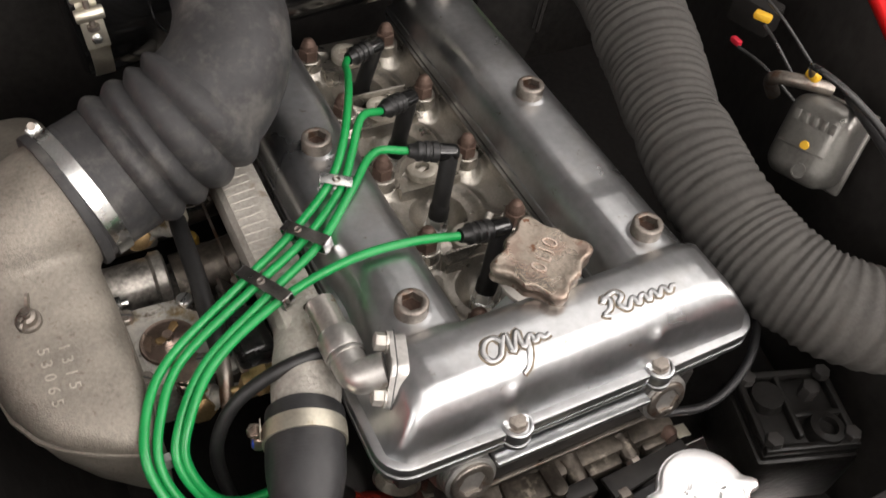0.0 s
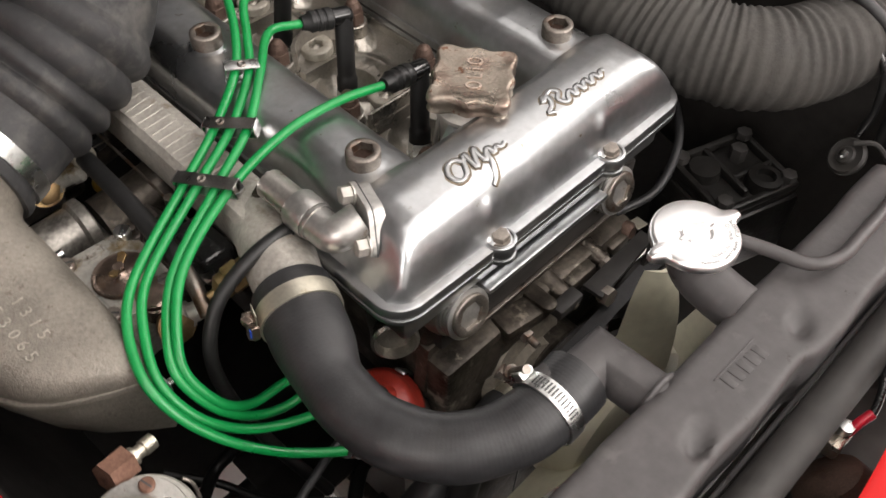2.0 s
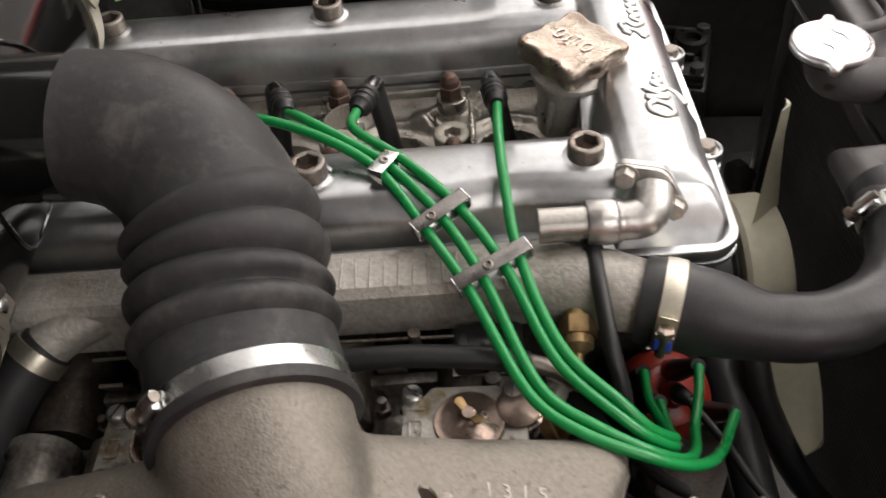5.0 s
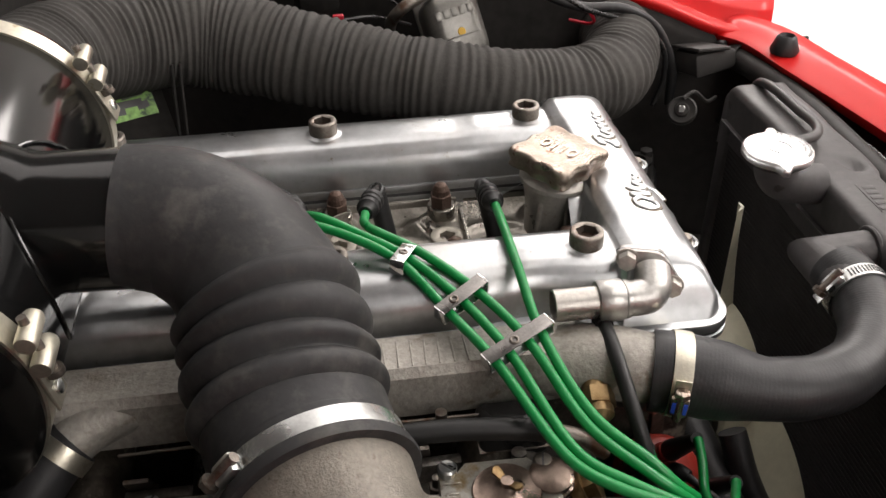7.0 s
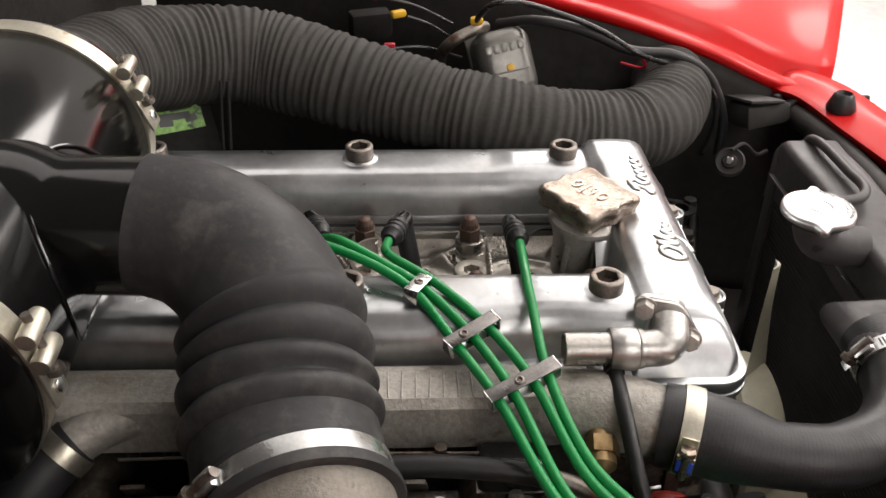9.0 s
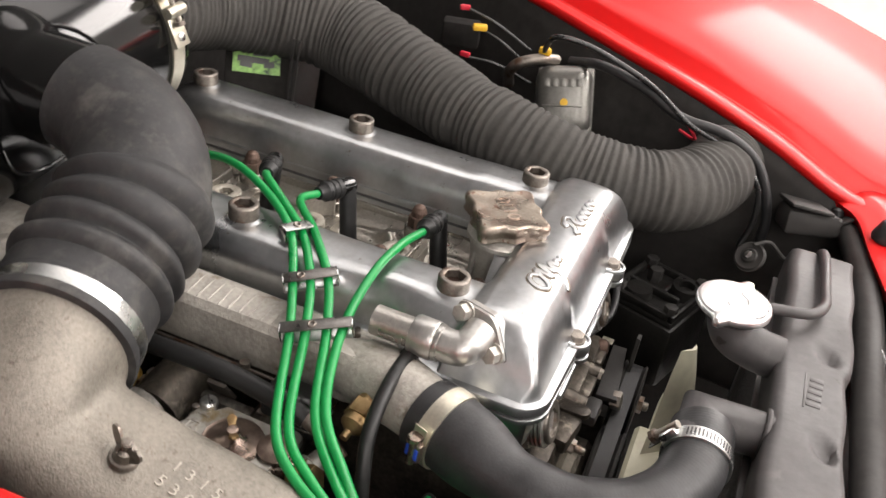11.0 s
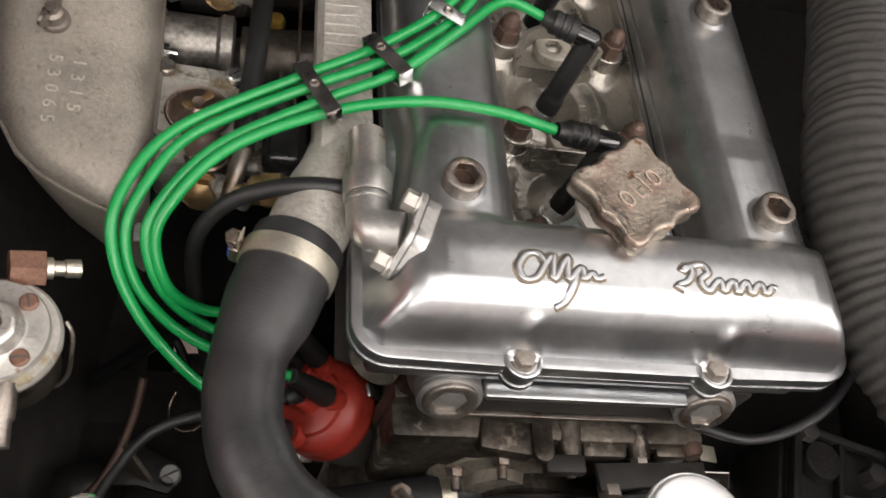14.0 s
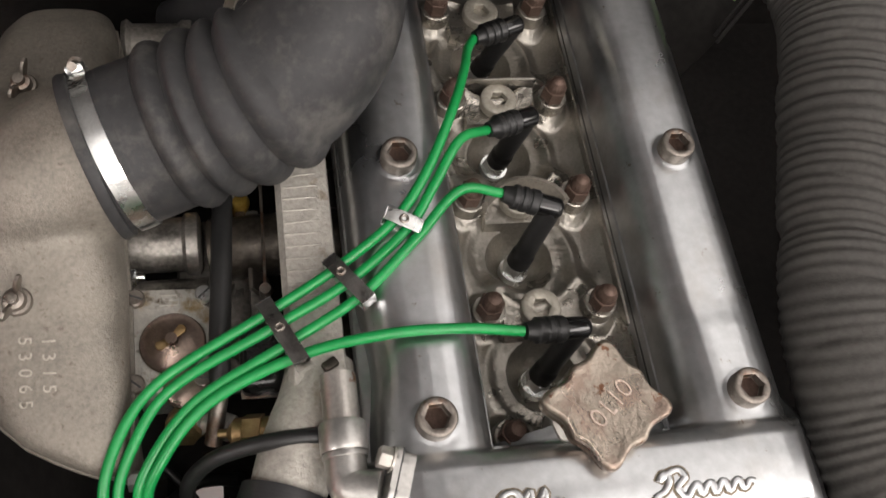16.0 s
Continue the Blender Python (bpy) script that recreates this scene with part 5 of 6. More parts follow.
# ---- fuel regulator on the inner wing ----
def regulator():
    root = thing("fuel_regulator", "round alloy fuel regulator with a brass union", "fuel regulator")
    c = T(-0.3520, -0.0795, 0.7735) @ Matrix.Rotation(radians(6), 4, "X")
    part("lid", lathe([(0.0275, -0.0070), (0.0288, -0.0050), (0.0288, 0.0), (0.0282, 0.0012), (0.0180, 0.0018), (0.0165, 0.0024), (0.0150, 0.0050), (0.0138, 0.0090), (0.0122, 0.0110), (0.0098, 0.0116), (0.0062, 0.0112), (0.0060, 0.0085), (0, 0.0085)], 48, c), OLDLID, root, "dull silvery stamped lid")
    part("centre_screw", lathe([(0.0058, 0.0080), (0.0058, 0.0098), (0, 0.0102)], 20, c), RUST, root)
    part("screw_slot", rbox(0.0014, 0.0100, 0.0008, 0, c @ T(0, 0, 0.0100)), INK, root)
    part("bowl_ring", lathe([(0.0, -0.0150), (0.0330, -0.0150), (0.0342, -0.0130), (0.0342, -0.0095), (0.0325, -0.0072), (0.0, -0.0072)], 44, c), CARB, root, "bright ring below the lid")
    part("bowl", lathe([(0.020, -0.075), (0.0265, -0.066), (0.0285, -0.030), (0.0300, -0.018), (0.0310, -0.015), (0, -0.015)], 40, c), DIRTYCAST, root, "brown-stained bowl")
    part("bail_wire", sweep([c @ Vector(p) for p in ((0.0345, 0.010, -0.008), (0.0375, 0.006, -0.012), (0.0365, -0.002, -0.030), (0.0330, -0.008, -0.050), (0.0240, -0.010, -0.068), (0.0100, -0.008, -0.078))], 0.0013, 30, 8), STEEL, root, "wire bail")
    part("side_bracket", rbox(0.030, 0.026, 0.003, 0.001, c @ T(-0.030, 0.004, -0.009)), DIRTYCAST, root, "brown side bracket")
    part("stub", lathe([(0.0075, 0), (0.0075, 0.018), (0.006, 0.020), (0.006, 0.034), (0, 0.034)], 16, along((-0.3440, -0.105, 0.760), (-0.341, -0.150, 0.752))), STEEL, root, "lower pipe stub")
    for i in range(4):
        a = math.tau * i / 4 + 0.80
        m = c @ T(0.0226 * math.cos(a), 0.0226 * math.sin(a), 0.0016)
        part("lid_screw", lathe([(0.0050, 0), (0.0050, 0.0022), (0.0040, 0.0032), (0, 0.0034)], 18, m), RUSTSCREW, root, "rusty slotted screw")
        part("screw_slot", rbox(0.0084, 0.0011, 0.0008, 0, m @ T(0, 0, 0.0032) @ Matrix.Rotation(a * 2.3, 4, "Z")), INK, root)
    u = along((-0.3520, -0.0400, 0.7720), (-0.3200, -0.0330, 0.7640))
    part("union_nut", hexagon(0.0112, 0, 0.019, u), RUSTSCREW, root, "brown hexagon union nut")
    part("nipple", lathe([(0.0060, 0.016), (0.0065, 0.023), (0.0045, 0.024), (0.0045, 0.029), (0.0055, 0.030), (0.0055, 0.038), (0.003, 0.039), (0, 0.039)], 16, u), OLDTIN, root, "short plated nipple")
    return root


regulator()


# ---- front of the engine ----
def front_works():
    root = thing("timing_cover", "grimy cast timing cover below the cam cover", "timing cover")
    part("cover_plate", rbox(0.235, 0.030, 0.200, 0.006, T(0, -0.086, 0.590)), DIRTYCAST, root)
    part("upper_step", rbox(0.176, 0.030, 0.034, 0.007, T(0.026, -0.0885, 0.668)), DIRTYCAST, root)
    part("cast_lug", rbox(0.040, 0.024, 0.016, 0.004, T(-0.036, -0.0990, 0.686) @ Matrix.Rotation(radians(-8), 4, "Z")), TIMINGCAST, root, "oily cast lug")
    part("tongue", prism([(0.0075 * math.cos(radians(a)), 0.0075 * math.sin(radians(a)) - 0.010) for a in range(180, 361, 20)] + [(0.0075, 0.010), (-0.0075, 0.010)], 0, 0.005, 0.0012, T(-0.012, -0.100, 0.692)), TIMINGCAST, root, "rounded casting tongue")
    part("cast_web", rbox(0.034, 0.014, 0.014, 0.003, T(0.038, -0.1030, 0.680)), DIRTYCAST, root)
    part("cast_web", rbox(0.026, 0.014, 0.013, 0.003, T(0.092, -0.1010, 0.678)), DIRTYCAST, root)
    part("end_lobe", rbox(0.030, 0.020, 0.050, 0.008, T(-0.066, -0.0935, 0.658) @ Matrix.Rotation(radians(22), 4, "Y")), TIMINGCAST, root, "oily sloping end of the casting")
    for x, z, big in ((-0.062, 0.648, 0), (-0.036, 0.676, 0), (0.012, 0.684, 1), (0.066, 0.682, 1)):
        m = along((x, -0.090, z), (x, -0.150, z - 0.006))
        if big:
            part("pillar", lathe([(0.0105, -0.004), (0.0100, 0.0), (0.0088, 0.016), (0.0080, 0.0185), (0, 0.0185)], 22, m), TIMINGCAST, root, "cast pillar")
        part("stud", hexagon(0.0068, 0.0185, 0.0245, m, lathe([(0.0078, 0.0175), (0.0078, 0.0190), (0.0036, 0.0192), (0.0036, 0.0330), (0.0026, 0.0340), (0, 0.0340)], 14, m)), STEEL, root)
    part("small_union", lathe([(0.0075, 0), (0.0075, 0.010), (0.0085, 0.011), (0.0085, 0.016), (0.006, 0.020), (0, 0.020)], 16, along((0.108, -0.088, 0.680), (0.108, -0.120, 0.686))), RUST, root, "small rusty union")
    part("union_tab", rbox(0.016, 0.012, 0.0016, 0.0005, T(0.120, -0.104, 0.684) @ Matrix.Rotation(0.3, 4, "Y")), OLDTIN, root, "bent bright tab")
    part("side_web", prism([(-0.062, 0.705), (-0.116, 0.700), (-0.122, 0.640), (-0.104, 0.575), (-0.088, 0.570), (-0.078, 0.620), (-0.060, 0.645)], 0.066, 0.078, 0.003, Matrix(((1, 0, 0, 0), (0, 0, -1, 0), (0, 1, 0, 0), (0, 0, 0, 1)))), TIMINGCAST, root, "oily cast web beside the distributor")
    wb = along((-0.093, -0.076, 0.602), (-0.094, -0.130, 0.620))
    part("web_bolt", hexagon(0.0080, 0.0015, 0.0085, wb, lathe([(0.0115, 0), (0.0115, 0.0018), (0, 0.0018)], 24, wb)), STEEL, root, "hexagon bolt with a washer")
    part("clip_rod", sweep([(-0.082, -0.082, 0.630), (-0.080, -0.090, 0.606), (-0.090, -0.094, 0.592), (-0.112, -0.094, 0.590), (-0.128, -0.092, 0.576), (-0.132, -0.090, 0.555)], 0.0032, 40, 10), MATTBLACK, root, "black bent rod")
    part("water_pump", lathe([(0.045, 0), (0.045, 0.02), (0.032, 0.035), (0.024, 0.05), (0, 0.05)], 36, along((-0.005, -0.10, 0.600), (-0.005, -0.2, 0.600))), DIRTYCAST, root)
    part("pump_cover", lathe([(0.050, 0), (0.049, 0.014), (0.042, 0.022), (0.028, 0.024), (0.026, 0.032), (0, 0.033)], 40, along((-0.026, -0.090, 0.618), (-0.030, -0.2, 0.640))), PUMPCAST, root, "pale pump casting")
    part("pump_inlet", sweep([(-0.030, -0.115, 0.612), (-0.075, -0.120, 0.612), (-0.130, -0.125, 0.600), (-0.240, -0.130, 0.570)], 0.017, 30, 20), RUBBER, root, "black lower coolant pipe")
    part("side_plug", lathe([(0.019, -0.030), (0.018, 0.0), (0.019, 0.010), (0.0165, 0.012), (0.0145, 0.003), (0, 0.003)], 28, along((-0.128, -0.052, 0.712), (-0.165, -0.105, 0.724))), HEADCAST, root)
    band_clamp("hose_clamp", along((-0.062, -0.119, 0.612), (-0.085, -0.121, 0.611)), 0.0178, 0.011, "old clamp on the lower coolant pipe", OLDTIN, radians(-60), 0)
    belt = thing("drive_belt", "black rubber fan belt round its pulleys", "belt")
    wheels = ((0.0, 0.590, 0.058), (0.092, 0.642, 0.030), (0.0, 0.420, 0.066))
    pts = []
    for i in range(72):
        a = math.tau * i / 72
        n = Vector((math.cos(a), 0, math.sin(a)))
        x, z, r = max(wheels, key=lambda w: w[0] * n.x + w[1] * n.z + w[2])
        pts.append((Vector((x + r * n.x, 0, z + r * n.z)), n))
    for yy, nm in ((-0.139, "belt_loop"),):
        ring = [[Vector((p.x, yy + o[1], p.z)) + n * o[0] for o in ((0, -0.005), (0.007, -0.007), (0.007, 0.007), (0, 0.005))] for p, n in pts]
        bm = bmesh.new()
        vs = [[bm.verts.new(q) for q in r] for r in ring]
        for i in range(72):
            a, b = vs[i], vs[(i + 1) % 72]
            for k in range(4):
                bm.faces.new((a[k], a[(k + 1) % 4], b[(k + 1) % 4], b[k]))
        part(nm, bm, RUBBER, belt)
    pul = thing("fan_pulley", "black pressed-steel fan pulley", "pulley")
    part("rim", lathe([(0.020, -0.012), (0.066, -0.012), (0.068, -0.010), (0.059, -0.004), (0.059, 0.004), (0.068, 0.010), (0.066, 0.013), (0.030, 0.015), (0, 0.015)], 48, along((0, -0.139, 0.590), (0, -0.2, 0.590))), MATTBLACK, pul)
    part("hub", hexagon(0.012, 0.015, 0.024, along((0, -0.139, 0.590), (0, -0.2, 0.590))), STEEL, pul)
    gen = thing("alternator_pulley", "small black alternator pulley with a steel nut", "pulley")
    ga = along((0.092, -0.139, 0.642), (0.092, -0.2, 0.642))
    part("rim", lathe([(0.0, -0.012), (0.037, -0.012), (0.039, -0.010), (0.0305, -0.004), (0.0305, 0.004), (0.039, 0.010), (0.037, 0.012), (0.018, 0.013), (0.016, 0.009), (0, 0.009)], 40, ga), MATTBLACK, gen)
    part("shaft", lathe([(0.012, -0.050), (0.012, -0.011), (0, -0.011)], 20, ga), MATTBLACK, gen)
    part("nut", hexagon(0.009, 0.008, 0.018, ga, lathe([(0.0045, 0.017), (0.0045, 0.023), (0, 0.024)], 12, ga)), STEEL, gen, "steel pulley nut")
    alt = thing("tensioner_bracket", "black slotted steel tensioner bracket", "bracket")
    part("strap", prism([(0, -0.010), (0.085, -0.007), (0.085, 0.007), (0, 0.010)], 0, 0.004, 0.001, T(0.030, -0.124, 0.682) @ Matrix.Rotation(radians(4), 4, "Z")), MATTBLACK, alt)
    part("strap", prism([(0, -0.008), (0.075, -0.006), (0.075, 0.006), (0, 0.008)], 0, 0.004, 0.001, along((0.088, -0.132, 0.640), (0.088, -0.2, 0.64)) @ Matrix.Rotation(radians(80), 4, "Z")), MATTBLACK, alt)
    part("bolt", hexagon(0.009, 0, 0.010, along((0.040, -0.128, 0.678), (0.040, -0.2, 0.69))), STEEL, alt)
    part("spacer", rbox(0.030, 0.014, 0.012, 0.003, T(0.006, -0.116, 0.684)), MATTBLACK, alt)


front_works()


def fan():
    root = thing("cooling_fan", "cream plastic cooling fan with twisted blades", "fan")
    c = along((0.006, -0.1820, 0.585), (0.006, -0.27, 0.585))
    part("hub", lathe([(0.0, -0.025), (0.075, -0.025), (0.079, -0.021), (0.080, 0.008), (0.077, 0.015), (0.070, 0.0185), (0.030, 0.0195), (0, 0.0195)], 56, c), FANPL, root, "deep round hub")
    part("hub_bolt", hexagon(0.0075, 0.0185, 0.0250, c @ T(0.022, 0, 0)), STEEL, root)
    part("hub_bolt", hexagon(0.0075, 0.0185, 0.0250, c @ T(-0.022, 0, 0)), STEEL, root)
    for k in range(4):
        rot = c @ Matrix.Rotation(math.tau * k / 4 + radians(FAN_TURN), 4, "Z")
        rings = []
        for i in range(12):
            f = i / 11
            r = 0.070 + 0.122 * f
            w = 0.029 - 0.007 * f - 0.010 * f ** 4
            tw = radians(-48 + 18 * f)
            ring = []
            for u, h in ((-1, 0), (-0.5, 0.004), (0, 0.006), (0.5, 0.004), (1, 0), (0.5, 0.0015), (0, 0.003), (-0.5, 0.0015)):
                y = u * w + 0.018 * f * f
                ring.append(rot @ Vector((r, y * math.cos(tw), y * math.sin(tw) * 0.85 + h + 0.004)))
            rings.append(ring)
        part("blade", loft(rings), FANPL, root)


FAN_TURN = 82
fan()


# ---- radiator ----
def radiator():
    root = thing("radiator", "satin black radiator with a dented top tank", "radiator")
    xs = np.linspace(-0.318, 0.205, 150)
    secs = []
    for x in xs:
        end = 0.018 * math.exp(-((x + 0.318) / 0.014) ** 2) + 0.012 * math.exp(-((x - 0.205) / 0.006) ** 2)
        zt = 0.810 - end + 0.0004 * math.sin(x * 23)
        wob = 0.0004 * math.sin(x * 90) + 0.0009 * math.sin(x * 37 + 1)
        y0 = -0.2425 + wob
        y1 = -0.3015 + 0.0010 * math.sin(x * 70 + 2) + 0.0045 / (1 + math.exp((x - 0.004) / 0.002))
        prof = [(y0 + 0.001, zt - 0.060), (y0, zt - 0.008), (y0 - 0.0018, zt - 0.0028), (y0 - 0.0060, zt - 0.0004)]
        prof += [(y0 - 0.0060 + (y1 - y0 + 0.0095) * f, zt) for f in (0.08, 0.16, 0.24, 0.32, 0.40, 0.48, 0.56, 0.64, 0.72, 0.80, 0.88, 0.95)]
        prof += [(y1 + 0.0030, zt - 0.0006), (y1 + 0.0008, zt - 0.0026), (y1, zt - 0.008), (y1, zt - 0.060)]
        ring = []
        for y, z in prof:
            for dx, dy, ang, lx, ly, deep in ((-0.094, -0.281, 0.35, 0.017, 0.0085, 0.0075), (0.022, -0.279, 0.5, 0.016, 0.0075, 0.0065)):
                ux, uy = (x - dx) * math.cos(ang) + (y - dy) * math.sin(ang), -(x - dx) * math.sin(ang) + (y - dy) * math.cos(ang)
                q = math.sqrt((ux / lx) ** 2 + (uy / ly) ** 2)
                z -= deep / (1 + math.exp((q - 0.85) / 0.07)) * (0.55 + 0.45 * math.tanh(-ux / lx * 2))
            ring.append(Vector((x, y, z)))
        secs.append(ring)
    part("top_tank", loft(secs), TANKBLACK, root, "black top tank with small dents", smooth=50)
    for k in range(5):
        part("raised_bar", rbox(0.0052, 0.0105, 0.0010, 0.0004, T(-0.0500 + k * 0.0080, -0.2722 - k * 0.0004, 0.80975)), TANKBLACK, root)
    part("raised_bar", rbox(0.044, 0.0012, 0.0008, 0.0003, T(-0.034, -0.2655, 0.8098)), TANKBLACK, root)
    part("seam_flange", rbox(0.500, 0.007, 0.0022, 0.0008, T(-0.055, -0.2400, 0.770)), TANKBLACK, root, "thin folded seam of the tank")
    part("seam_flange", rbox(0.500, 0.004, 0.010, 0.0012, T(-0.055, -0.3045, 0.762)), TANKBLACK, root)
    part("core", rbox(0.480, 0.046, 0.400, 0.002, T(-0.055, -0.2665, 0.555)), MATTBLACK, root)
    for s in (-0.300, 0.188):
        part("side_channel", rbox(0.018, 0.056, 0.420, 0.003, T(s, -0.2660, 0.560)), TANKBLACK, root)
    # unidentified dark silhouette against the floor, added as a black lump
    part("silhouette_lump", lathe([(0.006, 0), (0.010, 0.008), (0.019, 0.012), (0.021, 0.017), (0.020, 0.026), (0.012, 0.030), (0.007, 0.031), (0, 0.031)], 9, along((0.184, -0.240, 0.556), (0.176, -0.205, 0.556))), DEEPBLACK, root, "black lump standing for an unidentified silhouette")
    fin = rbox(0.470, 0.0006, 0.0015, 0, I4)
    firstfin = part("cooling_fin", fin, MATTBLACK, root)
    firstfin.matrix_basis = T(-0.055, -0.2430, 0.36)
    for i in range(1, 70):
        o = new("cooling_fin", firstfin.data)
        o.parent = root
        o.matrix_basis = T(-0.055, -0.2430, 0.36 + i * 0.0056)
    neck = sweep([(0.009, -0.245, 0.800), (0.009, -0.224, 0.803), (0.009, -0.208, 0.809), (0.009, -0.201, 0.820), (0.009, -0.199, 0.834)], 0.0180, 24, 28)
    part("filler_neck", neck, TANKBLACK, root)
    part("filler_seat", lathe([(0.0190, 0), (0.0245, 0.003), (0.0245, 0.0085), (0, 0.0085)], 36, T(0.0085, -0.199, 0.826)), MATTBLACK, root)
    R, cz, mx, my = 0.0172, 0.7885, -0.0810, -0.2010
    ang = [math.tau * i / 32 for i in range(32)]
    rings = [[Vector((mx + R * math.cos(a), -0.252, cz + 0.003 + R * math.sin(a))) for a in ang], [Vector((mx + R * math.cos(a), my + R * math.cos(a), cz + R * math.sin(a))) for a in ang]]
    for x, r, dz in ((-0.100, 0.0176, 0.0015), (-0.108, 0.0188, 0.0045), (-0.113, 0.0205, 0.0078), (-0.118, 0.0212, 0.0085), (-0.132, 0.0212, 0.0085)):
        rings.append([Vector((x, my + r * math.cos(a), cz + dz + r * math.sin(a))) for a in ang])
    part("outlet", loft(rings), TANKBLACK, root, "mitred black hose outlet")
    part("outlet_weld", sweep([(mx + (R + 0.001) * math.cos(a), -0.2440, cz + 0.003 + (R + 0.001) * math.sin(a)) for a in ang], 0.0022, 40, 8), TANKBLACK, root)
    for k in range(9):
        a = radians(62 + 24 * math.sin(k * 2.4))
        x = -0.104 + 0.0035 * (k % 4) + 0.002 * math.sin(k * 5)
        part("paint_chip", rbox(0.0018 + 0.0016 * (k % 3), 0.0010, 0.0006, 0.0002, T(x, my + R * math.cos(a), cz + R * math.sin(a) - 0.0001) @ Matrix.Rotation(a - math.pi / 2, 4, "X") @ Matrix.Rotation(k * 1.3, 4, "Z")), SCUFF, root, "chip in the black paint")
    part("overflow_pipe", sweep([(0.036, -0.207, 0.822), (0.046, -0.232, 0.822), (0.058, -0.262, 0.821), (0.075, -0.272, 0.821), (0.110, -0.273, 0.819), (0.180, -0.271, 0.816), (0.196, -0.270, 0.808), (0.204, -0.268, 0.77)], 0.0048, 80, 14), TANKBLACK, root, "thin overflow pipe over the tank")
    ear = radians(-14)
    c = T(0.0085, -0.199, 0.8395)

    def out(s):
        o = []
        for i in range(96):
            a = math.tau * i / 96
            e = max(math.exp(-(((a - ear + math.pi) % math.tau - math.pi) / 0.13) ** 2), math.exp(-(((a - ear) % math.tau - math.pi) / 0.13) ** 2))
            r = 0.0298 + 0.0085 * min(1, e * 1.4)
            o.append((r * s * math.cos(a), r * s * math.sin(a)))
        return o
    rings = [[c @ Vector((x, y, z)) for x, y in out(s)] for s, z in ((0.985, -0.0056), (1.0, -0.0050), (1.0, -0.001), (0.985, 0.0004), (0.95, 0.0012), (0.90, 0.0018), (0.55, 0.0022), (0.38, 0.0022), (0.36, 0.0012), (0.30, 0.0008), (0.28, 0.0022), (0.05, 0.0026))]
    cap = part("pressure_cap", loft(rings), CAPCHROME, root, "chromed pressure cap with two ears", smooth=50)
    for words, rad, ang in (("SLOWLY - LANGSAM \u00d6FFNEN", 0.0262, 10), ("OUVRIR LENTEMENT", 0.0218, 14)):
        part("stamped_words", text_mesh(words, 0.0040, 0.0002, c @ T(0, 0, 0.0021) @ Matrix.Rotation(radians(ang + 180), 4, "Z"), rad), STAMPED, cap, "stamped warning words")


radiator()


# ---- car body round the engine ----
def curve_at(pts, f):
    return spline(pts, 41)[round(f * 40)]


def wing(name, edge, outward, label, inner_drop):
    """A red wing panel: rolled inner edge, crown and outer side; with a dark inner wall below the edge."""
    root = thing(name, label, "car wing")
    c = spline(edge, 48)
    rings = []
    for i, p in enumerate(c):
        o = Vector(outward(i / 47)).normalized()
        prof = ((0.004, -0.014), (0.0, -0.004), (0.0015, -0.0005), (0.004, 0.0008), (0.0175, 0.0014), (0.0200, 0.0004), (0.0225, -0.0060), (0.0250, -0.0080), (0.0400, -0.0072), (0.0430, -0.0050), (0.0465, 0.0085), (0.0500, 0.0125), (0.060, 0.0165), (0.100, 0.023), (0.160, 0.030), (0.230, 0.035), (0.320, 0.036), (0.420, 0.026), (0.510, 0.000), (0.560, -0.040), (0.590, -0.120), (0.595, -0.32))
        rings.append([p + o * a + Vector((0, 0, b)) for a, b in prof])
    bm = bmesh.new()
    vs = [[bm.verts.new(q) for q in r] for r in rings]
    for a, b in zip(vs, vs[1:]):
        for k in range(len(a) - 1):
            bm.faces.new((a[k], a[k + 1], b[k + 1], b[k]))
    panel = part("panel", bm, RED, root, "glossy red wing panel", smooth=50)
    s = panel.modifiers.new("thick", "SOLIDIFY")
    s.thickness = 0.0012
    bm = bmesh.new()
    vs = []
    for i, p in enumerate(c):
        o = Vector(outward(i / 47)).normalized()
        vs.append([bm.verts.new(p + o * a + Vector((0, 0, b))) for a, b in inner_drop])
    for a, b in zip(vs, vs[1:]):
        for k in range(len(a) - 1):
            bm.faces.new((a[k], a[k + 1], b[k + 1], b[k]))
    # the wall's near-black colour carries its shade
    w = part("inner_wall", bm, DEEPBLACK, root, "inner wing wall with deep shade painted in", smooth=50)
    s = w.modifiers.new("thick", "SOLIDIFY")
    s.thickness = 0.0015
    return root


RIGHT_EDGE = [(0.600, 0.480, 0.945), (0.520, 0.300, 0.940), (0.455, 0.180, 0.928), (0.405, 0.080, 0.918), (0.372, 0.000, 0.906), (0.350, -0.100, 0.885), (0.338, -0.200, 0.853), (0.331, -0.290, 0.815), (0.328, -0.348, 0.806)]
LEFT_EDGE = [(-0.500, 0.480, 0.900), (-0.460, 0.330, 0.885), (-0.428, 0.200, 0.870), (-0.410, 0.100, 0.856), (-0.402, 0.000, 0.840), (-0.394, -0.100, 0.822), (-0.388, -0.200, 0.800), (-0.380, -0.300, 0.775)]
DROP_R = ((0.006, -0.006), (0.002, -0.030), (-0.004, -0.080), (-0.012, -0.180), (-0.030, -0.300), (-0.034, -0.330))
DROP_L = ((0.006, -0.006), (0.002, -0.030), (0.0, -0.080), (-0.006, -0.200), (-0.060, -0.330), (-0.130, -0.400))
DROP = ((0.006, -0.006), (0.002, -0.030), (-0.004, -0.080), (-0.012, -0.160), (-0.014, -0.300), (-0.014, -0.520))


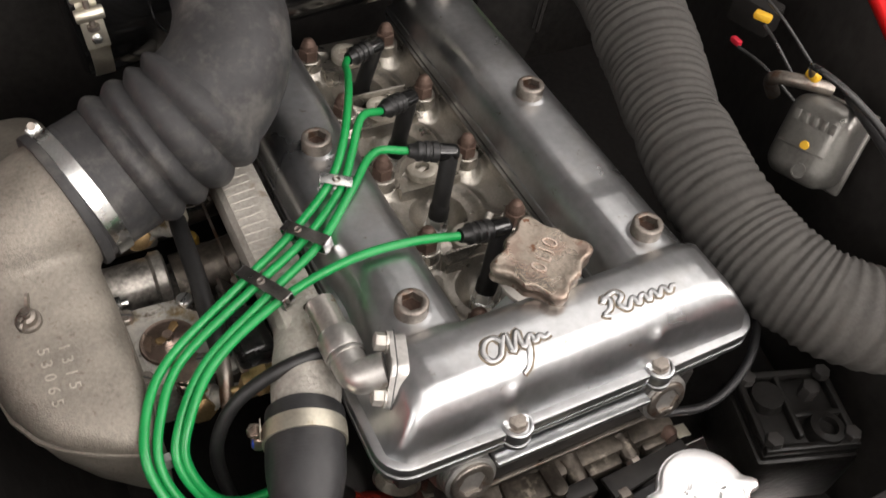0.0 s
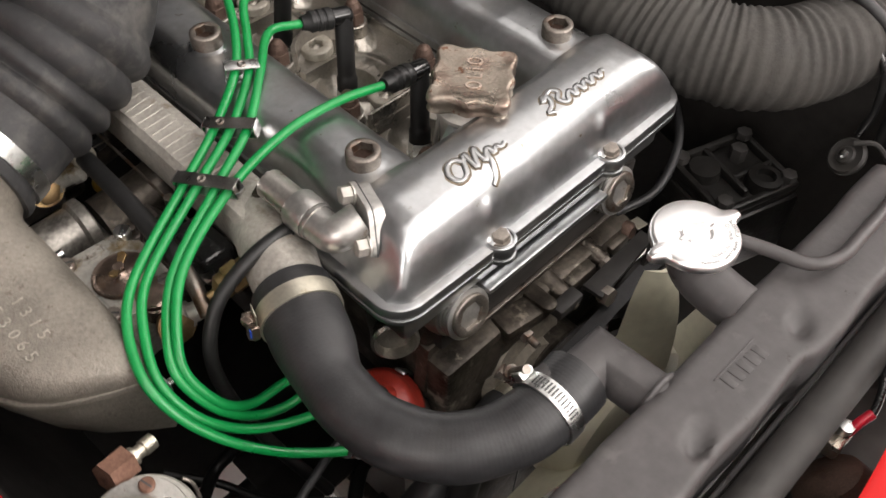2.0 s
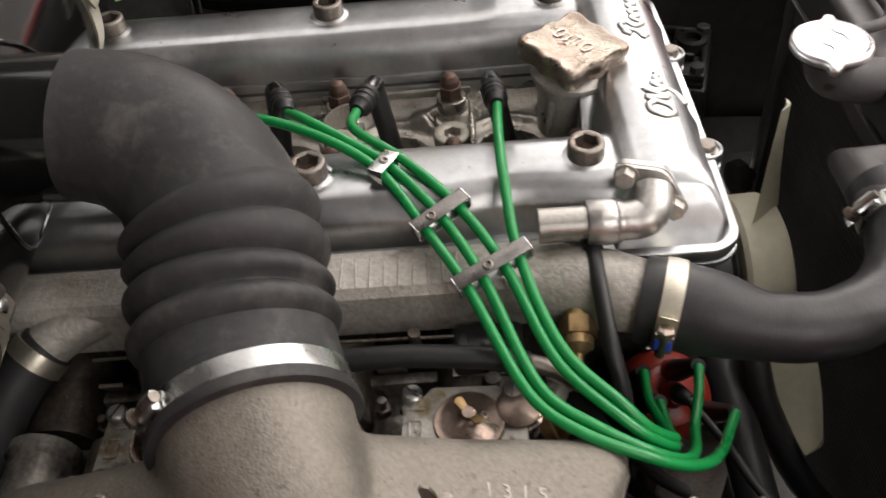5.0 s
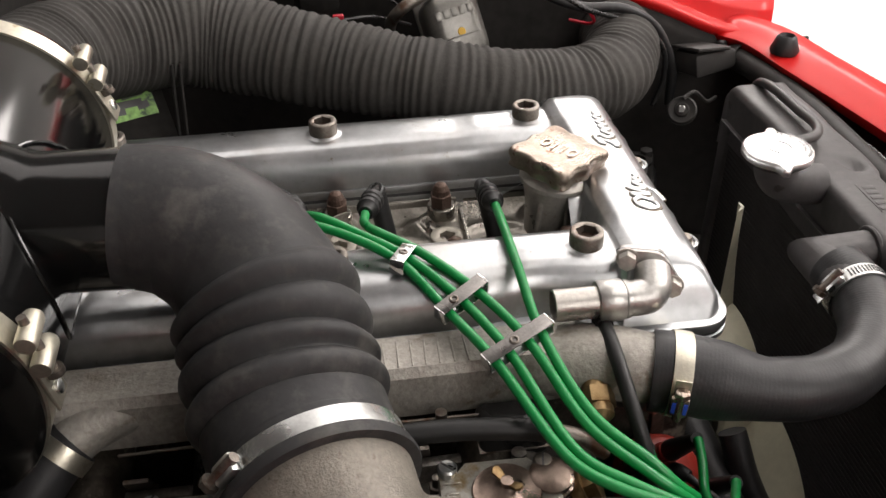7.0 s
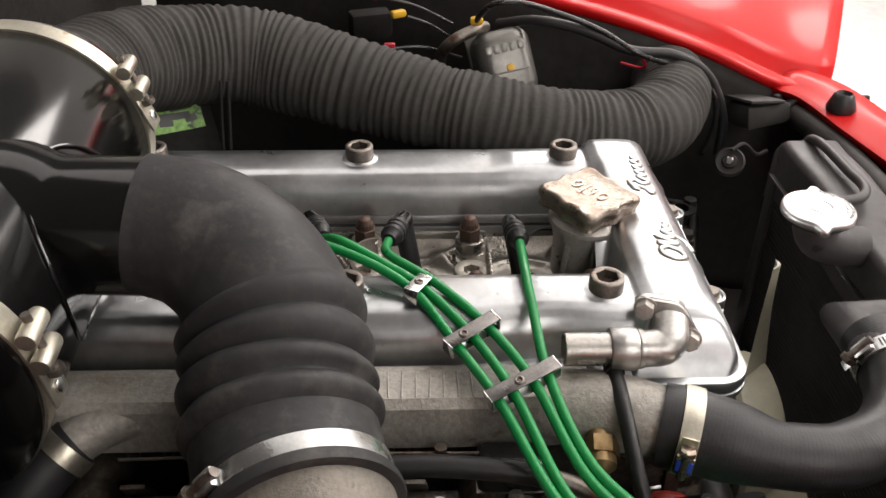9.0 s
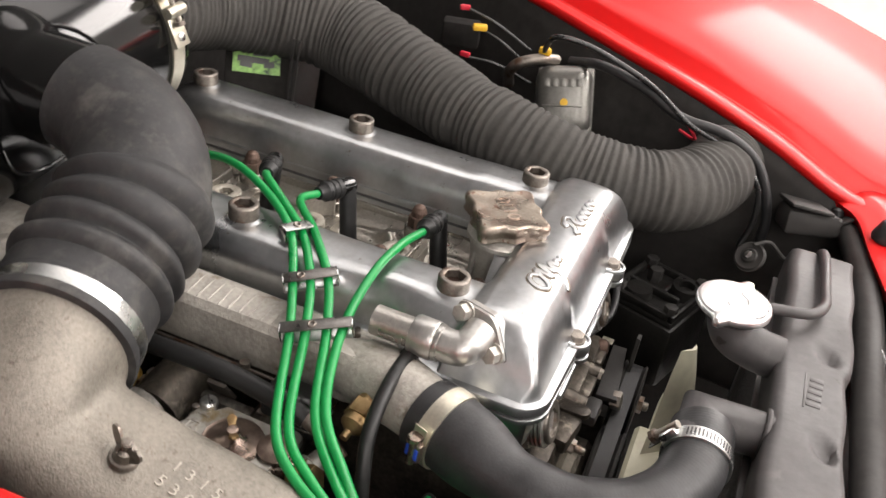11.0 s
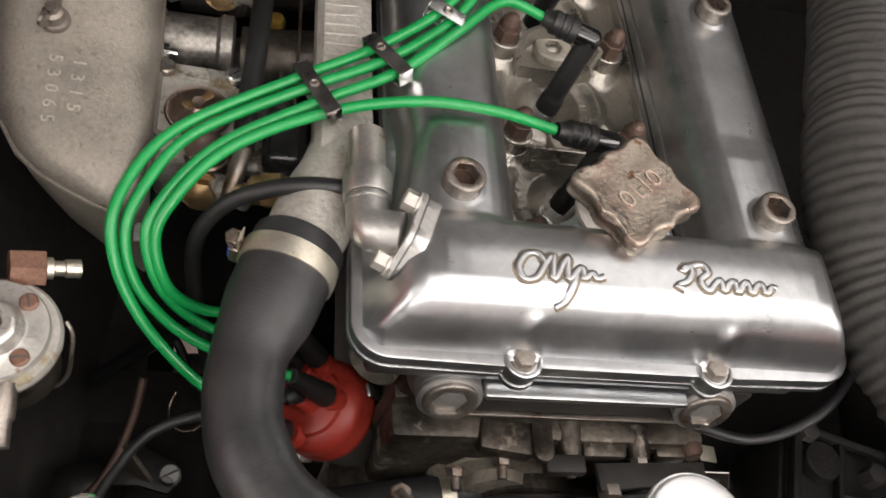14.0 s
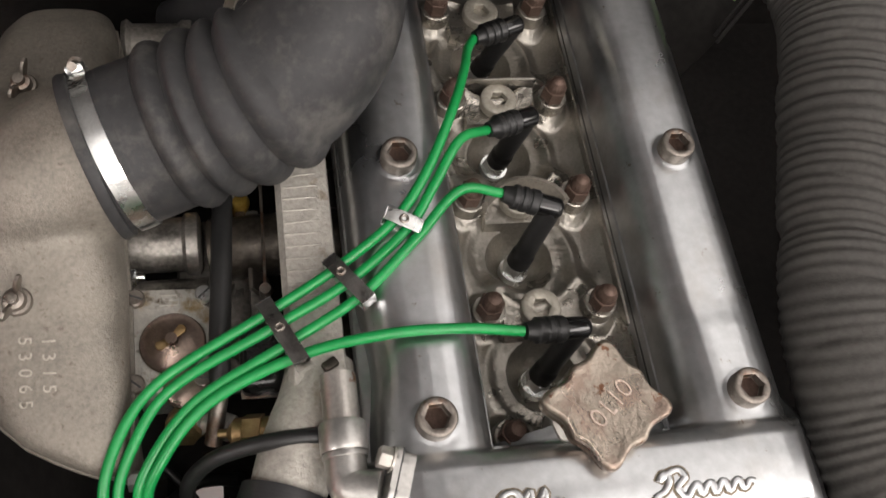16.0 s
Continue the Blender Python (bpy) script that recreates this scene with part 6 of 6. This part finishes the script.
def body_shell():
    right = wing("wing_right", RIGHT_EDGE, lambda f: (1, -0.25 - 0.20 * f ** 3, 0), "glossy red front wing beside the engine bay", DROP_R)
    wing("wing_left", LEFT_EDGE, lambda f: (-1, -0.1, 0), "glossy red front wing beside the carburettors", DROP_L)
    lower = prism([(-0.050, 0.240), (-0.050, 0.560), (-0.290, 0.545), (-0.290, 0.492), (-0.205, 0.488), (-0.184, 0.480), (-0.176, 0.455), (-0.172, 0.240)], 0, 0.003, 0.001, Matrix(((0, 0, 1, 0.2985), (1, 0, 0, 0), (0, 1, 0, 0), (0, 0, 0, 1))))
    part("lower_panel", lower, DEEPBLACK, right, "black lower inner wing with a cut-out")
    # added beam masks the floor wedge under the radiator; hangers only hold it
    cross = thing("floor_mask_beam", "added black beam hiding the floor below the radiator", "crossmember")
    part("beam", rbox(0.500, 0.060, 0.090, 0.008, T(-0.056, -0.279, 0.150)), MATTBLACK, cross)
    for x in (-0.298, 0.187):
        part("hanger", rbox(0.014, 0.030, 0.190, 0.003, T(x, -0.270, 0.275)), MATTBLACK, cross)
    root = thing("nose_panel", "red nose panel across the front of the bay", "car panel")
    edge = [(0.334, -0.280, 0.810), (0.310, -0.300, 0.810), (0.226, -0.316, 0.810), (0.140, -0.334, 0.809), (0.061, -0.350, 0.807), (-0.010, -0.361, 0.804), (-0.100, -0.368, 0.798), (-0.250, -0.366, 0.790), (-0.340, -0.345, 0.780), (-0.380, -0.300, 0.775)]
    c = spline(edge, 60)
    fr = frames_along(c)
    bm = bmesh.new()
    vs = []
    for p, (t, _, _) in zip(c, fr):
        o = Vector((t.y, -t.x, 0)).normalized()
        if o.y > 0:
            o = -o
        vs.append([bm.verts.new(p + o * a + Vector((0, 0, b))) for a, b in ((0.004, -0.014), (0, -0.002), (0.006, 0.001), (0.024, 0.002), (0.033, 0.007), (0.062, 0.005), (0.069, -0.004), (0.072, -0.030))])
    for a, b in zip(vs, vs[1:]):
        for k in range(len(a) - 1):
            bm.faces.new((a[k], a[k + 1], b[k + 1], b[k]))
    p = part("panel", bm, RED, root, smooth=50)
    s = p.modifiers.new("thick", "SOLIDIFY")
    s.thickness = 0.0012
    for x, y in ((0.262, -0.330), (0.048, -0.364)):
        solo("rubber_stop", lathe([(0.015, 0), (0.016, 0.004), (0.013, 0.012), (0.011, 0.018), (0.0085, 0.020), (0.006, 0.016), (0, 0.016)], 24, T(x, y, 0.812)), RUBBER, "black rubber bonnet stop on the red panel", "rubber stop", "bonnet stops")
    solo("front_rail", sweep([(-0.36, -0.318, 0.772), (-0.20, -0.3215, 0.778), (0.0, -0.3215, 0.784), (0.20, -0.318, 0.788), (0.33, -0.300, 0.785)], 0.0135, 60, 20), MATTBLACK, "dusty black rounded panel rail ahead of the radiator", "rail")
    # bulkhead colour holds the darkness behind the engine
    solo("bulkhead", rbox(1.25, 0.02, 0.75, 0.004, T(0.03, 0.530, 0.600)), VOIDBLACK, "bulkhead at the back of the engine bay, shade painted black", "bulkhead", kind="structure")
    solo("scuttle", rbox(1.20, 0.30, 0.02, 0.004, T(0.03, 0.68, 0.965)), MATTBLACK, "black scuttle panel behind the engine", "scuttle", kind="structure")
    # added dark panels block the sight of bright floor under the nose
    for x0, x1 in ((0.100, 0.350), (-0.400, 0.035)):
        solo("nose_gap_panel", rbox(x1 - x0, 0.006, 0.36, 0.002, T((x0 + x1) / 2, -0.372, 0.600)), DEEPBLACK, "added black panel hiding the floor behind the nose panel", "car panel", "front valances")
    # added dark panels close the floor gap ahead of each wing
    for x, n in ((0.352, 1), (-0.400, 2)):
        solo("wing_gap_panel", rbox(0.006, 0.150, 0.46, 0.002, T(x, -0.335, 0.560)), DEEPBLACK, "added black panel closing the gap at the inner wing", "car panel", "wing end plates")
    # added sheet darkens the view down past the engine
    solo("undertray", rbox(0.80, 0.36, 0.004, 0.001, T(-0.02, 0.345, 0.335)), DEEPBLACK, "added black sheet hiding the floor below the engine", "undertray")
    # added sheet keeps the bright floor out of the dark gap by the duct
    solo("added_gap_sheet", rbox(0.495, 0.613, 0.006, 0.002, T(0.3725, 0.2235, 0.580)), VOIDBLACK, "added black sheet hiding the floor under the air duct", "car panel")
    # added dark sheet covers the floor strip ahead of the radiator
    solo("nose_gap_sheet", rbox(0.750, 0.078, 0.006, 0.002, T(-0.025, -0.3330, 0.700)), DEEPBLACK, "added black sheet hiding the floor between radiator and nose", "car panel")
    # added sheets stand for darkness; the spaces between leave scraps of floor
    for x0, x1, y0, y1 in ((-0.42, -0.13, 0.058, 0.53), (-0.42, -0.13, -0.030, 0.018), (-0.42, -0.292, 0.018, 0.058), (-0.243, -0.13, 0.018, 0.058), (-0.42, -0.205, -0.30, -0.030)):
        solo("added_gap_sheet", rbox(x1 - x0, y1 - y0, 0.006, 0.001, T((x0 + x1) / 2, (y0 + y1) / 2, 0.500)), VOIDBLACK, "added black sheet hiding the floor under the carburettors", "car panel", "carburettor side shelves")
    # added cables break up the square bright gaps between the sheets
    for pts, r in (([(-0.33, -0.02, 0.56), (-0.285, 0.030, 0.535), (-0.262, 0.046, 0.530), (-0.225, 0.040, 0.550)], 0.006), ([(-0.30, 0.07, 0.54), (-0.268, 0.034, 0.525), (-0.250, 0.000, 0.520), (-0.20, -0.06, 0.53)], 0.004), ([(-0.22, -0.09, 0.53), (-0.180, -0.052, 0.525), (-0.160, -0.040, 0.520), (-0.13, -0.05, 0.54)], 0.007)):
        solo("gap_cable", sweep(pts, r, 30, 12), DARKRUBBER, "added black cable across a bright floor gap", "cable", "low cables")
    root = thing("low_bracket", "oily black bracket with a slotted screw low in the bay", "bracket")
    part("plate", prism([(-0.302, -0.060), (-0.286, -0.066), (-0.258, -0.080), (-0.252, -0.092), (-0.262, -0.104), (-0.284, -0.098), (-0.304, -0.098)], 0.553, 0.557, 0.0012), OILBLACK, root)
    part("gusset", prism([(0.0, 0.0), (0.034, 0.0), (0.006, 0.030)], -0.002, 0.002, 0.0006, T(-0.304, -0.082, 0.557) @ Matrix.Rotation(radians(-24), 4, "Z") @ Matrix.Rotation(radians(70), 4, "X")), DIRTYCAST, root, "pale-stained gusset")
    part("screw", lathe([(0.0085, 0), (0.0085, 0.003), (0.0070, 0.0052), (0, 0.0056)], 22, T(-0.2615, -0.0905, 0.557)), TIN, root, "bright slotted screw")
    part("screw_slot", rbox(0.0130, 0.0016, 0.0008, 0, T(-0.2615, -0.0905, 0.5625) @ Matrix.Rotation(0.5, 4, "Z")), INK, root)
    part("bush", lathe([(0.019, 0), (0.020, 0.004), (0.020, 0.034), (0.017, 0.038), (0.010, 0.038), (0, 0.036)], 30, along((-0.338, -0.100, 0.545), (-0.300, -0.098, 0.556))), OILBLACK, root, "black rubber bush")
    solo("wire_loop", sweep([(-0.262, -0.040, 0.600), (-0.266, -0.052, 0.596), (-0.262, -0.064, 0.594), (-0.250, -0.068, 0.594), (-0.238, -0.060, 0.596)], 0.0013, 30, 8), COPPER, "thin bare wire loop beside the hose", "wire")
    solo("steel_pipe", sweep([(-0.362, -0.140, 0.600), (-0.330, -0.128, 0.585), (-0.305, -0.095, 0.575), (-0.292, -0.060, 0.585), (-0.286, -0.030, 0.600)], 0.0034, 40, 10), RUST, "rusty thin pipe low beside the bowl", "pipe")
    solo("anti_roll_bar", sweep([(-0.47, 0.02, 0.33), (-0.42, -0.10, 0.34), (-0.36, -0.165, 0.345), (0.0, -0.170, 0.345), (0.36, -0.165, 0.345), (0.42, -0.10, 0.34)], 0.011, 60, 14), MATTBLACK, "black steel anti-roll bar under the engine", "suspension bar")
    solo("track_rod", sweep([(-0.42, 0.085, 0.36), (0.0, 0.09, 0.365), (0.42, 0.085, 0.36)], 0.012, 30, 14), MATTBLACK, "black steering track rod", "suspension bar")
    solo("lower_hose", sweep([(-0.12, -0.14, 0.64), (-0.150, -0.150, 0.600), (-0.190, -0.180, 0.545), (-0.215, -0.225, 0.500)], 0.012, 40, 20), RUBBER, "black rubber bottom coolant hose", "hose")
    root = thing("engine_block", "engine block and sump, coloured dark for the shade", "engine block")
    # block colour is near-black to stand for the shade around it
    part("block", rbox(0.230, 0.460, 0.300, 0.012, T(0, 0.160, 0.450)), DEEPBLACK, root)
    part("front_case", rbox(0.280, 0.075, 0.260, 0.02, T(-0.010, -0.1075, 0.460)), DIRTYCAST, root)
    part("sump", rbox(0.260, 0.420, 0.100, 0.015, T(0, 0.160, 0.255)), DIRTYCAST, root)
    solo("subframe", rbox(0.820, 0.080, 0.060, 0.008, T(0, -0.04, 0.300)), MATTBLACK, "black front crossmember under the engine", "crossmember")


body_shell()


# ---- right-hand side of the bay ----
def right_side():
    root = thing("voltage_regulator", "grey zinc voltage regulator box with a yellow paint dot", "regulator box")
    n = Vector((-0.90, -0.10, 0.42)).normalized()
    up = Vector((0.42, 0.0, 0.9))
    up = (up - n * up.dot(n)).normalized()
    x = up.cross(n)
    c = Vector((0.320, 0.034, 0.841))
    m = Matrix(((x.x, up.x, n.x, c.x), (x.y, up.y, n.y, c.y), (x.z, up.z, n.z, c.z), (0, 0, 0, 1)))
    m = m @ Matrix.Rotation(radians(14), 4, "Z")
    part("cover", rbox(0.064, 0.078, 0.050, 0.017, m, 5), GREYBOX, root)
    part("seam", rbox(0.066, 0.080, 0.006, 0.003, m @ T(0, 0, -0.022)), GREYBOX, root)
    part("ridge", rbox(0.046, 0.0020, 0.0020, 0.0008, m @ T(0, -0.008, 0.0252)), GREYBOX, root)
    part("paint_dot", lathe([(0.0045, 0), (0.0040, 0.0008), (0, 0.0009)], 16, m @ T(0.002, -0.004, 0.0252)), YELLOW, root, "yellow inspection dot")
    for i in range(5):
        part("raised_bar", rbox(0.0065, 0.009, 0.0012, 0.0004, m @ T(-0.018 + i * 0.009, 0.018, 0.0252)), GREYBOX, root)
    part("round_mark", lathe([(0.0070, 0), (0.0070, 0.001), (0.0055, 0.001), (0.0055, 0.0004), (0, 0.0004)], 20, m @ T(0.008, -0.026, 0.0252)), GREYBOX, root)
    cab = solo("loop_cable", sweep([(0.330, 0.070, 0.875), (0.305, 0.062, 0.905), (0.286, 0.048, 0.922), (0.292, 0.020, 0.920), (0.305, -0.020, 0.905), (0.303, -0.065, 0.888), (0.290, -0.108, 0.866), (0.292, -0.150, 0.850), (0.287, -0.195, 0.822), (0.290, -0.205, 0.780), (0.300, -0.200, 0.74)], 0.0032, 110, 12), SMOOTHBLACK, "black sleeved cable looping round the bay", "cable")
    solo("sleeved_loom", sweep([(0.345, 0.040, 0.880), (0.318, 0.000, 0.893), (0.308, -0.050, 0.885), (0.295, -0.100, 0.868), (0.296, -0.150, 0.862), (0.300, -0.190, 0.838), (0.297, -0.215, 0.790), (0.300, -0.220, 0.74)], 0.0055, 90, 12), RUBBER, "thick black wiring loom along the inner wing", "cable")
    solo("red_cable", sweep([(0.290, -0.108, 0.866), (0.295, -0.118, 0.852), (0.310, -0.118, 0.842), (0.330, -0.10, 0.840)], 0.0018, 24, 8), REDWIRE, "thin red wire by the duct", "cable", "thin wires")
    conn = thing("relay_box", "black relay with yellow and red wire terminals", "relay")
    # relay body coloured darker so it sinks into the shade
    part("body", rbox(0.026, 0.046, 0.030, 0.004, T(0.356, 0.182, 0.876) @ Matrix.Rotation(0.3, 4, "Z")), VOIDBLACK, conn)
    part("terminal", rbox(0.009, 0.017, 0.008, 0.0025, T(0.328, 0.150, 0.897) @ Matrix.Rotation(0.5, 4, "Z")), YELLOW, conn, "yellow terminal sleeve")
    part("terminal", rbox(0.006, 0.012, 0.006, 0.0015, T(0.330, 0.172, 0.915) @ Matrix.Rotation(0.5, 4, "Z")), REDWIRE, conn, "red terminal sleeve")
    part("terminal", rbox(0.006, 0.012, 0.006, 0.0015, T(0.318, 0.160, 0.865)), REDWIRE, conn, "red terminal sleeve")
    for p, q in (((0.322, 0.140, 0.896), (0.330, 0.085, 0.865)), ((0.330, 0.166, 0.914), (0.345, 0.090, 0.880)), ((0.316, 0.154, 0.863), (0.335, 0.080, 0.845))):
        mid = (Vector(p) + Vector(q)) / 2 + Vector((-0.004, 0.006, 0.008))
        part("wire", sweep([p, mid, q], 0.0016, 24, 8), SMOOTHBLACK, conn)
    pipe = thing("bent_pipe", "bent dark metal brake pipe with a yellow sleeve", "pipe")
    part("pipe", sweep([(0.330, 0.105, 0.840), (0.314, 0.102, 0.860), (0.305, 0.090, 0.876), (0.314, 0.068, 0.884), (0.335, 0.055, 0.880)], 0.0065, 40, 14), STEEL, pipe)
    part("sleeve", rbox(0.009, 0.014, 0.009, 0.003, T(0.317, 0.066, 0.893)), YELLOW, pipe, "yellow sleeve")
    bb = T(0.306, -0.258, 0.790) @ Matrix.Rotation(0.3, 4, "Z") @ Matrix.Rotation(radians(14), 4, "Y")
    box = thing("dark_bracket_box", "creased black metal box by the radiator", "bracket")
    bm = rbox(0.046, 0.056, 0.026, 0.006, bb)
    for v in bm.verts:
        v.co += Vector((math.sin(v.co.y * 190), math.sin(v.co.x * 230), math.sin(v.co.x * 170 + v.co.y * 120))) * 0.0022
    part("body", bm, MATTBLACK, box, smooth=25)
    part("lid", rbox(0.050, 0.046, 0.004, 0.0015, bb @ T(-0.002, 0.006, 0.016) @ Matrix.Rotation(radians(6), 4, "X")), MATTBLACK, box)
    part("tab", rbox(0.016, 0.022, 0.003, 0.001, bb @ T(-0.006, -0.036, 0.006) @ Matrix.Rotation(radians(-30), 4, "X")), MATTBLACK, box)
    part("nub", lathe([(0.007, 0), (0.0065, 0.010), (0.004, 0.012), (0, 0.012)], 16, bb @ T(0.010, -0.034, 0.004)), RUBBER, box, "small rubber nub")
    horn = thing("horn_bracket", "small bracket with a bright round screw", "bracket")
    hb = along((0.242, -0.212, 0.760), (0.10, -0.13, 0.90))
    part("disc", lathe([(0.0, -0.004), (0.0155, -0.004), (0.0165, -0.002), (0.0165, 0.001), (0.0145, 0.003), (0.0120, 0.002), (0.0085, 0.0022), (0.0070, 0.0045), (0, 0.0048)], 30, hb), MATTBLACK, horn, "black round mount")
    part("screw_head", hexagon(0.0046, 0.0045, 0.0075, hb), CHROME, horn, "bright screw head")
    part("stay", sweep([(0.243, -0.212, 0.774), (0.250, -0.226, 0.778), (0.256, -0.246, 0.762), (0.268, -0.262, 0.760)], 0.0022, 24, 8), MATTBLACK, horn, "thin bent stay")
    lamp = thing("lamp_connector", "brown headlamp connector with a red wire", "connector")
    part("shell", lathe([(0.026, -0.05), (0.030, -0.02), (0.024, -0.002), (0.012, 0.004), (0, 0.004)], 24, along((-0.018, -0.345, 0.742), (-0.018, -0.300, 0.780))), RUST, lamp)
    part("terminal", rbox(0.020, 0.012, 0.016, 0.003, T(0.002, -0.338, 0.752)), BROWNSTEEL, lamp)
    part("pin", lathe([(0.005, 0), (0.005, 0.010), (0, 0.011)], 14, T(0.006, -0.338, 0.758)), TIN, lamp)
    part("wire", sweep([(0.010, -0.340, 0.766), (0.022, -0.345, 0.772), (0.050, -0.335, 0.790), (0.085, -0.325, 0.795), (0.120, -0.315, 0.780)], 0.0028, 40, 10), SMOOTHBLACK, lamp)
    part("wire_end", sweep([(0.006, -0.340, 0.760), (0.012, -0.342, 0.768), (0.022, -0.345, 0.772)], 0.0034, 12, 10), REDWIRE, lamp, "red wire end")
    pin = thing("bonnet_pin", "chromed mushroom-headed pin beside the radiator", "pin")
    part("head", lathe([(0.004, -0.002), (0.014, 0.0), (0.0145, 0.002), (0.010, 0.005), (0, 0.006)], 28, T(-0.296, -0.172, 0.740)), CHROME, pin)
    part("shank", lathe([(0.0045, -0.10), (0.0045, -0.002), (0, -0.002)], 16, T(-0.296, -0.172, 0.740)), CHROME, pin)
    st = thing("steering_box", "black cast steering box with four bolts", "steering box")
    c = Matrix.Translation((0.215, -0.135, 0.655)) @ Matrix.Rotation(radians(-18), 4, "Z")
    part("housing", rbox(0.100, 0.090, 0.080, 0.010, c), OILBLACK, st)
    part("lid", rbox(0.090, 0.080, 0.008, 0.003, c @ T(0, 0, 0.041)), OILBLACK, st)
    for sx, sy, w, d in ((0, 0.036, 0.088, 0.007), (0, -0.036, 0.088, 0.007), (0.041, 0, 0.007, 0.066), (-0.041, 0, 0.007, 0.066), (-0.006, 0.004, 0.006, 0.062), (0.016, -0.006, 0.046, 0.006)):
        part("rib", rbox(w, d, 0.010, 0.0025, c @ T(sx, sy, 0.048)), OILBLACK, st)
    part("boss", lathe([(0.016, 0), (0.014, 0.010), (0.008, 0.011), (0, 0.011)], 24, c @ T(-0.022, 0.014, 0.044)), OILBLACK, st)
    part("boss", lathe([(0.018, 0), (0.015, 0.012), (0.009, 0.013), (0.009, 0.006), (0, 0.006)], 24, c @ T(0.018, -0.022, 0.044)), OILBLACK, st)
    part("adjuster", hexagon(0.008, 0, 0.016, c @ T(0.018, 0.016, 0.044)), MATTBLACK, st)
    for sx in (-0.036, 0.036):
        for sy in (-0.031, 0.031):
            part("bolt", hexagon(0.0075, 0, 0.008, c @ T(sx, sy, 0.052)), MATTBLACK, st)
    n = Vector((-0.66, -0.55, 0.50)).normalized()
    side = Vector((0, 0, 1)).cross(n).normalized()
    up = n.cross(side)
    c = Vector((0.206, 0.371, 0.836))
    m = Matrix(((side.x, up.x, n.x, c.x), (side.y, up.y, n.y, c.y), (side.z, up.z, n.z, c.z), (0, 0, 0, 1))) @ Matrix.Rotation(radians(-6), 4, "Z")
    # added plate only holds the sticker; near-black merges it with the dark
    box = thing("support_plate", "unseen plate added behind the sticker, coloured as shade", "bracket")
    part("plate", rbox(0.074, 0.150, 0.003, 0.001, m @ T(0.002, -0.052, -0.003)), VOIDBLACK, box)
    tag = thing("green_sticker", "green and yellow printed sticker on a black plate", "sticker")
    part("paper", rbox(0.054, 0.034, 0.0008, 0, m), STICKER, tag, smooth=0)
    for x, y, w, h in ((-0.004, -0.002, 0.036, 0.007), (0.006, 0.006, 0.022, 0.006), (-0.012, -0.008, 0.014, 0.006), (0.014, -0.006, 0.012, 0.007)):
        part("printed_shape", rbox(w, h, 0.0003, 0, m @ T(x, y, 0.0005) @ Matrix.Rotation(x * 9, 4, "Z")), INK, tag, "dark printed shape", smooth=0)
    for dy in (0.0, -0.0075):
        solo("thin_rod", sweep([(0.204, 0.322 + dy, 0.872), (0.203, 0.325 + dy, 0.835), (0.202, 0.328 + dy, 0.795)], 0.0016, 16, 8), MATTBLACK, "thin dark rod beside the printed sticker", "rod", "thin rods")
    solo("return_cable", sweep([(0.110, -0.085, 0.690), (0.150, -0.098, 0.700), (0.195, -0.085, 0.722), (0.225, -0.050, 0.740), (0.240, 0.000, 0.745)], 0.0040, 40, 12), RUBBER, "black cable curling below the cover", "cable")


right_side()
